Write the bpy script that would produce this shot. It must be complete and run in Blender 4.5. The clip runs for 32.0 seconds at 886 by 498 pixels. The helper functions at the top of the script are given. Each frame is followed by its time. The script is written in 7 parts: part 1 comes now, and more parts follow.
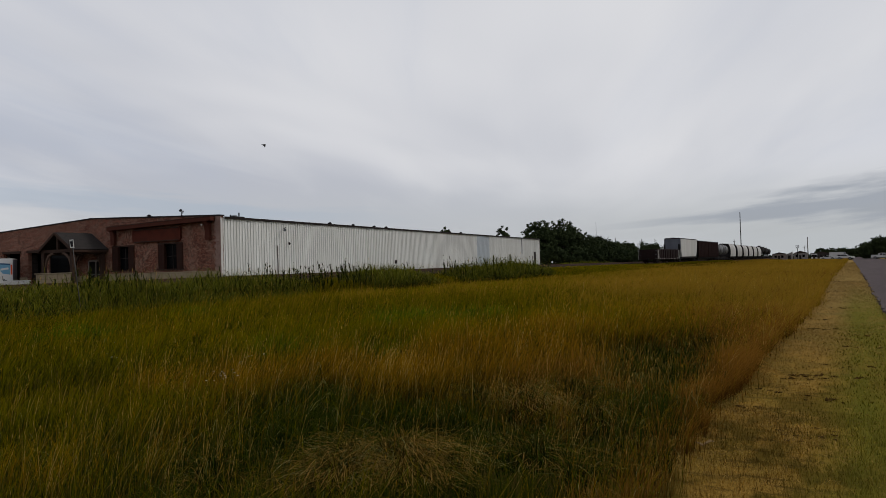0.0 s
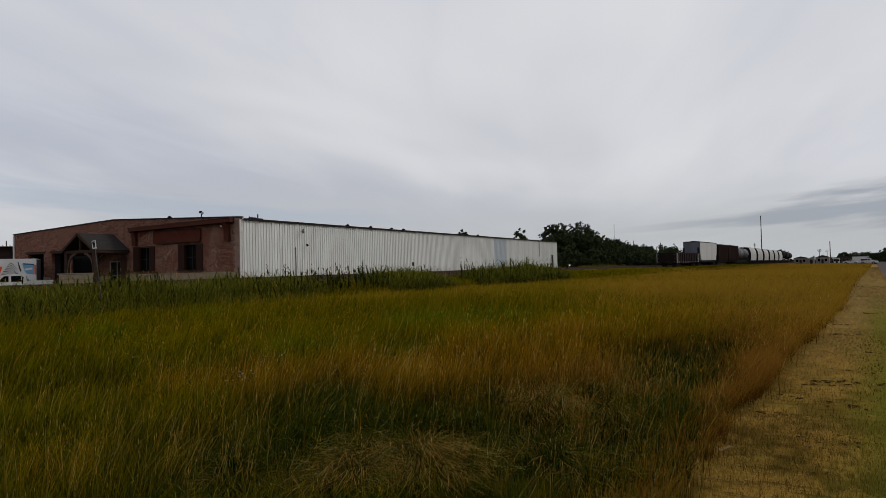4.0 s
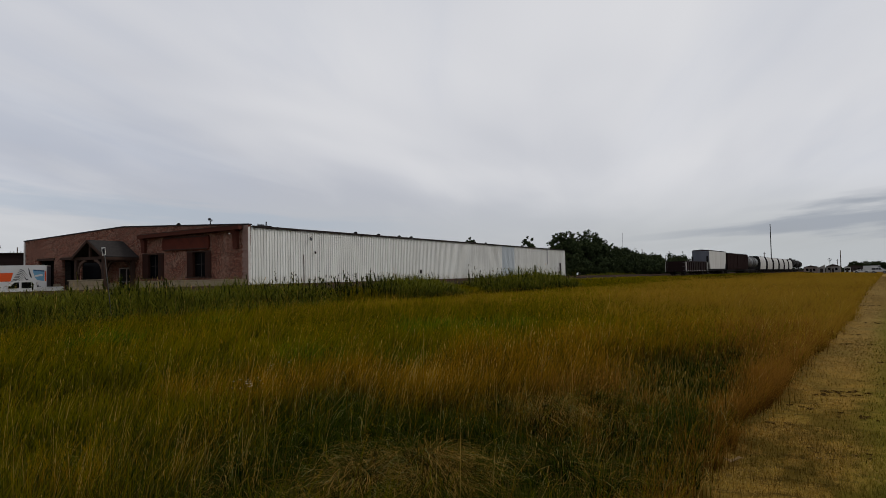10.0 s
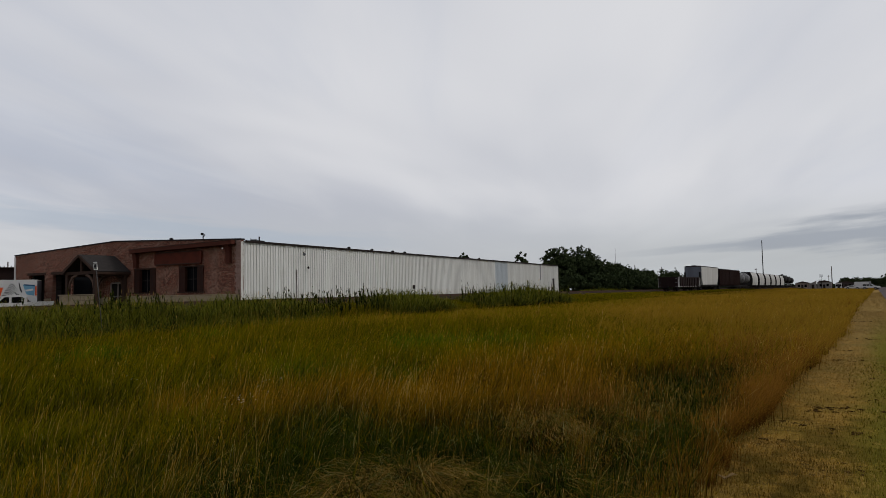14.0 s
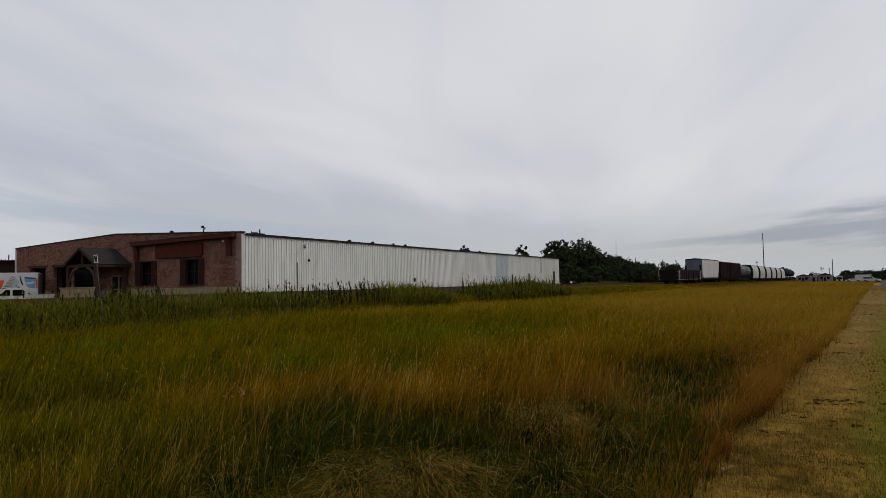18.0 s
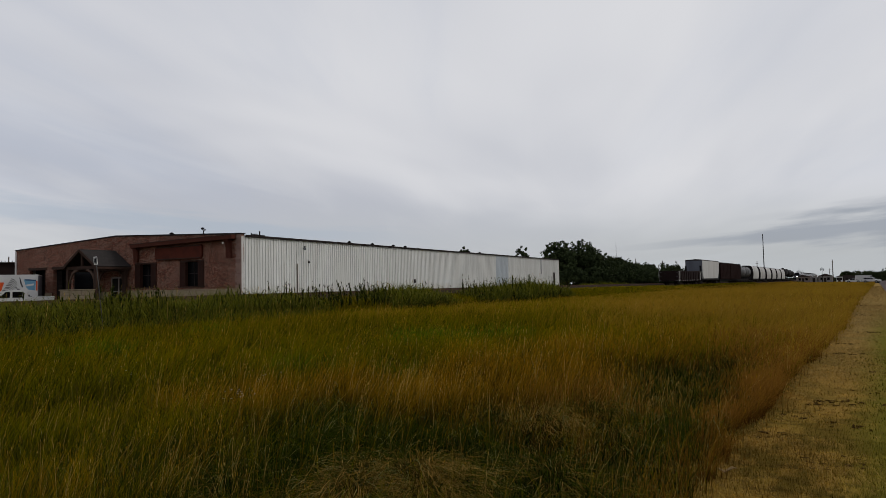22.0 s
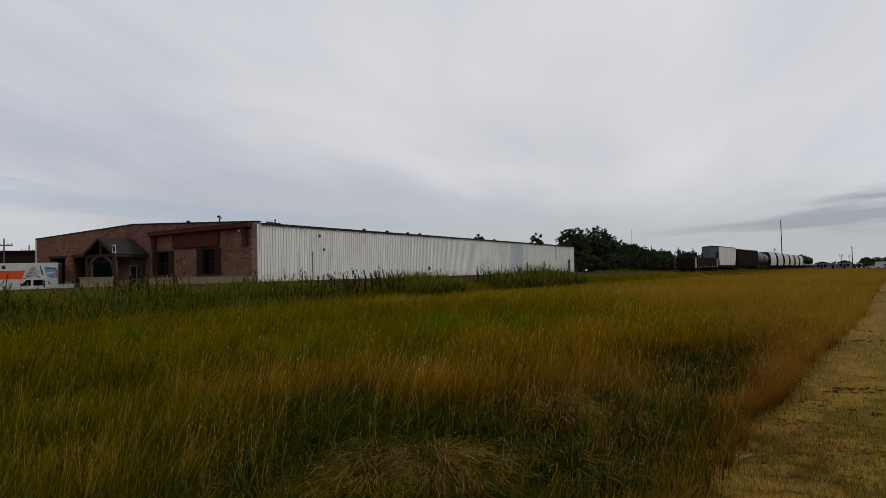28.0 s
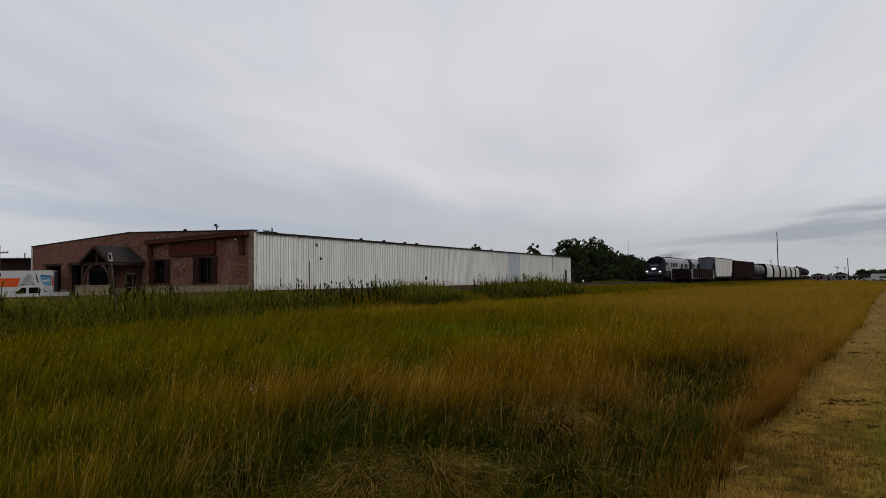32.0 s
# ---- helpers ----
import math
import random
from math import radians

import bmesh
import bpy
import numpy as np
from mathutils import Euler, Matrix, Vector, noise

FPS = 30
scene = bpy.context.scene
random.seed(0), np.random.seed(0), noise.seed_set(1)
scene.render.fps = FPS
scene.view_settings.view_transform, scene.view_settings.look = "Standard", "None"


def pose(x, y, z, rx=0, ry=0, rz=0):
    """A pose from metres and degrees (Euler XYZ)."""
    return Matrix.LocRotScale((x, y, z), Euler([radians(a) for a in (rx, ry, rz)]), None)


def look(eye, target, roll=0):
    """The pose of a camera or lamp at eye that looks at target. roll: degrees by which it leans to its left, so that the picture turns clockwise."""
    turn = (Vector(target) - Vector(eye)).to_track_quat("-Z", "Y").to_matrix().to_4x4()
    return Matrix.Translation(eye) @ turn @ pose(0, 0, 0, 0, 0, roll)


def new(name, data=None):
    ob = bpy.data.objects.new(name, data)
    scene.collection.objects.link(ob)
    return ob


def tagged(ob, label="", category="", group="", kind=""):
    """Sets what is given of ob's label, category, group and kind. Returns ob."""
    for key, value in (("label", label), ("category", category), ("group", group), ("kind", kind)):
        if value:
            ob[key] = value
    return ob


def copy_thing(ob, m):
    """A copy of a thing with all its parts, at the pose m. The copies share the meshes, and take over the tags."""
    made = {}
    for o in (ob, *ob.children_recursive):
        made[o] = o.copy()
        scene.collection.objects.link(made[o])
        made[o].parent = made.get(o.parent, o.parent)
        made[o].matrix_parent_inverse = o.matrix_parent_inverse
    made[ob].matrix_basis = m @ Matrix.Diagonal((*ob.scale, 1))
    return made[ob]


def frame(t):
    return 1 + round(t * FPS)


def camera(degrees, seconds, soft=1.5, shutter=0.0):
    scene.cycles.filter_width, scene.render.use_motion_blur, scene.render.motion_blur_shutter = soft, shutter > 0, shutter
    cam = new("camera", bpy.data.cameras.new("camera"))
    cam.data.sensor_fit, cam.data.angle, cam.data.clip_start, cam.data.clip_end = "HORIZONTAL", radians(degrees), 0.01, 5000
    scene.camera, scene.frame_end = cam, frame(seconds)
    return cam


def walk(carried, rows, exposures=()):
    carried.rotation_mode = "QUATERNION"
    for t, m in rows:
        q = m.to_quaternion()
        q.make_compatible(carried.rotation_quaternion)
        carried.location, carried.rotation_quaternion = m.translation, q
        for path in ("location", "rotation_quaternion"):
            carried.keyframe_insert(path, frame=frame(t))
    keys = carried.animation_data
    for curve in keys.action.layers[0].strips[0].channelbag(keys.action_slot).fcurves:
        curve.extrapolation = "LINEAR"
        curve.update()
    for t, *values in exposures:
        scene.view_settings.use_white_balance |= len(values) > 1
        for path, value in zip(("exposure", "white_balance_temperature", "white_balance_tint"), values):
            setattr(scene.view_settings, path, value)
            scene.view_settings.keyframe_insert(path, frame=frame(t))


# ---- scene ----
cam = camera(66.8, 32.0, soft=0.75)
PATH = [
    (0, (0.004, -0.007, 1.649), (-1.004, 1.72, 1.694), -1.7),
    (0.5, (-0.001, 0.039, 1.641), (-1.014, 1.763, 1.674), -1.8),
    (1, (0.003, 0.011, 1.648), (-0.98, 1.752, 1.693), -1.6),
    (1.5, (0.005, 0.002, 1.646), (-0.994, 1.734, 1.707), -1.6),
    (2, (0.01, -0.001, 1.643), (-1.001, 1.723, 1.697), -1.4),
    (2.5, (0.006, -0.012, 1.645), (-1.042, 1.69, 1.694), -1.5),
    (3, (0.006, -0.001, 1.647), (-1.04, 1.703, 1.697), -1.6),
    (3.5, (0.005, -0.013, 1.649), (-1.046, 1.687, 1.701), -1.4),
    (5.5, (0.002, -0.023, 1.654), (-1.048, 1.678, 1.71), -1.4),
    (6, (0.0, -0.008, 1.653), (-1.054, 1.691, 1.713), -1.2),
    (6.5, (0.001, -0.004, 1.654), (-1.048, 1.698, 1.715), -1.1),
    (7, (0.01, -0.015, 1.651), (-1.043, 1.684, 1.716), -1.2),
    (7.5, (0.003, -0.003, 1.649), (-1.051, 1.696, 1.712), -1.1),
    (8, (0.003, 0.0, 1.651), (-1.059, 1.694, 1.718), -1.3),
    (8.5, (0.004, -0.008, 1.652), (-1.054, 1.687, 1.719), -1.3),
    (9, (0.0, 0.0, 1.65), (-1.064, 1.692, 1.713), -1.1),
    (9.5, (0.001, -0.005, 1.657), (-1.064, 1.687, 1.727), -1.2),
    (10, (0.004, -0.011, 1.653), (-1.066, 1.677, 1.73), -1.2),
    (10.5, (0.004, -0.009, 1.655), (-1.066, 1.678, 1.74), -1.2),
    (11, (-0.004, 0.002, 1.65), (-1.072, 1.692, 1.731), -1.1),
    (11.5, (-0.006, 0.008, 1.65), (-1.07, 1.699, 1.73), -1.2),
    (12, (-0.006, -0.004, 1.656), (-1.066, 1.69, 1.742), -0.8),
    (12.5, (-0.001, -0.003, 1.653), (-1.067, 1.687, 1.751), -0.8),
    (13, (-0.004, 0.002, 1.649), (-1.08, 1.684, 1.755), -0.9),
    (13.5, (0.003, -0.015, 1.653), (-1.072, 1.666, 1.777), -1.2),
    (14, (0.009, -0.025, 1.657), (-1.042, 1.672, 1.779), -1.1),
    (14.5, (0.001, -0.027, 1.658), (-1.056, 1.667, 1.77), -0.8),
    (16.5, (0.003, -0.016, 1.659), (-1.055, 1.677, 1.762), -1.1),
    (17, (0.001, -0.004, 1.655), (-1.061, 1.687, 1.757), -1.3),
    (17.5, (0.001, -0.006, 1.652), (-1.066, 1.682, 1.756), -1.0),
    (18, (0.006, 0.0, 1.65), (-1.048, 1.697, 1.751), -1.1),
    (18.5, (0.008, -0.008, 1.657), (-1.045, 1.689, 1.761), -1.3),
    (19, (0.003, 0.003, 1.653), (-1.051, 1.699, 1.758), -1.2),
    (19.5, (0.007, 0.0, 1.657), (-1.053, 1.692, 1.762), -1.3),
    (20, (0.008, -0.006, 1.654), (-1.051, 1.688, 1.758), -1.2),
    (20.5, (0.007, -0.005, 1.653), (-1.05, 1.69, 1.755), -1.0),
    (21, (0.012, -0.014, 1.66), (-1.044, 1.681, 1.767), -1.3),
    (21.5, (0.009, 0.007, 1.653), (-1.045, 1.703, 1.758), -1.2),
    (22, (0.007, 0.011, 1.65), (-1.047, 1.708, 1.755), -1.2),
    (22.5, (0.007, 0.0, 1.65), (-1.056, 1.691, 1.749), -1.1),
    (23, (0.004, -0.009, 1.65), (-1.062, 1.68, 1.743), -1.1),
    (23.5, (0.007, -0.011, 1.653), (-1.062, 1.677, 1.748), -1.3),
    (24, (0.011, -0.008, 1.655), (-1.061, 1.678, 1.759), -1.3),
    (24.5, (0.016, -0.016, 1.659), (-1.074, 1.658, 1.763), -1.3),
    (25, (0.012, -0.008, 1.656), (-1.071, 1.67, 1.763), -1.5),
    (25.5, (0.017, -0.021, 1.662), (-1.057, 1.663, 1.766), -1.6),
    (27.5, (-0.003, 0.01, 1.649), (-1.093, 1.685, 1.721), -1.3),
    (28, (-0.002, 0.003, 1.651), (-1.094, 1.678, 1.719), -1.3),
    (28.5, (-0.005, 0.012, 1.646), (-1.099, 1.685, 1.708), -1.2),
    (29, (-0.001, -0.003, 1.65), (-1.096, 1.67, 1.706), -1.3),
    (29.5, (-0.007, 0.009, 1.65), (-1.109, 1.677, 1.704), -1.2),
    (30, (0.002, 0.001, 1.657), (-1.087, 1.678, 1.708), -1.5),
    (30.5, (-0.004, 0.009, 1.654), (-1.09, 1.687, 1.716), -1.4),
    (31, (-0.008, 0.008, 1.649), (-1.096, 1.685, 1.71), -1.3),
    (31.5, (-0.003, 0.008, 1.651), (-1.092, 1.684, 1.718), -1.2),
    (32, (0.004, -0.005, 1.652), (-1.079, 1.674, 1.749), -1.0),
]
walk(cam, [(t, look(eye, target, roll)) for t, eye, target, roll in PATH])

# ---- light ----
SUN_AZ, SUN_EL = 55.0, 42.0      # degrees: clockwise from +Y, above the horizon
world = bpy.data.worlds.new("sky")
scene.world = world
world.use_nodes = True
wn, wl = world.node_tree.nodes, world.node_tree.links
wn.clear()


def build_sky():
    """An overcast sky: a pale layer of cloud in streaks over a clear-sky base."""
    geo = wn.new("ShaderNodeTexCoord")
    sep = wn.new("ShaderNodeSeparateXYZ")
    wl.new(geo.outputs["Generated"], sep.inputs[0])

    def m(op, a, b=None, c=None):
        n = wn.new("ShaderNodeMath")
        n.operation = op
        for i, v in enumerate((a, b, c)):
            if v is None:
                continue
            if isinstance(v, (int, float)):
                n.inputs[i].default_value = v
            else:
                wl.new(v, n.inputs[i])
        return n.outputs[0]

    zc = m("ADD", m("MAXIMUM", sep.outputs["Z"], 0.0), 0.10)
    px, py = m("DIVIDE", sep.outputs["X"], zc), m("DIVIDE", sep.outputs["Y"], zc)
    comb = wn.new("ShaderNodeCombineXYZ")
    wl.new(px, comb.inputs[0])
    wl.new(py, comb.inputs[1])

    def cloud(scale_xy, turn, size, detail, seed, lo, hi):
        spin = wn.new("ShaderNodeMapping")
        spin.inputs["Rotation"].default_value = (0, 0, radians(-turn))
        wl.new(comb.outputs[0], spin.inputs[0])
        mp = wn.new("ShaderNodeMapping")
        mp.inputs["Scale"].default_value = (*scale_xy, 1)
        mp.inputs["Location"].default_value = (seed, seed * 0.7, seed * 0.3)
        wl.new(spin.outputs[0], mp.inputs[0])
        nz = wn.new("ShaderNodeTexNoise")
        nz.inputs["Scale"].default_value = size
        nz.inputs["Detail"].default_value = detail
        nz.inputs["Roughness"].default_value = 0.5
        nz.inputs["Distortion"].default_value = 0.5
        wl.new(mp.outputs[0], nz.inputs["Vector"])
        r = wn.new("ShaderNodeMapRange")
        r.interpolation_type = "SMOOTHERSTEP"
        r.inputs["From Min"].default_value, r.inputs["From Max"].default_value = lo, hi
        wl.new(nz.outputs["Fac"], r.inputs["Value"])
        return r.outputs["Result"]

    sky = wn.new("ShaderNodeTexSky")
    sky.sky_type, sky.sun_disc = "NISHITA", False
    sky.sun_elevation, sky.sun_rotation = radians(SUN_EL), radians(SUN_AZ)
    sky.dust_density, sky.air_density = 3.0, 1.0
    dim = wn.new("ShaderNodeVectorMath")
    dim.operation = "SCALE"
    dim.inputs["Scale"].default_value = 0.10
    wl.new(sky.outputs[0], dim.inputs[0])

    def mix(fac, a, b):
        n = wn.new("ShaderNodeMix")
        n.data_type = "RGBA"
        wl.new(fac, n.inputs["Factor"])
        for sock, v in ((n.inputs["A"], a), (n.inputs["B"], b)):
            if isinstance(v, tuple):
                sock.default_value = (*v, 1)
            else:
                wl.new(v, sock)
        return n.outputs["Result"]

    def step(v, lo, hi):
        r = wn.new("ShaderNodeMapRange")
        r.interpolation_type = "SMOOTHSTEP"
        r.inputs["From Min"].default_value, r.inputs["From Max"].default_value = lo, hi
        wl.new(v, r.inputs["Value"])
        return r.outputs["Result"]

    broad = cloud((0.30, 0.75), 112, 0.55, 4, 3.1, 0.33, 0.66)
    streak = cloud((0.16, 0.75), 118, 0.9, 6, 7.7, 0.45, 0.70)
    wisp = cloud((0.35, 1.2), 108, 1.5, 6, 21.0, 0.40, 0.75)
    c = mix(broad, (0.490, 0.505, 0.565), (0.690, 0.695, 0.725))
    c = mix(m("MULTIPLY", m("MULTIPLY", streak, step(sep.outputs["Z"], 0.03, 0.22)), 0.75), c, (0.475, 0.515, 0.610))
    c = mix(m("MULTIPLY", wisp, 0.30), c, (0.72, 0.72, 0.74))
    # paler, thinner cloud towards the sun's side
    side = m("ADD", m("MULTIPLY", sep.outputs["X"], 0.846), m("MULTIPLY", sep.outputs["Y"], 0.533))
    ahead = m("MAXIMUM", m("ADD", m("MULTIPLY", sep.outputs["X"], -0.533), m("MULTIPLY", sep.outputs["Y"], 0.846)), 0.05)
    c = mix(m("MULTIPLY", step(side, -0.5, 0.6), 0.20), c, (0.80, 0.80, 0.81))
    # ragged banks low over the horizon: one grey, rising to the north-east, and bluish gaps to the west
    bear = m("MINIMUM", m("MAXIMUM", m("DIVIDE", side, ahead), -1.5), 1.2)

    def bank(base, slope, thin, thick, b0, b1, seed):
        """How far the sky lies in a bank: its middle rises with the bearing, and it thickens from b0 to b1."""
        mid = m("ADD", m("MULTIPLY", bear, slope), base)
        up = m("SUBTRACT", sep.outputs["Z"], mid)
        th = m("ADD", m("MULTIPLY", step(bear, b0, b1), thick - thin), thin)
        flat = wn.new("ShaderNodeCombineXYZ")
        wl.new(m("MULTIPLY", bear, 5.0), flat.inputs[0])
        wl.new(m("MULTIPLY", up, 55.0), flat.inputs[1])
        flat.inputs[2].default_value = seed
        rz = wn.new("ShaderNodeTexNoise")
        rz.inputs["Scale"].default_value, rz.inputs["Detail"].default_value = 1.5, 6
        wl.new(flat.outputs[0], rz.inputs["Vector"])
        rag = m("MULTIPLY", m("SUBTRACT", rz.outputs["Fac"], 0.5), 3.0)
        return step(m("ADD", m("DIVIDE", m("ABSOLUTE", up), th), rag), 1.5, 0.3)

    c = mix(m("MULTIPLY", step(sep.outputs["Z"], 0.15, 0.0), 0.85), c, (0.500, 0.525, 0.550))
    c = mix(m("MULTIPLY", m("MULTIPLY", step(sep.outputs["Z"], 0.13, 0.02), step(bear, 0.05, 0.55)), 0.75), c, (0.455, 0.478, 0.495))
    c = mix(m("MULTIPLY", m("MULTIPLY", bank(0.062, -0.070, 0.016, 0.012, -0.8, 0.1, 4.0), step(bear, 0.05, -0.25)), 0.55), c, (0.395, 0.465, 0.560))
    c = mix(m("MULTIPLY", m("MULTIPLY", bank(0.0567, 0.050, 0.004, 0.008, 0.4, 0.8, 9.0), step(bear, 0.40, 0.60)), 0.28), c, (0.370, 0.395, 0.445))
    c3 = mix(m("MULTIPLY", m("MULTIPLY", bank(0.0315, 0.052, 0.004, 0.026, 0.34, 0.74, 1.0), step(bear, 0.22, 0.50)), 0.90), c, (0.335, 0.365, 0.415))
    # thin cover lets a little of the clear sky through
    c4 = mix(m("MULTIPLY", m("SUBTRACT", 1.0, broad), 0.10), c3, dim.outputs[0])
    bg = wn.new("ShaderNodeBackground")
    bg.inputs["Strength"].default_value = 1.0
    wl.new(c4, bg.inputs["Color"])
    out = wn.new("ShaderNodeOutputWorld")
    wl.new(bg.outputs[0], out.inputs["Surface"])


build_sky()
sun_data = bpy.data.lights.new("sun", "SUN")
sun_data.energy, sun_data.angle, sun_data.color = 1.0, radians(16), (1.0, 0.96, 0.90)
sun = new("sun", sun_data)
az, el = radians(SUN_AZ), radians(SUN_EL)
sun.matrix_world = look((0, 0, 60), (-math.sin(az) * math.cos(el), -math.cos(az) * math.cos(el), 60 - math.sin(el)))


# ---- materials ----
class Mat:
    """A small builder for node materials."""

    def __init__(self, name, rough=0.7, metal=0.0, spec=0.12):
        self.m = bpy.data.materials.new(name)
        self.m.use_nodes = True
        self.n, self.l = self.m.node_tree.nodes, self.m.node_tree.links
        self.b = self.n["Principled BSDF"]
        self.b.inputs["Roughness"].default_value = rough
        self.b.inputs["Metallic"].default_value = metal
        self.b.inputs["Specular IOR Level"].default_value = spec
        self._co = None

    def coords(self, kind="Object", scale=(1, 1, 1)):
        tc = self.n.new("ShaderNodeTexCoord")
        mp = self.n.new("ShaderNodeMapping")
        mp.inputs["Scale"].default_value = scale
        self.l.new(tc.outputs[kind], mp.inputs[0])
        return mp.outputs[0]

    def place(self, scale=(1, 1, 1)):
        g = self.n.new("ShaderNodeNewGeometry")
        mp = self.n.new("ShaderNodeMapping")
        mp.inputs["Scale"].default_value = scale
        self.l.new(g.outputs["Position"], mp.inputs[0])
        return mp.outputs[0]

    def noise(self, co, scale, detail=4, rough=0.55, lo=0.0, hi=1.0):
        nz = self.n.new("ShaderNodeTexNoise")
        nz.inputs["Scale"].default_value, nz.inputs["Detail"].default_value = scale, detail
        nz.inputs["Roughness"].default_value = rough
        self.l.new(co, nz.inputs["Vector"])
        return self.ramp(nz.outputs["Fac"], lo, hi)

    def ramp(self, v, lo, hi, a=0.0, b=1.0):
        r = self.n.new("ShaderNodeMapRange")
        for k, x in (("From Min", lo), ("From Max", hi), ("To Min", a), ("To Max", b)):
            r.inputs[k].default_value = x
        self.l.new(v, r.inputs["Value"])
        return r.outputs["Result"]

    def math(self, op, a, b=0.0):
        n = self.n.new("ShaderNodeMath")
        n.operation = op
        for i, v in enumerate((a, b)):
            if isinstance(v, (int, float)):
                n.inputs[i].default_value = v
            else:
                self.l.new(v, n.inputs[i])
        return n.outputs[0]

    def mix(self, fac, a, b, how="MIX"):
        n = self.n.new("ShaderNodeMix")
        n.data_type, n.blend_type = "RGBA", how
        if isinstance(fac, (int, float)):
            n.inputs["Factor"].default_value = fac
        else:
            self.l.new(fac, n.inputs["Factor"])
        for sock, v in ((n.inputs["A"], a), (n.inputs["B"], b)):
            if isinstance(v, tuple):
                sock.default_value = (*v, 1)
            else:
                self.l.new(v, sock)
        return n.outputs["Result"]

    def random(self, island=False):
        if island:
            return self.n.new("ShaderNodeNewGeometry").outputs["Random Per Island"]
        return self.n.new("ShaderNodeObjectInfo").outputs["Random"]

    def colour(self, c):
        if isinstance(c, tuple):
            self.b.inputs["Base Color"].default_value = (*c, 1)
        else:
            self.l.new(c, self.b.inputs["Base Color"])
        return self

    def bump(self, h, strength=0.3, distance=0.01):
        b = self.n.new("ShaderNodeBump")
        b.inputs["Strength"].default_value, b.inputs["Distance"].default_value = strength, distance
        self.l.new(h, b.inputs["Height"])
        self.l.new(b.outputs[0], self.b.inputs["Normal"])
        return self

    def rough(self, v):
        self.l.new(v, self.b.inputs["Roughness"])
        return self


def worn(name, base, dirt, scale=3.0, amount=0.5, rough=0.7, metal=0.0, spec=0.10, streaks=False, vary=0.0, bump=0.15):
    """Paint or a plain surface with stains at two scales."""
    m = Mat(name, rough, metal, spec)
    co = m.place((1, 1, 0.12)) if streaks else m.coords()
    big = m.noise(co, scale, 5, 0.6, 0.38, 0.75)
    fine = m.noise(m.coords(), scale * 14, 3, 0.6, 0.3, 0.8)
    c = m.mix(m.math("MULTIPLY", big, amount), base, dirt)
    c = m.mix(m.math("MULTIPLY", fine, amount * 0.35), c, dirt)
    if vary:
        c = m.mix(m.math("MULTIPLY", m.random(), vary), c, dirt)
    m.colour(c).bump(fine, bump, 0.004)
    return m.m


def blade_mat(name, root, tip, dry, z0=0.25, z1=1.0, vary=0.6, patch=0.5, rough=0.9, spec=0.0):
    """Grass: shade painted in towards the root, riper colour to the tip, each blade its own tone, in drifts across the
    field.
    """
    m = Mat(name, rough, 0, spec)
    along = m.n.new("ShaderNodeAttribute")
    along.attribute_name = "root_to_tip"
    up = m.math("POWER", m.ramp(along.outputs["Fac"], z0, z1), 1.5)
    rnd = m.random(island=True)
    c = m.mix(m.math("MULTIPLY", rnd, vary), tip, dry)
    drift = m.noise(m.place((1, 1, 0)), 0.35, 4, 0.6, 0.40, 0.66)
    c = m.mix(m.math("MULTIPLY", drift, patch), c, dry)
    # The darker root colour carries the shade low in the grass.
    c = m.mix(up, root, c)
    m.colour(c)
    # a leaf lets some of the light through
    tr = m.n.new("ShaderNodeBsdfTranslucent")
    m.l.new(c, tr.inputs["Color"])
    mx = m.n.new("ShaderNodeMixShader")
    mx.inputs[0].default_value = 0.35
    m.l.new(m.b.outputs[0], mx.inputs[1])
    m.l.new(tr.outputs[0], mx.inputs[2])
    m.l.new(mx.outputs[0], m.n["Material Output"].inputs["Surface"])
    return m.m


def thin_turf(m, c):
    """Tufts of dark regrowth and bare earth that break up the straw, darkened near the camera as stubble shade, paled
    far off.
    """
    sep = m.n.new("ShaderNodeSeparateXYZ")
    m.l.new(m.place(), sep.inputs[0])
    close = m.ramp(sep.outputs["Y"], 13.0, 6.0, 0.30, 1.0)
    clump = m.noise(m.place((1.0, 0.55, 0)), 1.5, 4, 0.65, 0.46, 0.55)
    c = m.mix(m.math("MULTIPLY", m.math("MULTIPLY", clump, close), 0.80), c, (0.088, 0.062, 0.010))
    bare = m.noise(m.place((0.6, 2.2, 5)), 3.6, 4, 0.7, 0.51, 0.60)
    c = m.mix(m.math("MULTIPLY", m.math("MULTIPLY", bare, close), 0.65), c, (0.050, 0.030, 0.008))
    # The straw pales with distance, fitted to the camera's view.
    return m.mix(m.ramp(sep.outputs["Y"], 9.0, 26.0, 0.0, 0.55), c, (0.275, 0.190, 0.078))


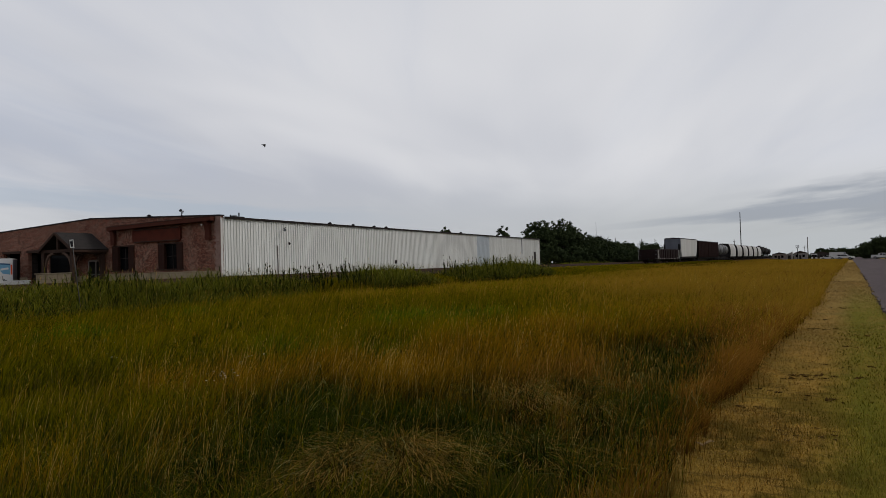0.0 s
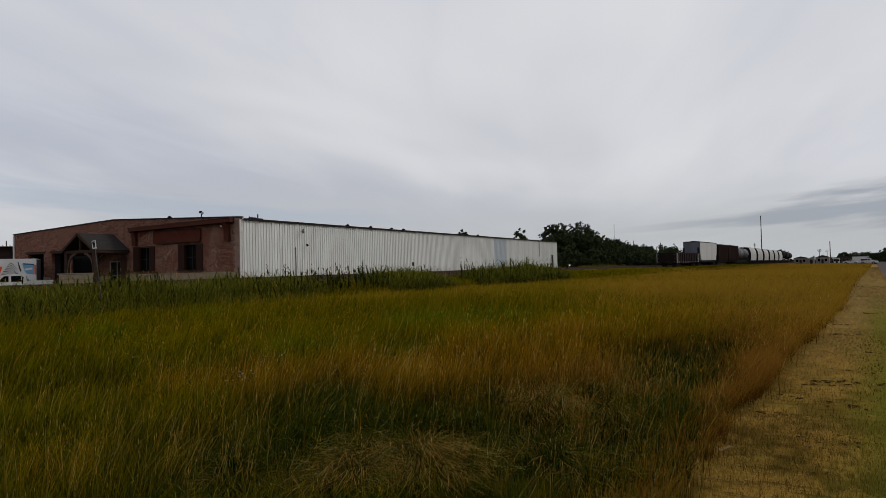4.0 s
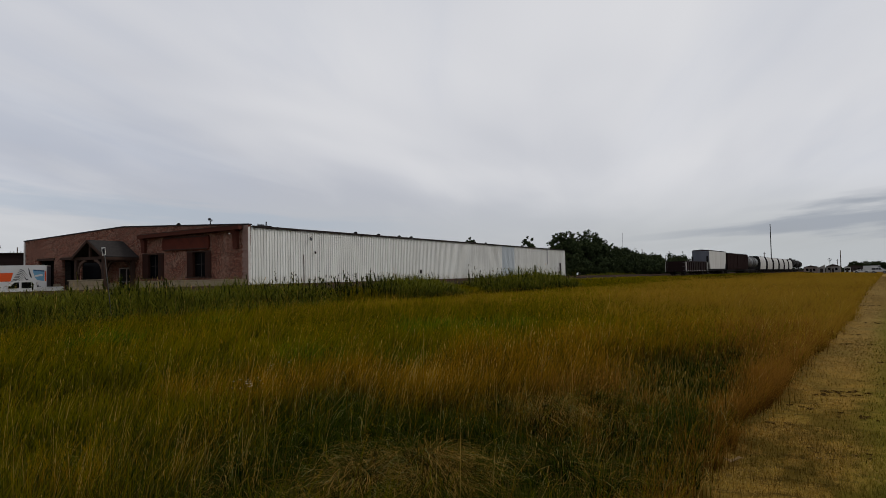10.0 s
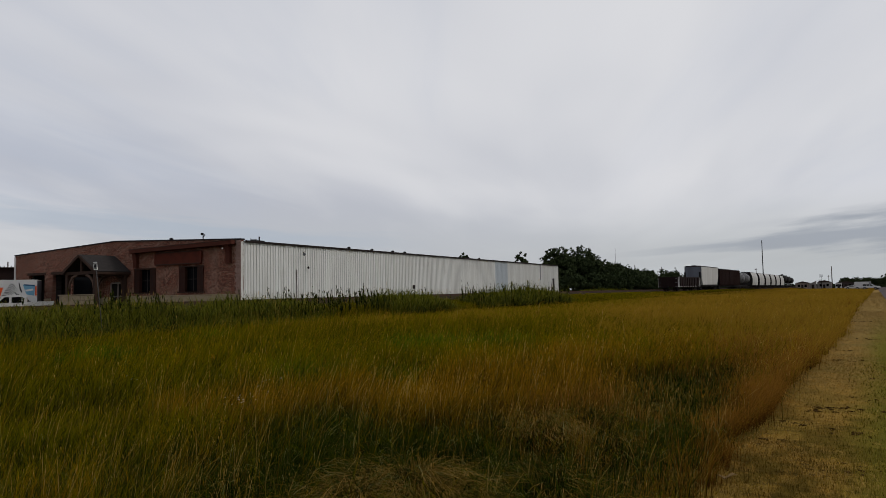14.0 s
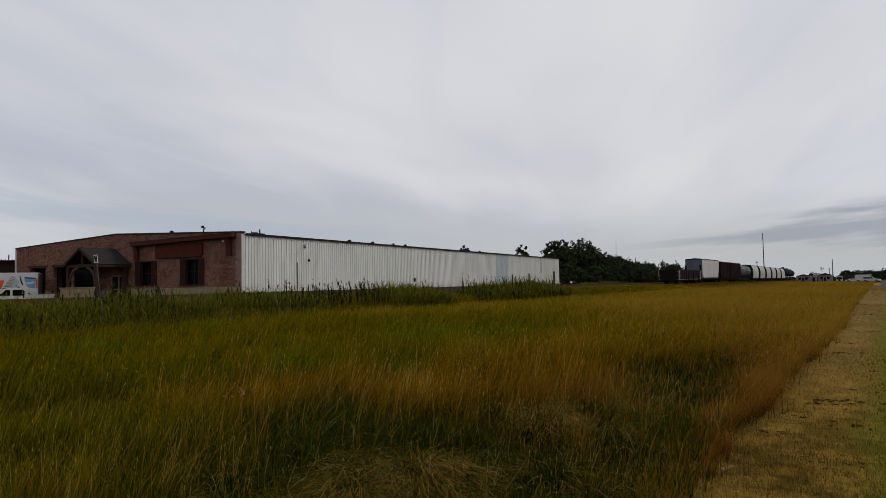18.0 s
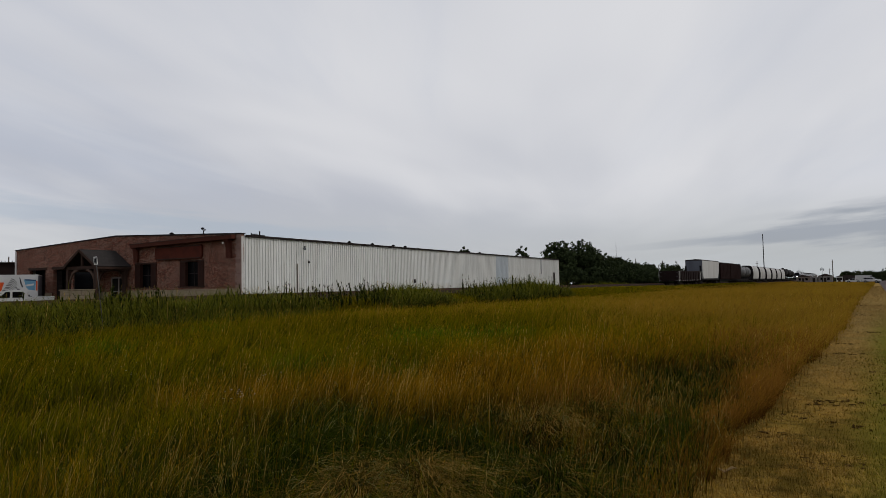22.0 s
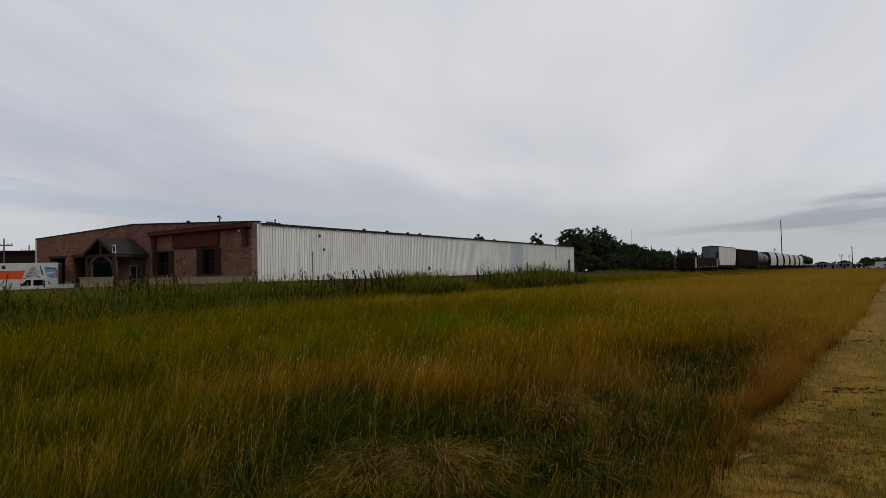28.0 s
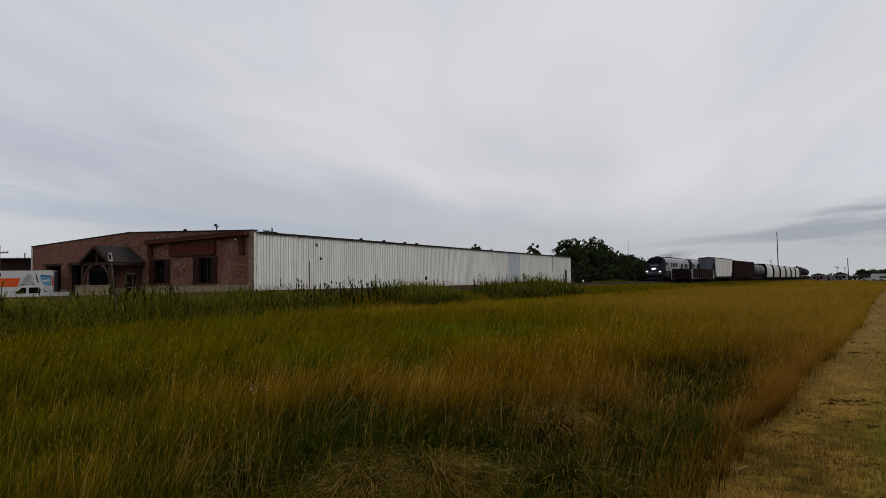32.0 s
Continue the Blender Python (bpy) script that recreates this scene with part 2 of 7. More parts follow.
def ground_mat():
    m = Mat("earth_and_thatch", 0.95, 0, 0.0)
    co = m.place()
    a = m.noise(co, 0.25, 5, 0.6, 0.35, 0.65)
    b = m.noise(co, 6.0, 5, 0.65, 0.3, 0.7)
    f = m.noise(co, 60.0, 3, 0.6, 0.3, 0.7)
    c = m.mix(a, (0.052, 0.044, 0.008), (0.100, 0.064, 0.013))
    c = m.mix(m.math("MULTIPLY", b, 0.4), c, (0.050, 0.036, 0.012))
    # the mown strip beside the road: straw with worn and green patches
    sep = m.n.new("ShaderNodeSeparateXYZ")
    m.l.new(co, sep.inputs[0])
    off = m.math("SUBTRACT", sep.outputs["X"], m.math("MULTIPLY", sep.outputs["Y"], 0.018))
    wob = m.math("ADD", off, m.ramp(m.noise(co, 0.9, 3, 0.5), 0, 1, -0.25, 0.25))
    strip = m.ramp(wob, -1.35, -1.05)
    straw = m.mix(f, (0.170, 0.098, 0.018), (0.38, 0.228, 0.048))
    green = m.noise(m.place((1.0, 0.6, 0)), 0.75, 4, 0.6, 0.46, 0.60)
    straw = m.mix(m.math("MULTIPLY", green, 0.4), straw, (0.055, 0.066, 0.010))
    earth = m.noise(m.place((0.7, 2.6, 1)), 0.9, 5, 0.7, 0.60, 0.70)
    straw = m.mix(m.math("MULTIPLY", earth, 0.75), straw, (0.055, 0.040, 0.022))
    straw = thin_turf(m, straw)
    across = m.math("SUBTRACT", sep.outputs["X"], m.math("MULTIPLY", sep.outputs["Y"], 0.017))
    band = m.math("MULTIPLY", m.ramp(across, -0.45, 0.05), m.ramp(sep.outputs["Y"], 40.0, 22.0))
    band = m.math("MULTIPLY", band, m.noise(m.place((1.0, 0.35, 0)), 1.1, 4, 0.6, 0.26, 0.50))
    straw = m.mix(m.math("MULTIPLY", band, 0.75), straw, (0.120, 0.122, 0.016))
    c = m.mix(strip, c, straw)
    m.colour(c).bump(m.math("ADD", b, f), 0.6, 0.03)
    return m.m


def asphalt_mat():
    m = Mat("weathered_asphalt", 0.95, 0, 0.04)
    co = m.place()
    f = m.noise(co, 90, 3, 0.6, 0.3, 0.75)
    big = m.noise(m.place((1, 0.12, 1)), 0.8, 4, 0.6, 0.35, 0.7)
    c = m.mix(f, (0.060, 0.047, 0.046), (0.125, 0.100, 0.098))
    c = m.mix(m.math("MULTIPLY", big, 0.6), c, (0.055, 0.044, 0.044))
    crack = m.n.new("ShaderNodeTexVoronoi")
    crack.feature = "DISTANCE_TO_EDGE"
    crack.inputs["Scale"].default_value = 0.35
    warp = m.n.new("ShaderNodeTexNoise")
    warp.inputs["Scale"].default_value, warp.inputs["Detail"].default_value = 1.4, 5
    m.l.new(co, warp.inputs["Vector"])
    bent = m.n.new("ShaderNodeVectorMath")
    bent.operation = "MULTIPLY_ADD"
    m.l.new(warp.outputs["Color"], bent.inputs[0])
    bent.inputs[1].default_value = (0.9, 0.9, 0.0)
    m.l.new(co, bent.inputs[2])
    m.l.new(bent.outputs[0], crack.inputs["Vector"])
    line = m.math("MULTIPLY", m.ramp(crack.outputs["Distance"], 0.0, 0.005, 1.0, 0.0), m.noise(co, 0.35, 3, 0.6, 0.48, 0.58))
    c = m.mix(m.math("MULTIPLY", line, 0.8), c, (0.02, 0.02, 0.02))
    m.colour(c).bump(f, 0.4, 0.006)
    return m.m


def brick_mat():
    m = Mat("mottled_red_brick", 0.95, 0, 0.04)
    tc = m.n.new("ShaderNodeTexCoord")
    sep = m.n.new("ShaderNodeSeparateXYZ")
    m.l.new(tc.outputs["Object"], sep.inputs[0])
    cmb = m.n.new("ShaderNodeCombineXYZ")
    m.l.new(m.math("ADD", sep.outputs["X"], sep.outputs["Y"]), cmb.inputs[0])
    m.l.new(sep.outputs["Z"], cmb.inputs[1])
    br = m.n.new("ShaderNodeTexBrick")
    br.inputs["Scale"].default_value = 1.0
    br.inputs["Brick Width"].default_value, br.inputs["Row Height"].default_value = 0.215, 0.075
    br.inputs["Mortar Size"].default_value, br.inputs["Mortar Smooth"].default_value = 0.008, 0.2
    br.inputs["Color1"].default_value = (0.205, 0.058, 0.034, 1)
    br.inputs["Color2"].default_value = (0.070, 0.024, 0.016, 1)
    br.inputs["Mortar"].default_value = (0.34, 0.25, 0.19, 1)
    br.inputs["Bias"].default_value = 0.05
    m.l.new(cmb.outputs[0], br.inputs["Vector"])
    # single pale and burnt bricks among the red
    cell = m.n.new("ShaderNodeTexWhiteNoise")
    snap = m.n.new("ShaderNodeVectorMath")
    snap.operation = "SNAP"
    m.l.new(cmb.outputs[0], snap.inputs[0])
    snap.inputs[1].default_value = (0.1075, 0.075, 1)
    m.l.new(snap.outputs[0], cell.inputs["Vector"])
    pale = m.ramp(cell.outputs["Value"], 0.84, 0.88)
    c = m.mix(m.math("MULTIPLY", pale, 0.70), br.outputs["Color"], (0.33, 0.20, 0.14))
    burnt = m.ramp(cell.outputs["Value"], 0.22, 0.12)
    c = m.mix(m.math("MULTIPLY", burnt, 0.7), c, (0.040, 0.020, 0.016))
    big = m.noise(m.coords(), 0.5, 4, 0.6, 0.35, 0.7)
    c = m.mix(m.math("MULTIPLY", big, 0.35), c, (0.120, 0.040, 0.024))
    m.colour(c).bump(br.outputs["Fac"], -0.5, 0.01)
    return m.m


def panel_mat(name, base, dirt):
    m = Mat(name, 0.55, 0.0, 0.4)
    co = m.place((1.2, 1.2, 0.10))
    s = m.noise(co, 1.6, 5, 0.65, 0.42, 0.72)
    f = m.noise(m.place((3, 3, 0.25)), 4.0, 3, 0.6, 0.45, 0.8)
    c = m.mix(m.math("MULTIPLY", s, 0.55), base, dirt)
    c = m.mix(m.math("MULTIPLY", f, 0.30), c, (0.36, 0.33, 0.28))
    c = m.mix(m.math("MULTIPLY", m.random(), 0.20), c, dirt)
    # splashed earth along the foot of the sheets
    sep = m.n.new("ShaderNodeSeparateXYZ")
    m.l.new(m.place(), sep.inputs[0])
    foot = m.math("MULTIPLY", m.ramp(sep.outputs["Z"], 2.0, 1.0), m.noise(m.place((2, 2, 0.4)), 1.0, 4, 0.6, 0.35, 0.7))
    c = m.mix(m.math("MULTIPLY", foot, 0.6), c, (0.30, 0.25, 0.18))
    m.colour(c)
    return m.m


def glass_mat():
    m = Mat("dark_glass", 0.12, 0.0, 0.02)
    m.colour((0.004, 0.004, 0.0045))
    return m.m


def glow_mat(name, colour, strength):
    m = Mat(name, 0.3)
    m.colour(colour)
    m.b.inputs["Emission Color"].default_value = (*colour, 1)
    m.b.inputs["Emission Strength"].default_value = strength
    return m.m


def leaf_mat(name, dark, light):
    m = Mat(name, 0.85, 0, 0.03)
    c = m.mix(m.random(island=True), dark, light)
    c = m.mix(m.noise(m.place(), 0.8, 3, 0.5, 0.35, 0.7), c, dark)
    m.colour(c)
    return m.m


GROUND, ASPHALT, BRICK, GLASS = ground_mat(), asphalt_mat(), brick_mat(), glass_mat()
METAL_WHITE = panel_mat("white_sheet_metal", (0.70, 0.70, 0.665), (0.43, 0.42, 0.38))
METAL_PATCH = panel_mat("grey_sheet_metal", (0.47, 0.515, 0.54), (0.38, 0.41, 0.43))
TRIM_DARK = worn("dark_brown_trim", (0.018, 0.013, 0.012), (0.04, 0.032, 0.028))
TRIM_WHITE = worn("white_trim", (0.62, 0.60, 0.57), (0.35, 0.31, 0.27))
DOOR_TAN = worn("weathered_pale_door_paint", (0.30, 0.25, 0.22), (0.18, 0.14, 0.12))
WOOD_RED = worn("dark_red_timber", (0.095, 0.022, 0.012), (0.045, 0.014, 0.010), 2.0, 0.7, 0.8)
# Copy of the red timber, its tone set to how the beam is lit.
BEAM_RED = worn("beam_toned_red_timber", (0.085, 0.026, 0.016), (0.042, 0.014, 0.010), 2.0, 0.7, 0.85)
WOOD_DARK = worn("dark_brown_timber", (0.050, 0.028, 0.020), (0.025, 0.016, 0.012), 2.0, 0.7, 0.8)
WOOD_BRACE = worn("weathered_brown_timber", (0.105, 0.066, 0.048), (0.050, 0.032, 0.024), 2.0, 0.7, 0.85)
SHUTTER = worn("dark_red_brown_boards", (0.040, 0.016, 0.011), (0.022, 0.011, 0.008), 2.0, 0.7, 0.85)
SHINGLE = worn("dark_roof_shingles", (0.024, 0.021, 0.020), (0.042, 0.036, 0.032), 5.0, 0.7, 0.95)
STONE = worn("tan_limestone", (0.34, 0.27, 0.18), (0.20, 0.15, 0.10), 2.5, 0.6, 0.9, vary=0.4)
PALE_BRICK = worn("pale_pink_brick", (0.30, 0.20, 0.165), (0.16, 0.09, 0.07), 3.0, 0.6, 0.95, vary=0.4)
CONCRETE = worn("stained_concrete", (0.20, 0.18, 0.16), (0.09, 0.08, 0.07), 1.5, 0.7, 0.9)
# Colour darkened for the shadow line along the foot of the sheets.
FOOTING = worn("stained_shade_dark_concrete", (0.030, 0.025, 0.020), (0.016, 0.014, 0.012), 1.5, 0.8, 0.95)
ROOF_METAL = worn("galvanised_roof", (0.42, 0.42, 0.42), (0.28, 0.25, 0.22), 1.0, 0.6, 0.5, 0.6)
# Near-black that stands in for the shade inside the building.
VOID = worn("interior_shade", (0.012, 0.010, 0.009), (0.02, 0.018, 0.015), rough=0.95)
BALLAST = worn("brown_grey_ballast", (0.046, 0.034, 0.024), (0.020, 0.015, 0.010), 9.0, 0.9, 1.0, spec=0.0, bump=0.8)
STEEL_RAIL = worn("rusty_rail_steel", (0.060, 0.035, 0.025), (0.09, 0.05, 0.035), 8.0, 0.6, 0.8, 0.15, spec=0.04)
TIE = worn("creosoted_wood", (0.040, 0.031, 0.025), (0.075, 0.060, 0.048), 5.0, 0.7, 1.0, spec=0.0)
RUST = worn("rusty_brown_steel", (0.019, 0.009, 0.008), (0.011, 0.007, 0.006), 1.2, 0.8, 0.8, streaks=True)
RUST_DARK = worn("dark_brown_steel", (0.018, 0.009, 0.008), (0.011, 0.007, 0.006), 1.2, 0.7, 0.8, streaks=True)
BLACK_STEEL = worn("black_steel", (0.011, 0.010, 0.010), (0.021, 0.018, 0.016), 1.5, 0.7, 0.8, spec=0.05)
CAR_WHITE = worn("weathered_white_railcar_paint", (0.52, 0.52, 0.50), (0.27, 0.24, 0.21), 0.5, 0.55, 0.6, streaks=True, vary=0.25)
# Plain grey paint; on the white hopper's end it carries the shade.
CAR_GREY = worn("weathered_shade_grey_railcar_paint", (0.120, 0.126, 0.148), (0.065, 0.065, 0.074), 0.8, 0.6, 0.6, streaks=True)
WHITE_MARK = worn("white_reflective_marking", (0.70, 0.68, 0.64), (0.45, 0.4, 0.36))
SILVER = worn("silver_train_paint", (0.32, 0.32, 0.34), (0.11, 0.11, 0.12), 1.0, 0.6, 0.5, 0.25, streaks=True)
BLUE = worn("dark_blue_train_paint", (0.010, 0.011, 0.016), (0.015, 0.014, 0.015), 1.0, 0.5, 0.8, spec=0.04)
RED_LINE = worn("red_train_stripe", (0.30, 0.03, 0.03), (0.15, 0.03, 0.03))
VAN_WHITE = worn("white_vehicle_paint", (0.53, 0.525, 0.51), (0.37, 0.35, 0.33), 1.0, 0.35, 0.3, spec=0.5)
ORANGE = worn("orange_vehicle_paint", (0.62, 0.085, 0.018), (0.45, 0.07, 0.02), 1.0, 0.4, 0.35)
PRINT_DEEP = worn("deep_blue_print", (0.03, 0.08, 0.16), (0.02, 0.05, 0.10), 2.0, 0.5, 0.4)
PRINT_BLUE = worn("pale_blue_print", (0.14, 0.30, 0.42), (0.10, 0.22, 0.33), 2.0, 0.5, 0.4)
INK = worn("black_print", (0.02, 0.02, 0.022), (0.035, 0.03, 0.03))
TYRE = worn("black_rubber", (0.018, 0.018, 0.018), (0.04, 0.036, 0.03))
RIM = worn("grey_wheel_metal", (0.30, 0.30, 0.31), (0.15, 0.14, 0.13), metal=0.6, rough=0.4)
POST_GREY = worn("weathered_grey_post_steel", (0.085, 0.08, 0.076), (0.04, 0.034, 0.03), 2.0, 0.7, 0.7, streaks=True)
POLE_WOOD = worn("weathered_pole_wood", (0.085, 0.065, 0.050), (0.05, 0.04, 0.032), streaks=True)
GALV = worn("galvanised_steel", (0.24, 0.25, 0.26), (0.16, 0.15, 0.15), metal=0.5, rough=0.5)
LAMP_WHITE = glow_mat("lit_headlamp", (1.0, 0.93, 0.82), 45.0)
BARK = worn("brown_bark", (0.045, 0.034, 0.024), (0.025, 0.02, 0.015), 6.0, 0.8, 0.95)
LEAF = leaf_mat("dark_green_leaves", (0.019, 0.027, 0.011), (0.058, 0.074, 0.028))
LEAF_FAR = leaf_mat("far_green_leaves", (0.014, 0.020, 0.011), (0.030, 0.040, 0.020))
HOUSE_WALL = worn("pale_house_siding", (0.20, 0.155, 0.135), (0.12, 0.095, 0.085))
HOUSE_PALE = worn("whitish_house_siding", (0.25, 0.225, 0.21), (0.16, 0.145, 0.13))
HOUSE_GREY = worn("brown_grey_metal_building", (0.055, 0.043, 0.038), (0.032, 0.026, 0.024))
ROOF_BROWN = worn("brown_house_roof", (0.050, 0.036, 0.031), (0.03, 0.024, 0.022), rough=0.98, spec=0.0)
FEATHER = worn("dark_feathers", (0.03, 0.027, 0.025), (0.06, 0.05, 0.045))
FLOWER = worn("white_petals", (0.66, 0.61, 0.42), (0.5, 0.45, 0.28), spec=0.0)
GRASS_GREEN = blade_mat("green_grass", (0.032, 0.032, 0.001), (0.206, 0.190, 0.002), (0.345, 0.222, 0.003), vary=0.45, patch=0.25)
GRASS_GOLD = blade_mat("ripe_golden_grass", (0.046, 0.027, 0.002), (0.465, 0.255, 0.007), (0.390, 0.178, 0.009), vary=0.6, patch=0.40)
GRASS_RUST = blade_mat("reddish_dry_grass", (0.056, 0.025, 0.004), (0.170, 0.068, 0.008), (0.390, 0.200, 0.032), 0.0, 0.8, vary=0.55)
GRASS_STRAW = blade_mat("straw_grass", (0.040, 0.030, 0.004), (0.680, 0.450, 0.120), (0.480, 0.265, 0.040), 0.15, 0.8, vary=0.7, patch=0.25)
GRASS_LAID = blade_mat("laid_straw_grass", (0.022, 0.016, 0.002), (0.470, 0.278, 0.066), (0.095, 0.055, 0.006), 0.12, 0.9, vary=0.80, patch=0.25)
# Lighter roots and less contrast, for grass far from the camera.
GRASS_BROWN = blade_mat("distant_brown_grass", (0.175, 0.108, 0.009), (0.345, 0.216, 0.018), (0.405, 0.216, 0.031), 0.0, 1.0, vary=0.5, patch=0.5)
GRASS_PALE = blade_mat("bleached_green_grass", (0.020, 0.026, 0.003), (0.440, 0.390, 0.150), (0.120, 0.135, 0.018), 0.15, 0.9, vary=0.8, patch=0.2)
GRASS_LUSH_SHADE = blade_mat("lush_and_shade_dark_grass", (0.008, 0.012, 0.001), (0.044, 0.068, 0.005), (0.090, 0.092, 0.006), vary=0.6, patch=0.2)


def mown_mat():
    """Cut stubble: straw with green regrowth along the road side and worn, darker stretches."""
    m = Mat("mown_grass", 0.9, 0, 0.0)
    r = m.random(island=True)
    c = m.mix(r, (0.165, 0.084, 0.012), (0.560, 0.322, 0.058))
    g = m.mix(r, (0.080, 0.084, 0.008), (0.240, 0.232, 0.028))
    green = m.noise(m.place((1.0, 0.6, 0)), 0.75, 4, 0.6, 0.46, 0.60)
    c = m.mix(m.math("MULTIPLY", green, 0.35), c, g)
    worn_ = m.noise(m.place((0.7, 1.9, 0)), 2.2, 5, 0.75, 0.46, 0.60)
    c = m.mix(m.math("MULTIPLY", worn_, 0.60), c, (0.052, 0.032, 0.009))
    c = thin_turf(m, c)
    sep = m.n.new("ShaderNodeSeparateXYZ")
    m.l.new(m.place(), sep.inputs[0])
    across = m.math("SUBTRACT", sep.outputs["X"], m.math("MULTIPLY", sep.outputs["Y"], 0.017))
    band = m.math("MULTIPLY", m.ramp(across, -0.55, 0.05), m.ramp(sep.outputs["Y"], 40.0, 22.0))
    band = m.math("MULTIPLY", band, m.noise(m.place((1.0, 0.35, 0)), 1.1, 4, 0.6, 0.26, 0.50))
    c = m.mix(m.math("MULTIPLY", band, 0.75), c, g)
    m.colour(c)
    return m.m


GRASS_MOWN = mown_mat()
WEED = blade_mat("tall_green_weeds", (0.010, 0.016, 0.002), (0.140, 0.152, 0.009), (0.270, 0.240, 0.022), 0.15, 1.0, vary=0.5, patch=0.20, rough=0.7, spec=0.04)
SOIL = worn("dark_torn_earth", (0.060, 0.033, 0.010), (0.034, 0.019, 0.006), 20.0, 0.8, 0.95, spec=0.0)
PAPER = worn("dirty_paper", (0.20, 0.135, 0.060), (0.12, 0.08, 0.035), spec=0.0)
SOOT = worn("exhaust_soot", (0.20, 0.20, 0.21), (0.14, 0.14, 0.14))
BOX_BROWN = worn("dark_red_brown_steel", (0.016, 0.007, 0.006), (0.010, 0.006, 0.005), 1.0, 0.6, 0.9, spec=0.02, streaks=True)
TANK_GREY = worn("sooty_grey_tank_paint", (0.13, 0.13, 0.13), (0.035, 0.032, 0.032), 0.9, 0.95, 0.5, streaks=True)
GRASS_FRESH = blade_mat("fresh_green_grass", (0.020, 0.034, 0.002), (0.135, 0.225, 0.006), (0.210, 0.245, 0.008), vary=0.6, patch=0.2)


# ---- mesh helpers ----
def box(bm, x0, y0, z0, x1, y1, z1):
    vs = [bm.verts.new(p) for p in ((x0, y0, z0), (x1, y0, z0), (x1, y1, z0), (x0, y1, z0), (x0, y0, z1), (x1, y0, z1), (x1, y1, z1), (x0, y1, z1))]
    for f in ((3, 2, 1, 0), (4, 5, 6, 7), (0, 1, 5, 4), (1, 2, 6, 5), (2, 3, 7, 6), (3, 0, 4, 7)):
        bm.faces.new([vs[i] for i in f])
    return bm


def prism(bm, outline, axis, a, b):
    """An outline of (p, q) drawn out from a to b along an axis: x has (y, z), y has (x, z), z has (x, y)."""
    def at(p, q, s):
        return {"x": (s, p, q), "y": (p, s, q), "z": (p, q, s)}[axis]
    lo = [bm.verts.new(at(p, q, a)) for p, q in outline]
    hi = [bm.verts.new(at(p, q, b)) for p, q in outline]
    n = len(outline)
    fs = [bm.faces.new(lo[::-1]), bm.faces.new(hi)]
    for i in range(n):
        fs.append(bm.faces.new((lo[i], lo[(i + 1) % n], hi[(i + 1) % n], hi[i])))
    bmesh.ops.recalc_face_normals(bm, faces=fs)
    return bm


def tube(bm, p0, p1, r0, r1=None, n=10):
    p0, p1 = Vector(p0), Vector(p1)
    r1 = r0 if r1 is None else r1
    q = (p1 - p0).to_track_quat("Z", "Y")
    rings = []
    for p, r in ((p0, r0), (p1, r1)):
        rings.append([bm.verts.new(p + q @ Vector((r * math.cos(2 * math.pi * i / n), r * math.sin(2 * math.pi * i / n), 0))) for i in range(n)])
    fs = [bm.faces.new(rings[0][::-1]), bm.faces.new(rings[1])]
    for i in range(n):
        fs.append(bm.faces.new((rings[0][i], rings[0][(i + 1) % n], rings[1][(i + 1) % n], rings[1][i])))
    for f in fs[2:]:
        f.smooth = True
    return bm


def slab(bm, corners, thick):
    """A sheet through four or more corners, with a thickness along its normal."""
    c = [Vector(p) for p in corners]
    nrm = (c[1] - c[0]).cross(c[2] - c[0]).normalized() * thick
    lo, hi = [bm.verts.new(p) for p in c], [bm.verts.new(p + nrm) for p in c]
    n = len(c)
    fs = [bm.faces.new(lo[::-1]), bm.faces.new(hi)] + [bm.faces.new((lo[i], lo[(i + 1) % n], hi[(i + 1) % n], hi[i])) for i in range(n)]
    bmesh.ops.recalc_face_normals(bm, faces=fs)
    return bm


def BM():
    return bmesh.new()


def mesh_of(name, bm, material, bevel=0.0):
    if bevel:
        bmesh.ops.bevel(bm, geom=[e for e in bm.edges if len(e.link_faces) == 2 and e.calc_face_angle(0) > 0.5], offset=bevel, segments=2, affect="EDGES", clamp_overlap=True)
    me = bpy.data.meshes.new(name)
    bm.to_mesh(me)
    bm.free()
    me.materials.append(material)
    return me


def part(name, bm, material, parent=None, label="", bevel=0.0):
    ob = new(name, bm if isinstance(bm, bpy.types.Mesh) else mesh_of(name, bm, material, bevel))
    ob.parent = parent
    return tagged(ob, label)


def drop(y):
    """The land falls away gently to the north."""
    return -0.0038 * np.maximum(0.0, y - 60.0)


def thing(name, m, label, category, group="", kind=""):
    ob = new(name)
    m = m.copy()
    m.translation.z += float(drop(m.translation.y))
    ob.matrix_world = m
    ob.empty_display_size = 0.3
    return tagged(ob, label, category, group, kind)


def single(name, bm, material, label, category, group="", kind="", m=None, bevel=0.0):
    ob = part(name, bm, material, None, "", bevel)
    if m is not None:
        ob.matrix_world = m
    return tagged(ob, label, category, group, kind)


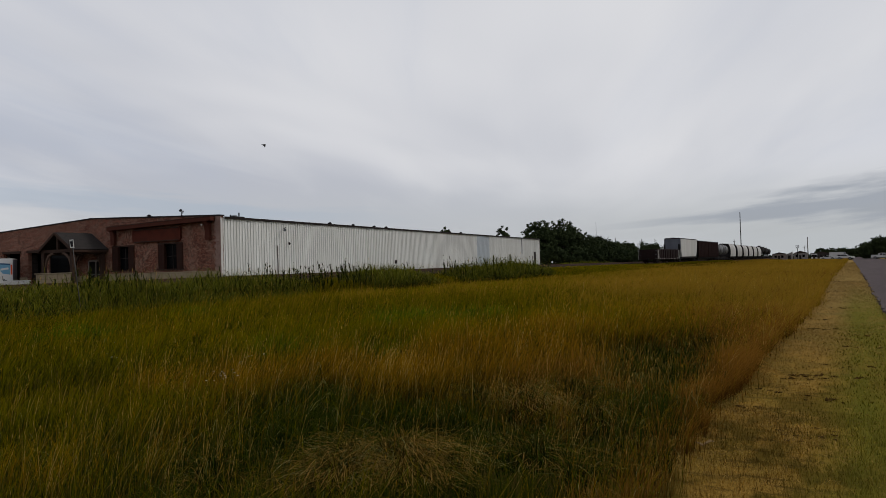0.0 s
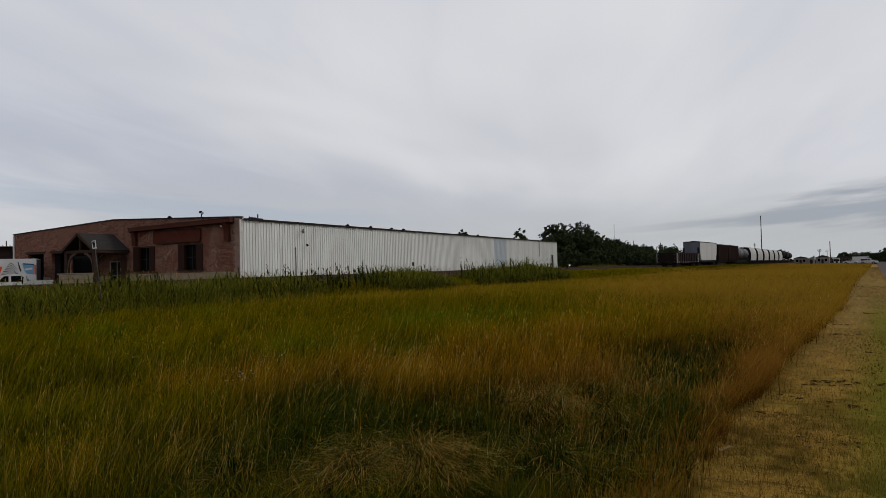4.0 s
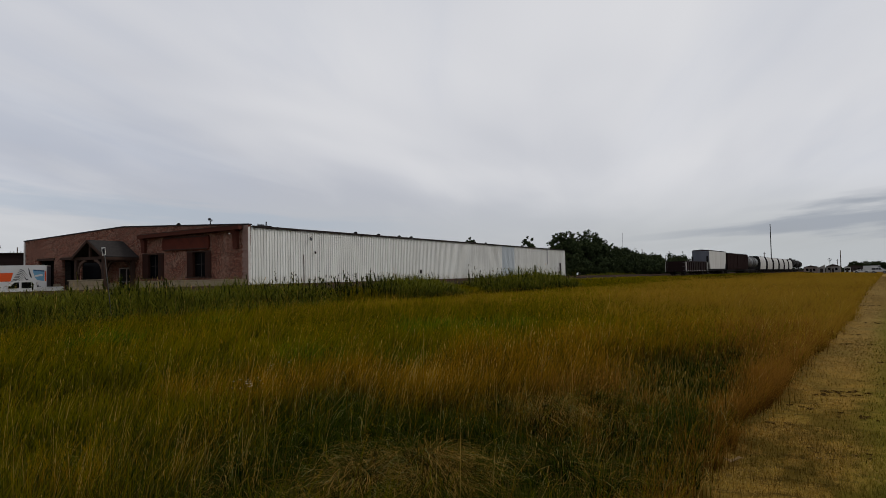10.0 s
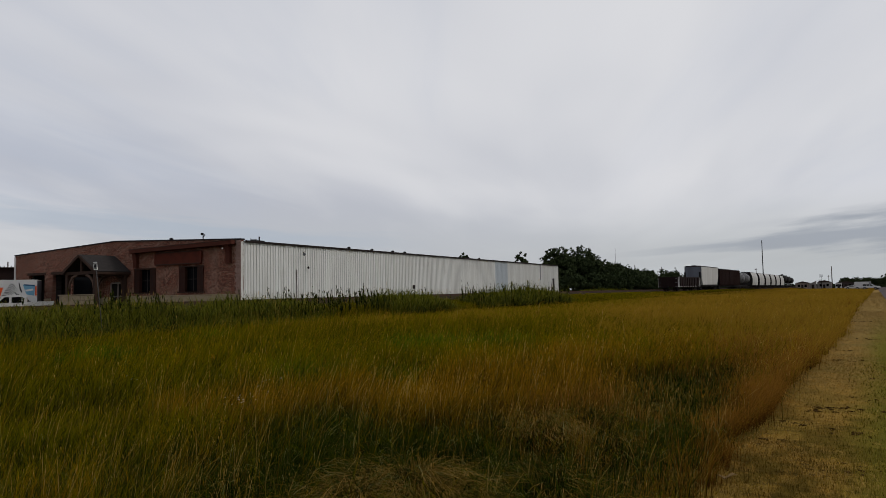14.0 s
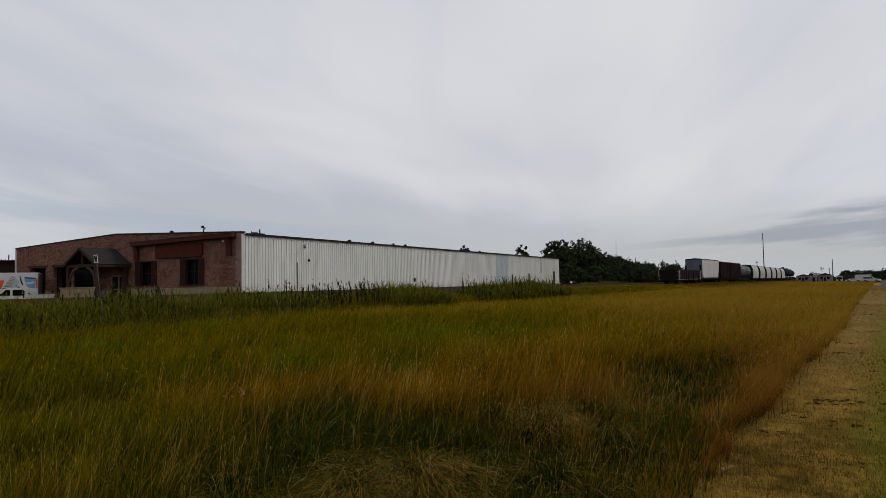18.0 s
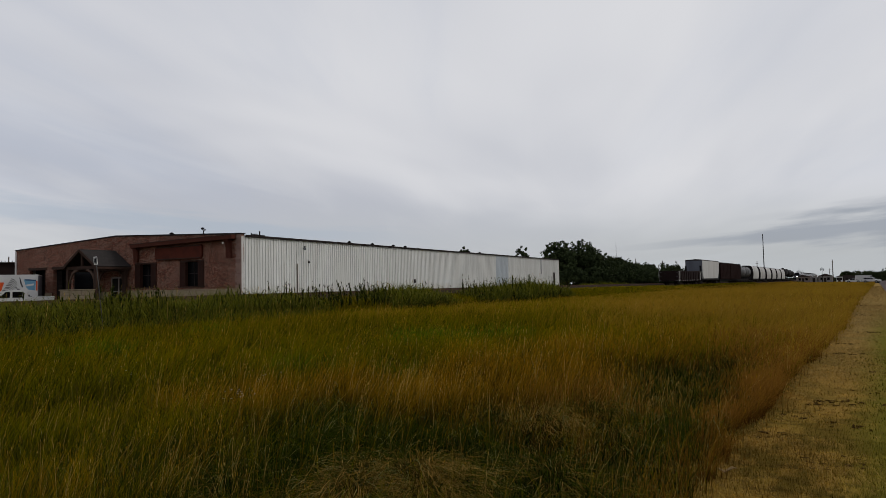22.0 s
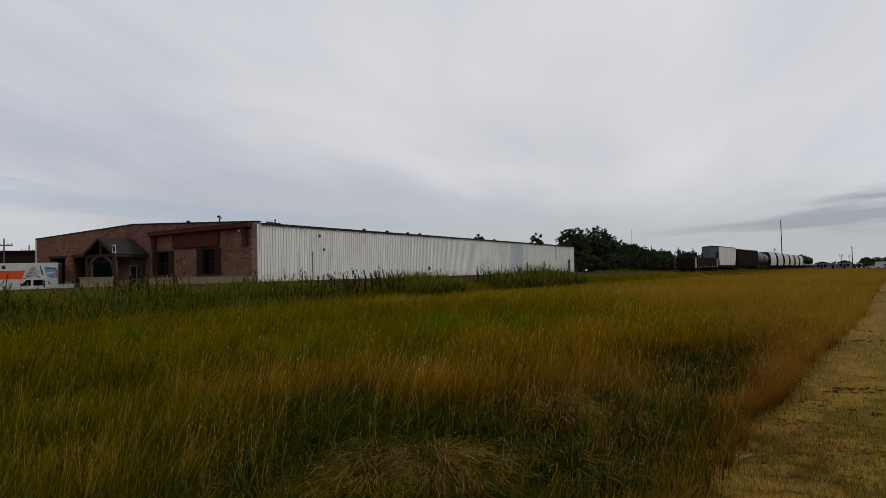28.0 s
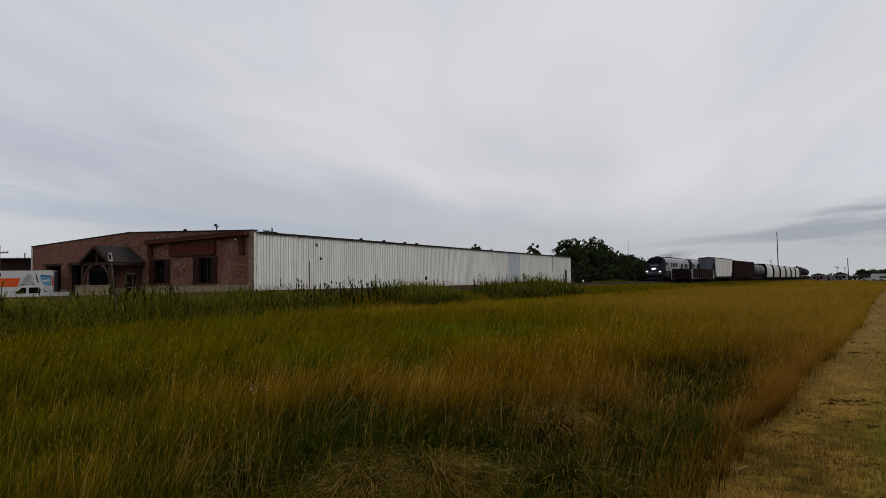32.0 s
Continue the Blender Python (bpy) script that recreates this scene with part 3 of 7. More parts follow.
def mesh_np(name, verts, tris, material, along=None):
    """A triangle mesh from arrays. along: how far up its blade each vertex lies, 0 to 1."""
    me = bpy.data.meshes.new(name)
    nv, nt = len(verts), len(tris)
    me.vertices.add(nv)
    me.vertices.foreach_set("co", np.ascontiguousarray(verts, dtype=np.float32).ravel())
    me.loops.add(nt * 3)
    me.loops.foreach_set("vertex_index", np.ascontiguousarray(tris, dtype=np.int32).ravel())
    me.polygons.add(nt)
    me.polygons.foreach_set("loop_start", np.arange(0, nt * 3, 3, dtype=np.int32))
    me.update(calc_edges=True)
    if along is not None:
        me.attributes.new("root_to_tip", "FLOAT", "POINT").data.foreach_set("value", np.ascontiguousarray(along, dtype=np.float32))
    me.materials.append(material)
    return me


# ---- ground, road, tracks ----
RAIL_Z, SIDING_X, MAIN_X, MAIN_LIFT = 0.87, -28.2, -33.9, 0.40


def edge_x(y):
    """Where the tall grass ends and the mown strip begins."""
    return -1.20 + 0.019 * y - 0.13 * np.exp(-((y - 8.3) / 2.6) ** 2) + 0.16 * np.exp(-((y - 25.0) / 5.0) ** 2)


def road_x(y):
    return 0.78 + 0.0152 * y


def lie(x, y):
    return lie_flat(x, y) + float(drop(y))


def lie_flat(x, y):
    """The height of the land, before its fall."""
    n = 0.10 * noise.noise((x * 0.06, y * 0.06, 3.0)) * min(1.0, max(0.0, (-x - 1.0) / 8.0)) if -26 < x < -1 else 0.0
    if x > -22.5:
        return n
    if x > -25.6:
        return n + 0.62 * (-22.5 - x) / 3.1
    if x > -36.6:
        return 0.62
    if x > -38.2:
        return 0.62 - 0.30 * (-36.6 - x) / 1.6
    return 0.32 - 0.27 * min(1.0, (-38.2 - x) / 9.0)


def build_ground():
    xs = [-2500, -900, -400, -200, -120, -80, -60, -52, -47.3, -38.2, -36.6, -31, -25.6, -24, -22.5] + list(np.arange(-21, 0.1, 1.0)) + [0.6, 2, 5, 9, 14, 25, 60, 150, 400, 1200, 2500]
    ys = [-1500, -500, -200, -80, -40, -20] + list(np.arange(-10, 60, 1.5)) + list(np.arange(60, 140, 5.0)) + [150, 180, 220, 280, 360, 480, 700, 1100, 1800, 3000, 4200]
    bm = BM()
    grid = [[bm.verts.new((x, y, lie(x, y) - (0.06 if x > 0.5 else 0.0))) for x in xs] for y in ys]
    for j in range(len(ys) - 1):
        for i in range(len(xs) - 1):
            f = bm.faces.new((grid[j][i], grid[j][i + 1], grid[j + 1][i + 1], grid[j + 1][i]))
            f.smooth = True
    single("ground", bm, GROUND, "flat grassland of thatch and earth with a mown strip", "ground", kind="structure")
    # the road: a cambered sheet with a ragged edge
    bm = BM()
    rows = []
    rnd = random.Random(5)
    for y in list(np.arange(-60, 60, 0.35)) + list(np.arange(60, 320, 4.0)) + [400, 600, 1000, 1600]:
        x0 = road_x(y) + rnd.uniform(-0.07, 0.07) + 0.12 * noise.noise((0.0, y * 0.4, 9.0))
        x1 = road_x(y) + 7.4 + rnd.uniform(-0.05, 0.05)
        mid = (x0 + x1) / 2
        fall = float(drop(y))
        rows.append([bm.verts.new((p[0], p[1], p[2] + fall)) for p in ((x0, y, -0.10), (x0, y, 0.005), (x0 + 0.5, y, 0.03), (mid, y, 0.09), (x1 - 0.5, y, 0.03), (x1, y, 0.005), (x1, y, -0.10))])
    for a, b in zip(rows, rows[1:]):
        for i in range(6):
            bm.faces.new((a[i], a[i + 1], b[i + 1], b[i]))
    single("road", bm, ASPHALT, "weathered grey asphalt road with ragged edges", "road", kind="structure")


def build_track(x, name, lift=0.0):
    t = thing("railway_track", pose(x, 0, lift), f"{name} railway track of rusty rails on ballast", "railway track", "railway tracks", "structure")
    bm = BM()
    rnd = random.Random(int(-x))
    rows = []
    for y in list(np.arange(-120, 150, 1.5)) + [170, 220, 300, 420, 600, 900, 1400, 2200, 3200]:
        w = rnd.uniform(-0.08, 0.08)
        fall = float(drop(y))
        rows.append([bm.verts.new((p[0], p[1], p[2] + fall)) for p in ((-2.7 + w, y, 0.45), (-1.7 + w, y, 0.69 + w * 0.2), (-0.75, y, 0.70), (0.75, y, 0.70), (1.7 - w, y, 0.69 - w * 0.2), (2.7 - w, y, 0.45))])
    for a, b in zip(rows, rows[1:]):
        for i in range(5):
            bm.faces.new((a[i], a[i + 1], b[i + 1], b[i]))
    part("ballast", bm, BALLAST, t, "grey ballast bed")
    prof = [(-0.075, 0.0), (0.075, 0.0), (0.075, 0.02), (0.012, 0.04), (0.012, 0.125), (0.037, 0.14), (0.037, 0.165), (0.030, 0.172), (-0.030, 0.172), (-0.037, 0.165), (-0.037, 0.14), (-0.012, 0.125), (-0.012, 0.04), (-0.075, 0.02)]
    for s in (-0.755, 0.755):
        bm = BM()
        prism(bm, [(s + p, RAIL_Z - 0.172 + q) for p, q in prof], "y", -120, 60)
        prism(bm, [(s + p, RAIL_Z - 0.172 + q) for p, q in prof], "y", 60, 2600)
        for v in bm.verts:
            v.co.z += float(drop(v.co.y))
        part("rail", bm, STEEL_RAIL, t)
    tie = mesh_of("tie", box(BM(), -1.3, -0.115, 0.60, 1.3, 0.115, 0.712), TIE, 0.012)
    for k in range(140):
        o = part("tie", tie, TIE, t)
        o.location = (rnd.uniform(-0.04, 0.04), 20 + k * 0.85, rnd.uniform(-0.008, 0.004) + float(drop(20 + k * 0.85)))
    bm = BM()
    for k in range(400):
        y = 20 + 140 * 0.85 + k * 0.85
        fall = float(drop(y))
        box(bm, -1.3, y - 0.115, 0.60 + fall, 1.3, y + 0.115, 0.712 + fall)
    for k in range(160):
        y = 20 - (k + 1) * 0.85
        box(bm, -1.3, y - 0.115, 0.60, 1.3, y + 0.115, 0.712)
    tagged(part("tie_row", bm, TIE, t), kind="stuff")


build_ground()
build_track(SIDING_X, "siding")
build_track(MAIN_X, "main", MAIN_LIFT)


# ---- the long warehouse with the brick front ----
LONG, WIDE, EAVE = 77.2, 27.4, 5.52


def build_warehouse():
    """Local axes: x across the brick front (0 at the corner, -27.4 at the far end), y along the metal side."""
    w = thing("warehouse", pose(-38.54, 34.0, 0, 0, 0, 4.91), "long white corrugated metal warehouse with a brick gable front", "warehouse")
    # side sheets, each with three ribs
    n = 84
    step = LONG / n
    prof = []
    for k in range(3):
        c = (k + 0.5) * step / 3
        a, b = 0.050, 0.028
        prof += [(c - a, 0.0), (c - b, 0.055), (c + b, 0.055), (c + a, 0.0)]
    outline = [(0.0, 0.0)] + prof + [(step - 0.004, 0.0), (step - 0.004, -0.02), (0.0, -0.02)]
    bm = BM()
    prism(bm, [(q, p) for p, q in outline], "z", 1.06, EAVE)
    sheet = mesh_of("wall_sheet", bm, METAL_WHITE)
    sheet2 = sheet.copy()
    sheet2.materials[0] = METAL_PATCH
    for k in range(n):
        y = k * step
        patch = 48.7 < y < 52.6
        o = part("wall_sheet", sheet2 if patch else sheet, None, w, "greyer replaced metal sheet" if patch else "")
        o.location = (0, y, 0)
    # back of the sheets: the frame wall, foundation, roof
    part("frame_wall", box(BM(), -0.30, 0.02, 0.9, -0.024, LONG, EAVE - 0.02), ROOF_METAL, w)
    part("far_end_wall", box(BM(), -WIDE, LONG, 0.3, 0.03, LONG + 0.2, EAVE), METAL_WHITE, w)
    part("back_wall", box(BM(), -WIDE, 0.4, 0.3, -WIDE + 0.2, LONG, EAVE - 0.1), METAL_WHITE, w)
    part("foundation", box(BM(), -0.28, 0.0, 0.1, 0.02, LONG, 0.96), FOOTING, w, "stained concrete foundation wall darkened as shade")
    part("base_strip", box(BM(), -0.05, 0.0, 0.96, 0.055, LONG, 1.058), TRIM_DARK, w, "dark strip along the foot of the sheets")
    bm = BM()
    mid = -WIDE / 2
    slab(bm, ((0.10, 0.35, EAVE), (0.10, LONG + 0.1, EAVE), (mid, LONG + 0.1, 6.10), (mid, 0.35, 6.10)), 0.05)
    part("roof_slope", bm, ROOF_METAL, w)
    bm = BM()
    slab(bm, ((mid, 0.35, 6.10), (mid, LONG + 0.1, 6.10), (-WIDE - 0.1, LONG + 0.1, EAVE), (-WIDE - 0.1, 0.35, EAVE)), 0.05)
    part("roof_slope", bm, ROOF_METAL, w)
    part("eave_gutter", prism(BM(), [(0.04, EAVE - 0.06), (0.17, EAVE - 0.05), (0.18, EAVE + 0.09), (0.04, EAVE + 0.09)], "y", 0.4, LONG + 0.1), TRIM_DARK, w, "dark eave gutter")
    part("corner_trim", box(BM(), -0.02, -0.02, 0.9, 0.06, 0.16, EAVE - 0.02), TRIM_WHITE, w)
    part("corner_trim", box(BM(), -0.02, LONG - 0.10, 0.9, 0.062, LONG + 0.22, EAVE - 0.02), TRIM_WHITE, w)
    part("downspout", box(BM(), 0.045, 67.6, 3.0, 0.13, 67.75, EAVE - 0.05), GALV, w, "grey half-length downspout")
    part("conduit", tube(BM(), (0.075, 6.27, 0.7), (0.075, 6.27, 3.55), 0.035), POLE_WOOD, w, "brown conduit pipe")
    part("meter_box", box(BM(), 0.04, 25.55, 1.85, 0.16, 25.8, 2.25), TRIM_DARK, w, "", 0.01)
    # personnel door near the far end
    d = part("side_door", box(BM(), 0.02, 74.0, 0.96, 0.10, 75.0, 3.28), TRIM_DARK, w, "dark steel door", 0.01)
    part("door_handle", tube(BM(), (0.10, 74.9, 2.05), (0.15, 74.9, 2.05), 0.02), GALV, d)
    part("door_frame", box(BM(), 0.03, 75.02, 0.96, 0.085, 75.12, 3.36), TRIM_WHITE, w)
    part("door_frame", box(BM(), 0.03, 73.88, 0.96, 0.085, 73.98, 3.36), TRIM_WHITE, w)
    part("fence_post", tube(BM(), (0.12, 73.1, 0.3), (0.12, 73.1, 2.6), 0.05), POLE_WOOD, w)
    # flood lamp on a bracket, and a second smaller fitting below it
    lamp = part("flood_lamp", tube(tube(BM(), (0.05, 7.1, 4.98), (0.40, 6.95, 5.02), 0.025), (0.34, 6.9, 4.86), (0.50, 6.7, 4.80), 0.09, 0.12), TRIM_DARK, w, "dark flood lamp on a bracket")
    part("lens", tube(BM(), (0.501, 6.699, 4.8), (0.515, 6.68, 4.795), 0.10), GALV, lamp)
    part("flood_lamp", tube(tube(BM(), (0.04, 7.7, 3.80), (0.20, 7.7, 3.80), 0.02), (0.16, 7.66, 3.80), (0.27, 7.55, 3.70), 0.07, 0.09), TRIM_DARK, w)
    # brick front: piers and spandrels round real openings
    T = 0.32

    def top(v):
        return 5.64 + (6.15 - 5.64) * v / 13.7 if v < 13.7 else 5.50 + (6.15 - 5.50) * (27.4 - v) / 13.7

    openings = [(3.70, 6.26, 1.9, 3.80), (8.87, 11.33, 1.9, 3.76), (12.5, 14.3, 0.62, 2.85), (16.0, 19.2, 1.0, 3.50), (19.9, 21.9, 0.35, 3.66), (23.0, 25.3, 0.35, 3.66)]
    bm = BM()
    v = 0.0
    for a, b, z0, z1 in openings + [(27.4, 27.4, 0, 0)]:
        prism(bm, [(-v, 0.0), (-a, 0.0), (-a, top(a)), (-v, top(v))] if not (v < 13.7 < a) else [(-v, 0.0), (-a, 0.0), (-a, top(a)), (-13.7, top(13.7)), (-v, top(v))], "y", 0, T)
        if b > a:
            prism(bm, [(-a, z1), (-b, z1), (-b, top(b)), (-a, top(a))] if not (a < 13.7 < b) else [(-a, z1), (-b, z1), (-b, top(b)), (-13.7, top(13.7)), (-a, top(a))], "y", 0, T)
            if z0 > 0.4:
                prism(bm, [(-a, 0.0), (-b, 0.0), (-b, z0), (-a, z0)], "y", 0, T)
        v = b
    part("brick_front", bm, BRICK, w, "mottled red and dark brick gable wall")
    bm = BM()
    for a, b in ((0.0, 13.7), (13.7, 27.4)):
        prism(bm, [(-a + (0.05 if a == 0 else 0), top(a)), (-b - (0.05 if b > 27 else 0), top(b)), (-b - (0.05 if b > 27 else 0), top(b) + 0.10), (-a + (0.05 if a == 0 else 0), top(a) + 0.10)], "y", -0.06, T + 0.08)
    part("coping", bm, TRIM_DARK, w, "dark metal parapet coping")
    for q in range(26):
        part("quoin_brick", box(BM(), -0.54 if q % 2 else -0.42, -0.045, 0.3 + q * 0.205, 0.055, -0.003, 0.49 + q * 0.205), PALE_BRICK, w, "" if q else "pale pink corner brick")
    part("corner_quoin", box(BM(), -27.45, -0.05, 0.3, -27.25, -0.003, 5.42), TRIM_WHITE, w, "pale worn corner strip")
    part("interior_screen", box(BM(), -27.0, 1.6, 0.2, -0.4, 1.7, 5.4), VOID, w)
    part("interior_floor", box(BM(), -27.0, T, 0.2, -0.4, 1.6, 0.55), CONCRETE, w)
    # plinth of tan stone blocks
    rnd = random.Random(8)
    stone = mesh_of("plinth_stone", box(BM(), -0.29, -0.11, 0, 0.29, -0.004, 0.38), STONE, 0.02)
    for a, b in ((0.1, 12.3), (14.5, 15.9), (19.25, 19.85), (22.0, 22.9), (25.4, 27.3)):
        for r in range(3):
            k = max(1, int((b - a) / 0.6))
            for i in range(k):
                o = part("plinth_stone", stone, None, w)
                o.location = (-(a + (i + 0.5) * (b - a) / k), rnd.uniform(-0.02, 0.0), 0.42 + r * 0.39)
                o.scale = ((b - a) / k / 0.6, 1, 1)
    part("plinth_cap", box(BM(), -12.3, -0.16, 1.59, -0.1, -0.004, 1.67), STONE, w, "tan stone ledge")
    # windows with dark timber surrounds
    for a, b, z0, z1 in openings[:2]:
        sh = 0.62
        win = part("window", box(BM(), -b + sh, 0.24, z0 + 0.05, -a - sh, 0.26, z1 - 0.05), GLASS, w, "dark window pane between timber shutters")
        for x0, x1 in ((-b, -b + sh), (-a - sh, -a)):
            part("shutter", box(BM(), x0, -0.06, z0, x1, 0.20, z1), SHUTTER, win, "dark red-brown boarded shutter", 0.01)
            for q in range(3):
                part("board_joint", box(BM(), x0 + 0.15 + q * 0.15, -0.066, z0 + 0.04, x0 + 0.165 + q * 0.15, -0.0605, z1 - 0.04), TRIM_DARK, win)
            for q in (0.16, 0.78):
                part("batten", box(BM(), x0 + 0.04, -0.09, z0 + q * (z1 - z0), x1 - 0.04, -0.067, z0 + q * (z1 - z0) + 0.13), SHUTTER, win)
        part("lintel", box(BM(), -b - 0.02, -0.05, z1 + 0.005, -a + 0.02, 0.1, z1 + 0.10), WOOD_DARK, win, "", 0.01)
        part("sill", box(BM(), -b - 0.1, -0.14, z0 - 0.09, -a + 0.1, 0.1, z0 - 0.005), WOOD_DARK, win, "", 0.01)
        part("mullion", box(BM(), -(a + b) / 2 - 0.03, 0.20, z0 + 0.05, -(a + b) / 2 + 0.03, 0.235, z1 - 0.05), TRIM_DARK, win)
        part("transom", box(BM(), -b + sh, 0.20, (z0 + z1) / 2, -a - sh, 0.234, (z0 + z1) / 2 + 0.05), TRIM_DARK, win)
    # Dark pane, widened to stand in for the shade inside the porch.
    a, b, z0, z1 = openings[3]
    win = part("window", box(BM(), -b + 0.05, 0.14, z0, -a - 0.05, 0.16, z1), GLASS, w, "dark pane for the shade behind the porch")
    part("window_frame", box(BM(), -b, 0.10, z0, -b + 0.08, 0.18, z1), WOOD_DARK, win)
    part("window_frame", box(BM(), -a - 0.08, 0.10, z0, -a, 0.18, z1), WOOD_DARK, win)
    # vehicle doorways: a dark recess with a timber head
    for a, b, z0, z1 in openings[4:]:
        part("doorway_head", box(BM(), -b - 0.15, -0.06, z1 + 0.005, -a + 0.15, 0.1, z1 + 0.22), WOOD_DARK, w, "", 0.01)
        dr = part("roller_door", box(BM(), -b - 0.3, 1.40, 0.36, -a + 0.3, 1.44, z1), VOID, w, "dark roller door in a deep recess")
        for q in range(8):
            part("door_slat", box(BM(), -b - 0.28, 1.37, 0.4 + q * 0.40, -a + 0.28, 1.398, 0.76 + q * 0.40), TRIM_DARK, dr)
    # entrance: a pair of glazed doors in a pale frame
    a, b, z0, z1 = openings[2]
    for x0, x1 in ((-b + 0.08, -(a + b) / 2 - 0.04), (-(a + b) / 2 + 0.04, -a - 0.08)):
        d = part("entrance_door", box(BM(), x0, 0.10, 0.64, x1, 0.13, 2.68), VOID, w, "dark glazed door leaf")
        part("stile", box(BM(), x0, 0.08, 0.64, x0 + 0.07, 0.099, 2.68), TRIM_DARK, d)
        part("stile", box(BM(), x1 - 0.07, 0.08, 0.64, x1, 0.099, 2.68), TRIM_DARK, d)
        part("push_bar", box(BM(), x0 + 0.08, 0.04, 1.6, x1 - 0.08, 0.075, 1.64), GALV, d)
    for x0, x1, q0, q1 in ((-b, -b + 0.08, 0.63, 2.78), (-a - 0.08, -a, 0.63, 2.78), (-(a + b) / 2 - 0.035, -(a + b) / 2 + 0.035, 0.63, 2.70), (-b + 0.081, -a - 0.081, 2.70, 2.80)):
        part("door_frame", box(BM(), x0, 0.03, q0, x1, 0.14, q1), DOOR_TAN, w, "pale door frame")
    # porch: steep gable roof on timber posts, reaching out from the front
    P, half, ridge, eave, c = 2.88, 1.98, 4.92, 3.56, -13.82
    for s in (-1, 1):
        bm = BM()
        e = (c + s * half, -P - 0.25, eave)
        slab(bm, (e, (c + s * half, -0.005, eave), (c, -0.005, ridge), (c, -P - 0.25, ridge)) if s > 0 else ((c, -P - 0.25, ridge), (c, -0.005, ridge), (c + s * half, -0.005, eave), e), 0.10)
        roof = part("porch_roof", bm, SHINGLE, w, "dark shingled porch roof slope")
        part("barge_board", slab(BM(), ((c + s * half, -P - 0.30, eave - 0.16), (c, -P - 0.30, ridge - 0.16), (c, -P - 0.30, ridge + 0.08), (c + s * half, -P - 0.30, eave + 0.08)), 0.05), WOOD_DARK, roof)
        part("eave_board", box(BM(), c + s * half - 0.04, -P - 0.2, eave - 0.16, c + s * half + 0.04, -0.02, eave + 0.02), WOOD_DARK, roof)
        for yy in (-P, -0.35):
            px = c + s * (half - 0.30)
            part("porch_post", box(BM(), px - 0.14, yy - 0.14, 0.3, px + 0.14, yy + 0.14, eave - 0.12), WOOD_DARK, w, "dark timber porch post", 0.015)
            # curved brace from the post up to the beam
            bm = BM()
            arc = [(px - s * (0.14 + 0.95 * (1 - math.cos(q))), 2.35 + 1.10 * math.sin(q)) for q in np.linspace(0.0, math.pi / 2, 7)]
            inner = [(px - s * (0.26 + 0.95 * (1 - math.cos(q))), 2.30 + 1.00 * math.sin(q)) for q in np.linspace(0.0, math.pi / 2, 7)]
            prism(bm, arc + inner[::-1], "y", yy - 0.06, yy + 0.06)
            part("knee_brace", bm, WOOD_BRACE, w, "curved brown timber brace")
        part("tie_beam", box(BM(), c + s * (half - 0.42), -P, eave - 0.30, c + s * (half - 0.18), -0.02, eave - 0.10), WOOD_DARK, w)
    part("cross_beam", box(BM(), c - half + 0.1, -P - 0.1, eave - 0.14, c + half - 0.1, -P + 0.1, eave + 0.10), WOOD_DARK, w)
    part("king_post", box(BM(), c - 0.09, -P - 0.08, eave + 0.1, c + 0.09, -P + 0.08, ridge - 0.1), WOOD_DARK, w)
    part("porch_slab", box(BM(), c - half, -P - 0.4, 0.2, c + half, -0.12, 0.60), CONCRETE, w)
    # a low stone wall closes the porch's front; the way in is from the side
    x0, x1 = -16.2, -12.1
    k = 7
    for r in range(4):
        shift = 0.5 if r % 2 else 0.0
        for i in range(k + (1 if shift else 0)):
            a = max(x0, x0 + (i - shift) * (x1 - x0) / k)
            b = min(x1, x0 + (i + 1 - shift) * (x1 - x0) / k)
            o = part("wall_stone", stone, None, w)
            o.location = ((a + b) / 2, -P + 0.05 + rnd.uniform(-0.02, 0.02), 0.20 + r * 0.395)
            o.scale = ((b - a) / 0.6, 2.6, 1)
    part("wall_cap", box(BM(), x0 - 0.06, -P - 0.32, 1.785, x1 + 0.06, -P + 0.10, 1.86), STONE, w, "tan stone wall cap", 0.01)
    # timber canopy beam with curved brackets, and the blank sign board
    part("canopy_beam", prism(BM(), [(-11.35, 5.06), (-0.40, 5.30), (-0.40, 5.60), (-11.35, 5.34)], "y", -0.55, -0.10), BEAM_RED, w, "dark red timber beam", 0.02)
    part("canopy_board", prism(BM(), [(-11.35, 5.344), (-0.40, 5.604), (-0.40, 5.65), (-11.35, 5.39)], "y", -0.56, -0.07), WOOD_DARK, w)
    for x, hi in ((-11.05, 5.055), (-1.05, 5.275)):
        bm = BM()
        arc = [(-0.02, 3.92), (-0.26, 3.92)]
        arc += [(-0.26 - 0.26 * (1 - math.cos(q)), 4.3 + 0.9 * math.sin(q)) for q in np.linspace(0.2, math.pi / 2, 7)]
        prism(bm, arc[:-1] + [(-0.52, hi), (-0.02, hi)], "x", x - 0.20, x + 0.20)
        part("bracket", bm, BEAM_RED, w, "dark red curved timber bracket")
    sb = part("sign_board", prism(BM(), [(-8.75, 3.98), (-3.95, 3.98), (-3.80, 4.15), (-3.80, 4.92), (-3.95, 5.08), (-8.75, 5.08), (-8.90, 4.92), (-8.90, 4.15)], "y", -0.16, -0.02), WOOD_RED, w, "blank dark red sign board", 0.02)
    part("sign_rim", box(BM(), -8.7, -0.19, 4.02, -4.0, -0.162, 4.10), WOOD_DARK, sb)
    part("sign_rim", box(BM(), -8.7, -0.19, 4.96, -4.0, -0.162, 5.04), WOOD_DARK, sb)
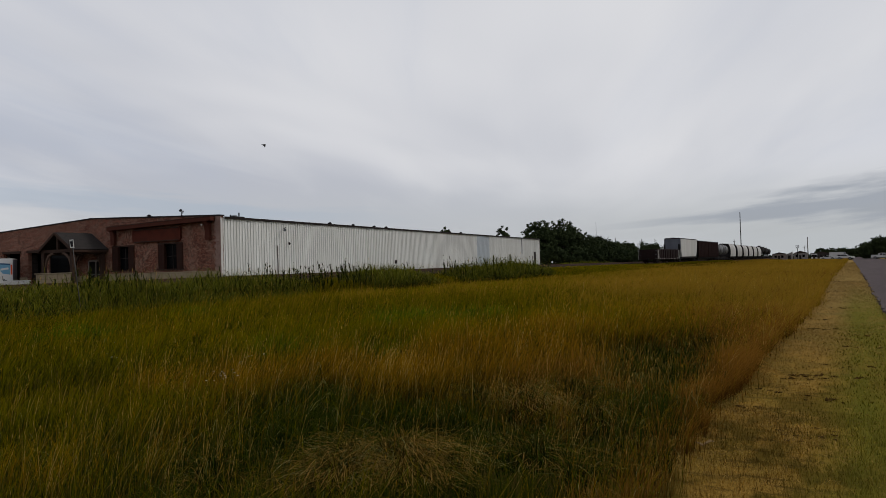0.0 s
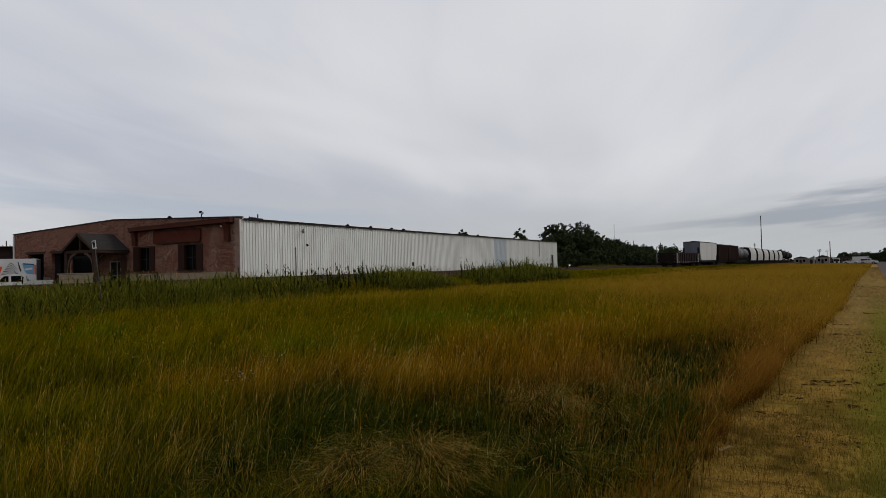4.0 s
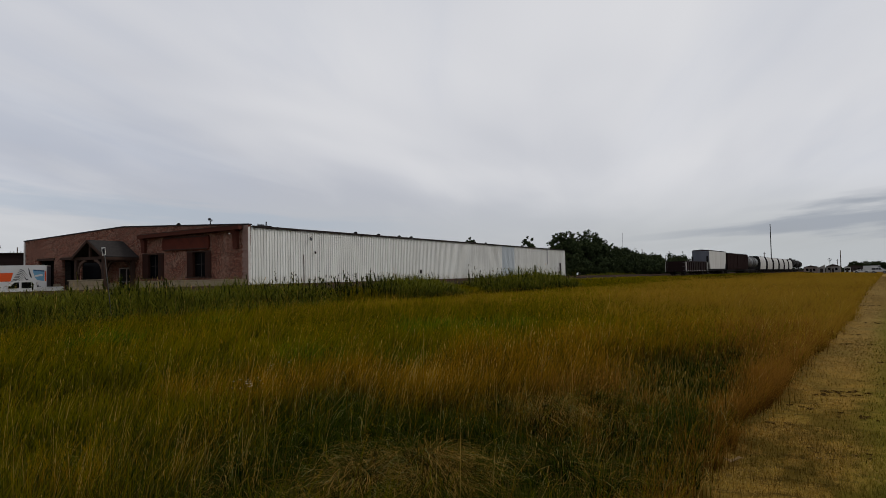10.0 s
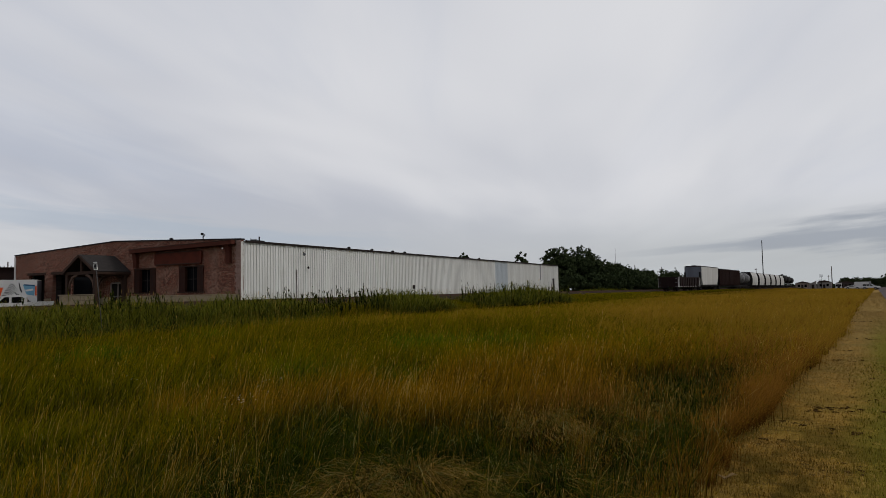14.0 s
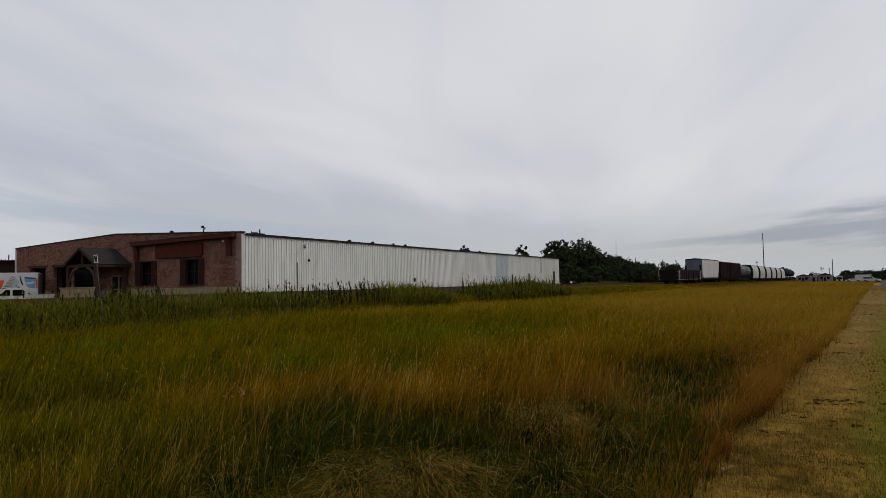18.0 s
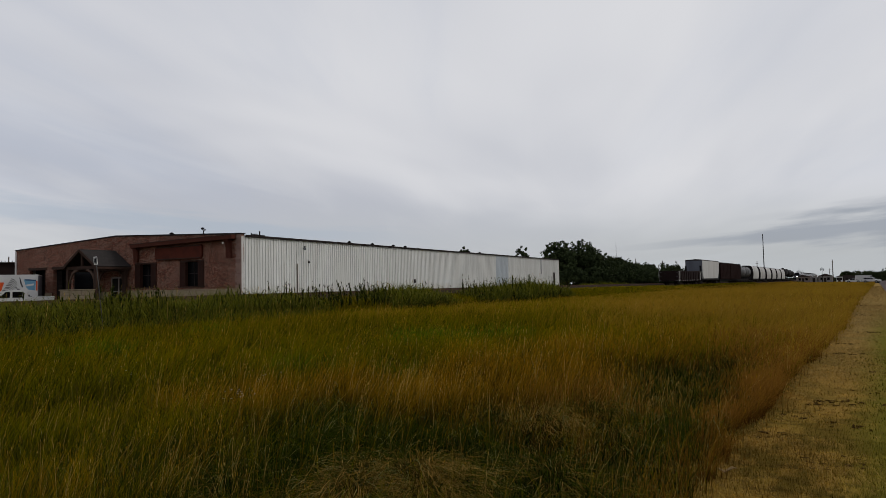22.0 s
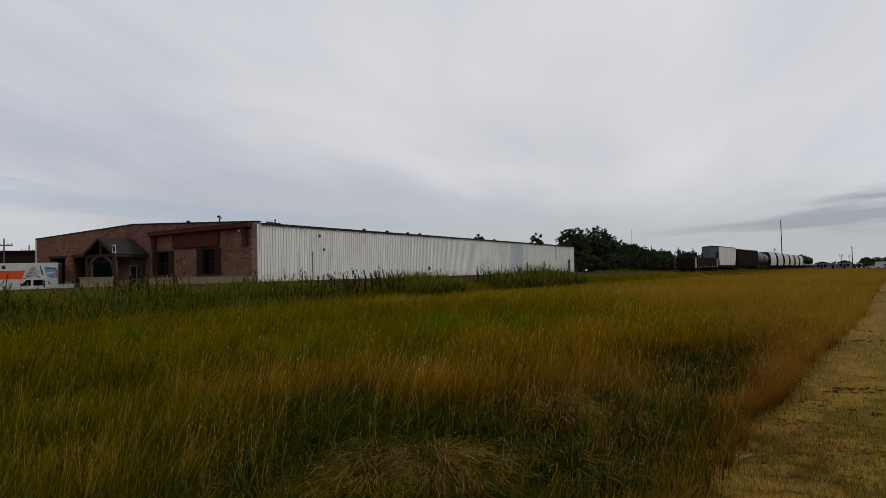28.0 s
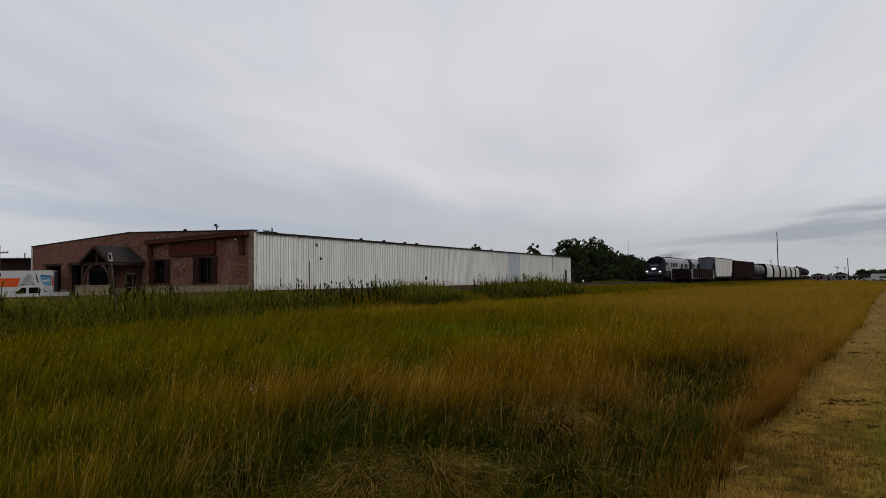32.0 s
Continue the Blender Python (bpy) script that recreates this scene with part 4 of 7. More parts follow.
    part("wall_lamp", tube(BM(), (-1.3, -0.56, 5.05), (-1.08, -0.72, 5.02), 0.04, 0.06), TRIM_WHITE, w, "white wall lamp")
    # roof fittings
    def vent(x, y, z, r, h):
        part("roof_vent", tube(tube(BM(), (x, y, z - 0.3), (x, y, z + h), r), (x, y, z + h), (x, y, z + h + r), r * 1.7, r * 0.5), BLACK_STEEL, w)
    for y in (15.5, 19.5, 23.5, 26.0, 42.5, 46.0):
        vent(-1.2, y, EAVE + 0.15, 0.13, 0.12)
    u = part("roof_unit", box(BM(), -1.9, 2.7, EAVE + 0.05, -1.1, 3.8, EAVE + 0.30), BLACK_STEEL, w, "dark roof fan housing", 0.03)
    part("fan_cowl", box(BM(), -1.7, 2.95, EAVE + 0.302, -1.35, 3.25, EAVE + 0.40), GALV, u)
    part("vent_pipe", tube(BM(), (-1.3, 3.4, EAVE + 0.30), (-1.3, 3.4, EAVE + 0.62), 0.05), BLACK_STEEL, u)
    part("vent_pipe", tube(BM(), (-1.6, 2.8, EAVE + 0.30), (-1.6, 2.8, EAVE + 0.45), 0.04), BLACK_STEEL, u)
    part("dish_mast", tube(BM(), (-4.3, 0.5, 5.7), (-4.3, 0.5, 6.40), 0.04), BLACK_STEEL, w)
    part("dish_arm", tube(BM(), (-4.3, 0.46, 6.05), (-4.02, 0.40, 6.20), 0.03), BLACK_STEEL, w)
    part("dish", tube(BM(), (-4.04, 0.38, 6.16), (-3.99, 0.30, 6.20), 0.04, 0.10), GALV, w, "small grey aerial dish")
    part("dish", tube(BM(), (-4.3, 0.42, 6.28), (-4.25, 0.34, 6.31), 0.04, 0.11), BLACK_STEEL, w, "small dark aerial dish")
    vent(-8.0, 0.7, 6.0, 0.12, 0.12)


build_warehouse()


# ---- railway vehicles ----
def wheelset(parent, y, r=0.46, z=RAIL_Z):
    ax = part("wheelset", tube(BM(), (-0.9, y, z + r), (0.9, y, z + r), 0.08), BLACK_STEEL, parent)
    for s in (-0.77, 0.77):
        part("wheel", tube(BM(), (s - 0.07, y, z + r), (s + 0.07, y, z + r), r, n=20), RUST_DARK, ax)


def truck_frame(parent, y, half=0.9):
    for s in (-1.05, 1.05):
        part("bogie_frame", prism(BM(), [(y - half - 0.35, 1.42), (y - half, 1.22), (y - 0.35, 1.18), (y, 1.05), (y + 0.35, 1.18), (y + half, 1.22), (y + half + 0.35, 1.42), (y + half, 1.62), (y - half, 1.62)], "x", s - 0.10, s + 0.10), BLACK_STEEL, parent)
    for q in (-half, half):
        wheelset(parent, y + q)


def couplers(parent, y0, y1):
    for a, b in ((y0, y0 - 0.5), (y1, y1 + 0.5)):
        part("coupler", box(BM(), -0.12, min(a, b), 1.60, 0.12, max(a, b), 1.90), BLACK_STEEL, parent)


def gondola(y0, y1):
    g = thing("gondola_car", pose(SIDING_X, 0, float(drop((y0 + y1) / 2))), "dark rusty open gondola car standing on the siding", "rail car", "parked rail cars")
    W, z0, z1 = 1.55, 1.85, 3.42
    part("floor", box(BM(), -W, y0, z0 - 0.25, W, y1, z0), RUST_DARK, g)
    for s in (-1, 1):
        side = part("side", box(BM(), s * W - 0.03, y0, z0 + 0.002, s * W + 0.03, y1, z1 - 0.14), RUST, g, "rusty ribbed side sheet")
        part("top_chord", box(BM(), s * W - 0.08, y0, z1 - 0.138, s * W + 0.08, y1, z1), RUST_DARK, side)
        n = 13
        for k in range(n):
            y = y0 + 0.5 + k * (y1 - y0 - 1.0) / (n - 1)
            x0, x1 = (s * W + s * 0.035, s * W + s * 0.14)
            part("stake", box(BM(), min(x0, x1), y - 0.07, z0 - 0.24, max(x0, x1), y + 0.07, z1 - 0.142), RUST_DARK, side)
            part("reflector", box(BM(), min(x1, x1 + s * 0.006), y - 0.20, z0 - 0.15, max(x1, x1 + s * 0.006), y + 0.20, z0 - 0.08), WHITE_MARK, side)
    for y, s in ((y0, -1), (y1, 1)):
        end = part("end_wall", box(BM(), -W + 0.04, y - 0.03, z0 + 0.003, W - 0.04, y + 0.03, z1 - 0.02), RUST_DARK, g, "dark ribbed end wall")
        for k in range(3):
            part("end_rib", box(BM(), -W + 0.05, min(y, y + s * 0.12), z0 + 0.25 + k * 0.45, W - 0.05, max(y, y + s * 0.12), z0 + 0.40 + k * 0.45), RUST_DARK, end)
        for sx in (-1, 1):
            for k in range(5):
                part("ladder_rung", box(BM(), sx * (W - 0.14) - 0.18, y + s * 0.13 - 0.02, z0 - 0.1 + k * 0.34, sx * (W - 0.14) + 0.18, y + s * 0.13 + 0.02, z0 - 0.065 + k * 0.34), RUST if k % 2 else GALV, end)
    for sx in (-1, 1):
        for yy in (y0 + 0.15, y0 + 0.75, y1 - 0.75, y1 - 0.15):
            part("grab_rail", box(BM(), sx * (W + 0.15) - 0.016, yy - 0.05, z0 - 0.2, sx * (W + 0.15) + 0.016, yy + 0.05, z1 - 0.12), WHITE_MARK, g, "white vertical grab rail")
    truck_frame(g, y0 + 2.0)
    truck_frame(g, y1 - 2.0)
    couplers(g, y0, y1)


def hopper(y0, y1, paint, end_paint, top=5.5, label="", round_side=False):
    h = thing("covered_hopper_car", pose(SIDING_X, 0, float(drop((y0 + y1) / 2))), label, "rail car", "parked rail cars")
    W, z0 = 1.58, 2.02 if round_side else 2.07
    if round_side:
        prof = [(-1.50, z0), (-1.60, 2.9), (-1.62, 3.8), (-1.50, 4.7), (-1.10, top - 0.12), (-0.6, top), (0.6, top), (1.10, top - 0.12), (1.50, 4.7), (1.62, 3.8), (1.60, 2.9), (1.50, z0)]
    else:
        prof = [(-W, z0), (-W, top - 0.22), (-1.35, top), (1.35, top), (W, top - 0.22), (W, z0)]
    # the body narrows above the end platforms: an outline from the side
    a, b = (y0 + 1.7, y1 - 1.7) if round_side else (y0 + 0.9, y1 - 0.9)
    if round_side:
        body = part("body", prism(BM(), prof, "y", a, b), paint, h)
    else:
        body = part("body", prism(BM(), [(a, 4.0), (a + 0.3, 3.2), (a + 1.1, 2.07), (b - 1.5, 2.07), (b - 0.3, 3.2), (b, 4.2), (b, top - 0.2), (a, top - 0.2)], "x", -W, W), paint, h)
        part("roof", prism(BM(), [(-W - 0.04, top - 0.195), (W + 0.04, top - 0.195), (W + 0.02, top - 0.10), (1.2, top), (-1.2, top), (-W - 0.02, top - 0.10)], "y", a - 0.08, b + 0.08), RUST_DARK, h, "dark overhanging roof")
    for y, s in ((a, -1), (b, 1)):
        bm = BM()
        pts = [(p * 0.985, q) for p, q in prof] if round_side else [(-W, 3.55), (W, 3.55), (W, top - 0.21), (-W, top - 0.21)]
        prism(bm, pts, "y", min(y, y + s * 0.05), max(y, y + s * 0.05))
        part("end_sheet", bm, end_paint, h, "end sheet painted darker than the sides")
        bm = BM()
        slab(bm, ((-1.45, y + s * 0.055, 2.95), (1.45, y + s * 0.055, 2.95), (1.35, y + s * 0.75, 1.95), (-1.35, y + s * 0.75, 1.95)), 0.06)
        part("end_slope", bm, end_paint, h)
    n = 5
    for k in range(n + 1):
        y = a + k * (b - a) / n
        if round_side:
            bm = BM()
            prism(bm, [(p * 1.022, z0 + (q - z0) * 1.008) for p, q in prof], "y", y - 0.06, y + 0.06)
            part("body_rib", bm, paint if 0 < k < n else BLACK_STEEL, body)
        else:
            for s in (-1, 1):
                x0, x1 = s * W + s * 0.004, s * W + s * 0.05
                if k in (0, n):
                    part("body_rib", box(BM(), min(x0, x1), y - 0.05, 4.7, max(x0, x1), y + 0.05, top - 0.26), paint, body)
    part("roof_walk", box(BM(), -0.35, a, top + 0.06, 0.35, b, top + 0.10), GALV if not round_side else RUST_DARK, h)
    for k in range(4):
        y = a + (k + 0.5) * (b - a) / 4
        part("hatch", tube(BM(), (0, y, top + 0.002), (0, y, top + 0.058), 0.34), RUST_DARK, h)
    for k in range(3):
        y = a + (k + 0.5) * (b - a) / 3
        w = (b - a) / 6.4
        bm = BM()
        lo = [bm.verts.new((sx * 0.35, y + sy * 0.4, 1.25)) for sx, sy in ((-1, -1), (1, -1), (1, 1), (-1, 1))]
        hi = [bm.verts.new((sx * 1.40, y + sy * w, z0 - 0.005)) for sx, sy in ((-1, -1), (1, -1), (1, 1), (-1, 1))]
        bm.faces.new(lo[::-1]), bm.faces.new(hi)
        for i in range(4):
            bm.faces.new((lo[i], lo[(i + 1) % 4], hi[(i + 1) % 4], hi[i]))
        part("chute", bm, BLACK_STEEL, h)
    for s in (-1, 1):
        part("side_sill", box(BM(), s * 1.30 - 0.10, y0, 1.72, s * 1.30 + 0.10, y1, 2.015), BLACK_STEEL, h, "dark side sill")
        for y in (y0 + 0.1, y1 - 0.1):
            part("end_ladder", box(BM(), s * 1.40 - 0.18, y - 0.03, 1.5, s * 1.40 + 0.18, y + 0.03, 4.6), BLACK_STEEL, h)
    part("center_sill", box(BM(), -0.3, y0, 1.55, 0.3, y1, 2.0), BLACK_STEEL, h)
    truck_frame(h, y0 + 1.9)
    truck_frame(h, y1 - 1.9)
    couplers(h, y0, y1)


def boxcar(y0, y1):
    c = thing("box_car", pose(SIDING_X, 0, float(drop((y0 + y1) / 2))), "dark brown ribbed box car on the siding", "rail car", "parked rail cars")
    W, z0, top = 1.58, 1.95, 5.78
    body = part("body", box(BM(), -W, y0, z0, W, y1, top - 0.25), BOX_BROWN, c)
    part("roof", prism(BM(), [(-W - 0.03, top - 0.245), (W + 0.03, top - 0.245), (W - 0.2, top - 0.05), (0, top), (-W + 0.2, top - 0.05)], "y", y0 - 0.03, y1 + 0.03), BLACK_STEEL, c)
    for k in range(17):
        y = y0 + 0.3 + k * (y1 - y0 - 0.6) / 16
        for s in (-1, 1):
            x0, x1 = s * W + s * 0.003, s * W + s * 0.025
            part("side_rib", box(BM(), min(x0, x1), y - 0.05, z0 + 0.05, max(x0, x1), y + 0.05, top - 0.3), BOX_BROWN, body)
    for s in (-1, 1):
        x0, x1 = s * W + s * 0.03, s * W + s * 0.07
        part("sliding_door", box(BM(), min(x0, x1), (y0 + y1) / 2 - 1.6, z0 + 0.1, max(x0, x1), (y0 + y1) / 2 + 1.6, top - 0.4), BOX_BROWN, body)
    part("underframe", box(BM(), -1.2, y0 + 0.1, 1.55, 1.2, y1 - 0.1, 1.945), BLACK_STEEL, c)
    truck_frame(c, y0 + 2.2)
    truck_frame(c, y1 - 2.2)
    couplers(c, y0, y1)


def tank_car(y0, y1, paint, label, top=5.0):
    t = thing("tank_car", pose(SIDING_X, 0, float(drop((y0 + y1) / 2))), label, "rail car", "parked rail cars")
    r = 1.50
    zc = top - r
    bm = BM()
    n, rings = 24, []
    prof = [(y0 + 0.5, 0.35), (y0 + 0.6, 0.75), (y0 + 0.85, 1.2), (y0 + 1.25, 1.5), (y1 - 1.25, 1.5), (y1 - 0.85, 1.2), (y1 - 0.6, 0.75), (y1 - 0.5, 0.35)]
    for y, q in prof:
        rings.append([bm.verts.new((q * math.cos(2 * math.pi * i / n), y, zc + q * math.sin(2 * math.pi * i / n))) for i in range(n)])
    for A, B in zip(rings, rings[1:]):
        for i in range(n):
            bm.faces.new((A[i], A[(i + 1) % n], B[(i + 1) % n], B[i])).smooth = True
    bm.faces.new(rings[0]), bm.faces.new(rings[-1][::-1])
    bmesh.ops.recalc_face_normals(bm, faces=bm.faces)
    body = part("tank", bm, paint, t)
    for y in (y0 + 3, (y0 + y1) / 2 - 0.9, (y0 + y1) / 2 + 0.9, y1 - 3):
        bm = BM()
        tube(bm, (0, y - 0.05, zc), (0, y + 0.05, zc), r + 0.015, n=24)
        part("tank_band", bm, BLACK_STEEL, body)
    part("dome", tube(BM(), (0, (y0 + y1) / 2, top - 0.05), (0, (y0 + y1) / 2, top + 0.35), 0.5), paint, body)
    part("dome_rail", tube(BM(), (0.6, (y0 + y1) / 2 - 0.9, top + 0.4), (0.6, (y0 + y1) / 2 + 0.9, top + 0.4), 0.03), BLACK_STEEL, body)
    part("underframe", box(BM(), -0.5, y0, 1.55, 0.5, y1, 2.0), BLACK_STEEL, t)
    for s in (-1, 1):
        part("walkway", box(BM(), s * 1.2 - 0.3, y0, 2.003, s * 1.2 + 0.3, y0 + 1.4, 2.07), BLACK_STEEL, t)
    truck_frame(t, y0 + 1.8)
    truck_frame(t, y1 - 1.8)
    couplers(t, y0, y1)


gondola(119.0, 137.6)
# The shade on this hopper's end is put into its grey paint.
hopper(138.9, 158.8, CAR_WHITE, CAR_GREY, 5.86, "tall white covered hopper car, its end painted shade-grey")
boxcar(160.0, 189.8)
tank_car(191.0, 200.4, TANK_GREY, "sooty grey tank car coupled among the hoppers", 5.35)
tank_car(201.2, 210.4, TANK_GREY, "sooty grey tank car coupled among the hoppers", 5.35)
for k in range(6):
    ya = 211.4 + k * 16.45
    hopper(ya, ya + 15.7, CAR_WHITE, BLACK_STEEL, 5.75, "weathered white rounded covered hopper car", True)
tank_car(310.4, 325.6, BLACK_STEEL, "black tank car at the end of the parked string", 6.2)
tank_car(326.6, 341.8, BLACK_STEEL, "black tank car at the end of the parked string", 5.9)
tank_car(342.8, 358.0, BLACK_STEEL, "black tank car at the end of the parked string", 5.6)


def loco_outline(w=1.0, top=5.30):
    """Straight sides, a chamfered shoulder and a flat-topped roof."""
    return [(-1.50 * w, 1.75), (-1.54 * w, 2.4), (-1.54 * w, 4.35), (-1.40 * w, top - 0.42), (-0.98 * w, top - 0.06), (-0.5 * w, top), (0.5 * w, top), (0.98 * w, top - 0.06), (1.40 * w, top - 0.42), (1.54 * w, 4.35), (1.54 * w, 2.4), (1.50 * w, 1.75)]


def locomotive(lamps=True):
    """A passenger locomotive, nose at y = 0, tail at y = 21."""
    L = thing("passenger_locomotive", pose(MAIN_X, 0, MAIN_LIFT), "silver passenger diesel locomotive with a dark face, under way" if lamps else "second silver passenger diesel locomotive, under way", "locomotive", "locomotives")
    prof = loco_outline()
    body = part("body", prism(BM(), prof, "y", 2.6, 20.6), SILVER, L, "silver body with a chamfered roof")
    # the nose: an upright lower face, a raked windscreen, the roof curving down to it
    bm = BM()
    rows = []
    for y, top, w in ((2.6, 5.30, 1.0), (1.9, 5.26, 0.995), (1.45, 5.12, 0.99), (0.85, 4.25, 0.975), (0.42, 3.55, 0.95), (0.14, 2.75, 0.93), (0.08, 2.3, 0.92), (0.26, 1.76, 0.90)):
        f = (top - 1.75) / (5.30 - 1.75)
        rows.append([bm.verts.new((p * w, y, 1.75 + max(0.0, q - 1.75) * f)) for p, q in prof])
    for A, B in zip(rows, rows[1:]):
        for i in range(len(prof) - 1):
            bm.faces.new((A[i], A[i + 1], B[i + 1], B[i])).smooth = True
    bm.faces.new(rows[-1])
    bmesh.ops.recalc_face_normals(bm, faces=bm.faces)
    nose = part("nose", bm, BLUE, L, "blue-black nose")
    # dark face: windscreen band, blue-black panel below it, with pale bars where its lettering is
    part("windscreen", slab(BM(), ((-1.28, 0.83, 4.22), (1.28, 0.83, 4.22), (1.16, 1.40, 5.02), (-1.16, 1.40, 5.02)), 0.03), GLASS, nose, "dark raked windscreen")
    part("windscreen_post", slab(BM(), ((-0.05, 0.78, 4.20), (0.05, 0.78, 4.20), (0.05, 1.35, 5.03), (-0.05, 1.35, 5.03)), 0.05), BLUE, nose)
    part("face_panel", slab(BM(), ((-1.26, 0.16, 2.80), (1.26, 0.16, 2.80), (1.30, 0.80, 4.18), (-1.30, 0.80, 4.18)), 0.03), BLUE, nose, "blue-black face panel")
    part("nose_stripe", slab(BM(), ((-0.75, 0.53, 3.66), (0.75, 0.53, 3.66), (0.75, 0.63, 3.88), (-0.75, 0.63, 3.88)), 0.05), CAR_GREY, nose, "pale marking across the face")
    part("nose_panel", box(BM(), -1.34, -0.04, 2.12, 1.34, 0.10, 2.62), CAR_GREY, nose, "grey lower nose panel", 0.04)
    part("nose_vent", box(BM(), -0.6, -0.052, 2.24, 0.6, -0.041, 2.46), BLACK_STEEL, nose)
    lit = LAMP_WHITE if lamps else GALV
    for s in (-0.20, 0.20):
        part("headlight", tube(BM(), (s, 0.34, 3.18), (s, 0.14, 3.18), 0.072), lit, nose, "lit headlight" if lamps else "")
    for s in (-1.20, 1.20):
        part("ditch_light", tube(BM(), (s, 0.20, 2.66), (s, -0.06, 2.66), 0.046), lit, nose, "lit ditch light" if lamps else "")
    part("pilot", prism(BM(), [(0.05, 1.74), (0.95, 1.74), (0.95, 1.0), (0.25, 1.0)], "x", -1.35, 1.35), BLACK_STEEL, L, "black pilot plate")
    part("step", box(BM(), -1.3, -0.02, 1.28, 1.3, 0.24, 1.36), CAR_GREY, L)
    for s in (-1, 1):
        x0, x1 = s * 1.543, s * 1.556
        lo, hi = min(x0, x1), max(x0, x1)
        part("blue_band", box(BM(), lo, 2.7, 1.80, hi, 20.5, 2.72), BLUE, body, "dark blue lower band")
        part("band_line", box(BM(), lo, 2.7, 2.725, hi, 20.5, 2.80), RED_LINE, body, "thin red line")
        part("cab_window", box(BM(), lo, 2.75, 3.75, hi + 0.004, 3.55, 4.32), GLASS, body)
        part("cab_door", box(BM(), lo, 3.9, 2.0, hi + 0.003, 4.5, 4.2), CAR_GREY, body)
        for y in (6.4, 7.6, 8.8, 10.0):
            part("side_vent", box(BM(), lo, y, 3.55, hi + 0.006, y + 0.72, 4.30), BLACK_STEEL, body, "dark louvred vent")
        part("wing_mark", prism(BM(), [(13.2, 3.15), (15.0, 3.15), (15.6, 4.2), (14.2, 4.2)], "x", lo, hi + 0.005), BLUE, body, "plain dark blue emblem")
        for y in (17.0, 18.3):
            part("side_vent", box(BM(), lo, y, 3.4, hi + 0.006, y + 0.9, 4.25), BLACK_STEEL, body)
        part("grab_rail", tube(BM(), (s * 1.60, 3.75, 2.0), (s * 1.60, 3.75, 4.0), 0.02), GALV, body)
    part("roof_top", prism(BM(), [(-1.00, 5.25), (-0.5, 5.315), (0.5, 5.315), (1.00, 5.25), (0.0, 5.1)], "y", 2.0, 20.62), BLACK_STEEL, L, "dark roof")
    for y in (6.5, 9.0, 12.5, 16.0, 18.2):
        part("roof_fan", tube(BM(), (0, y, 5.318), (0, y, 5.42), 0.75, n=18), BLACK_STEEL, L)
    part("exhaust_stack", box(BM(), -0.45, 10.4, 5.318, 0.45, 11.5, 5.50), BLACK_STEEL, L)
    part("horn", box(BM(), -0.4, 2.7, 5.318, 0.4, 3.1, 5.47), BLACK_STEEL, L)
    part("fuel_tank", box(BM(), -1.35, 8.0, 1.0, 1.35, 13.2, 1.745), BLACK_STEEL, L, "", 0.06)
    truck_frame(L, 4.6, 1.35)
    truck_frame(L, 16.8, 1.35)
    couplers(L, 0.4, 20.6)
    return L


def coach():
    """A two-deck passenger coach, from y = 0 to y = 25.9."""
    C = thing("passenger_coach", pose(MAIN_X, 0, MAIN_LIFT), "silver two-deck passenger coach under way", "rail coach", "train coaches")
    prof = [(-1.52, 1.35), (-1.55, 1.6), (-1.55, 5.2), (-1.35, 5.65), (-0.9, 5.80), (0.9, 5.80), (1.35, 5.65), (1.55, 5.2), (1.55, 1.6), (1.52, 1.35)]
    body = part("body", prism(BM(), prof, "y", 0.35, 25.55), SILVER, C, "ribbed silver coach body")
    part("roof", prism(BM(), [(-1.57, 5.16), (-1.37, 5.69), (-0.9, 5.85), (0.9, 5.85), (1.37, 5.69), (1.57, 5.16), (0.0, 5.3)], "y", 0.34, 25.56), BLACK_STEEL, C, "dark coach roof")
    for s in (-1, 1):
        lo, hi = min(s * 1.553, s * 1.565), max(s * 1.553, s * 1.565)
        part("stripe", box(BM(), lo, 0.4, 3.20, hi, 25.5, 3.55), BLUE, body, "dark blue stripe")
        part("stripe", box(BM(), lo, 0.4, 3.555, hi, 25.5, 3.66), RED_LINE, body, "red stripe")
        for k in range(12):
            y = 1.6 + k * 1.95
            part("window", box(BM(), lo, y, 4.05, hi + 0.006, y + 1.35, 4.75), GLASS, body, "dark upper-deck window")
            if k not in (5, 6):
                part("window", box(BM(), lo, y, 2.15, hi + 0.006, y + 1.2, 2.80), GLASS, body)
        part("coach_door", box(BM(), lo, 11.9, 1.5, hi + 0.004, 13.1, 3.15), CAR_GREY, body)
    for y in (0.1, 25.55):
        part("gangway", box(BM(), -0.55, y, 3.4, 0.55, y + 0.25, 5.5), BLACK_STEEL, C)
    part("underframe", box(BM(), -1.2, 4.8, 1.1, 1.2, 21.0, 1.345), BLACK_STEEL, C)
    truck_frame(C, 2.8, 1.3)
    truck_frame(C, 23.1, 1.3)
    couplers(C, 0.35, 25.55)
    return C


TRAIN = [(locomotive(), 0.0), (locomotive(False), 21.2)]
c0 = coach()
TRAIN.append((c0, 42.5))
for k in range(1, 5):
    TRAIN.append((copy_thing(c0, pose(MAIN_X, 0, MAIN_LIFT)), 42.5 + k * 26.2))


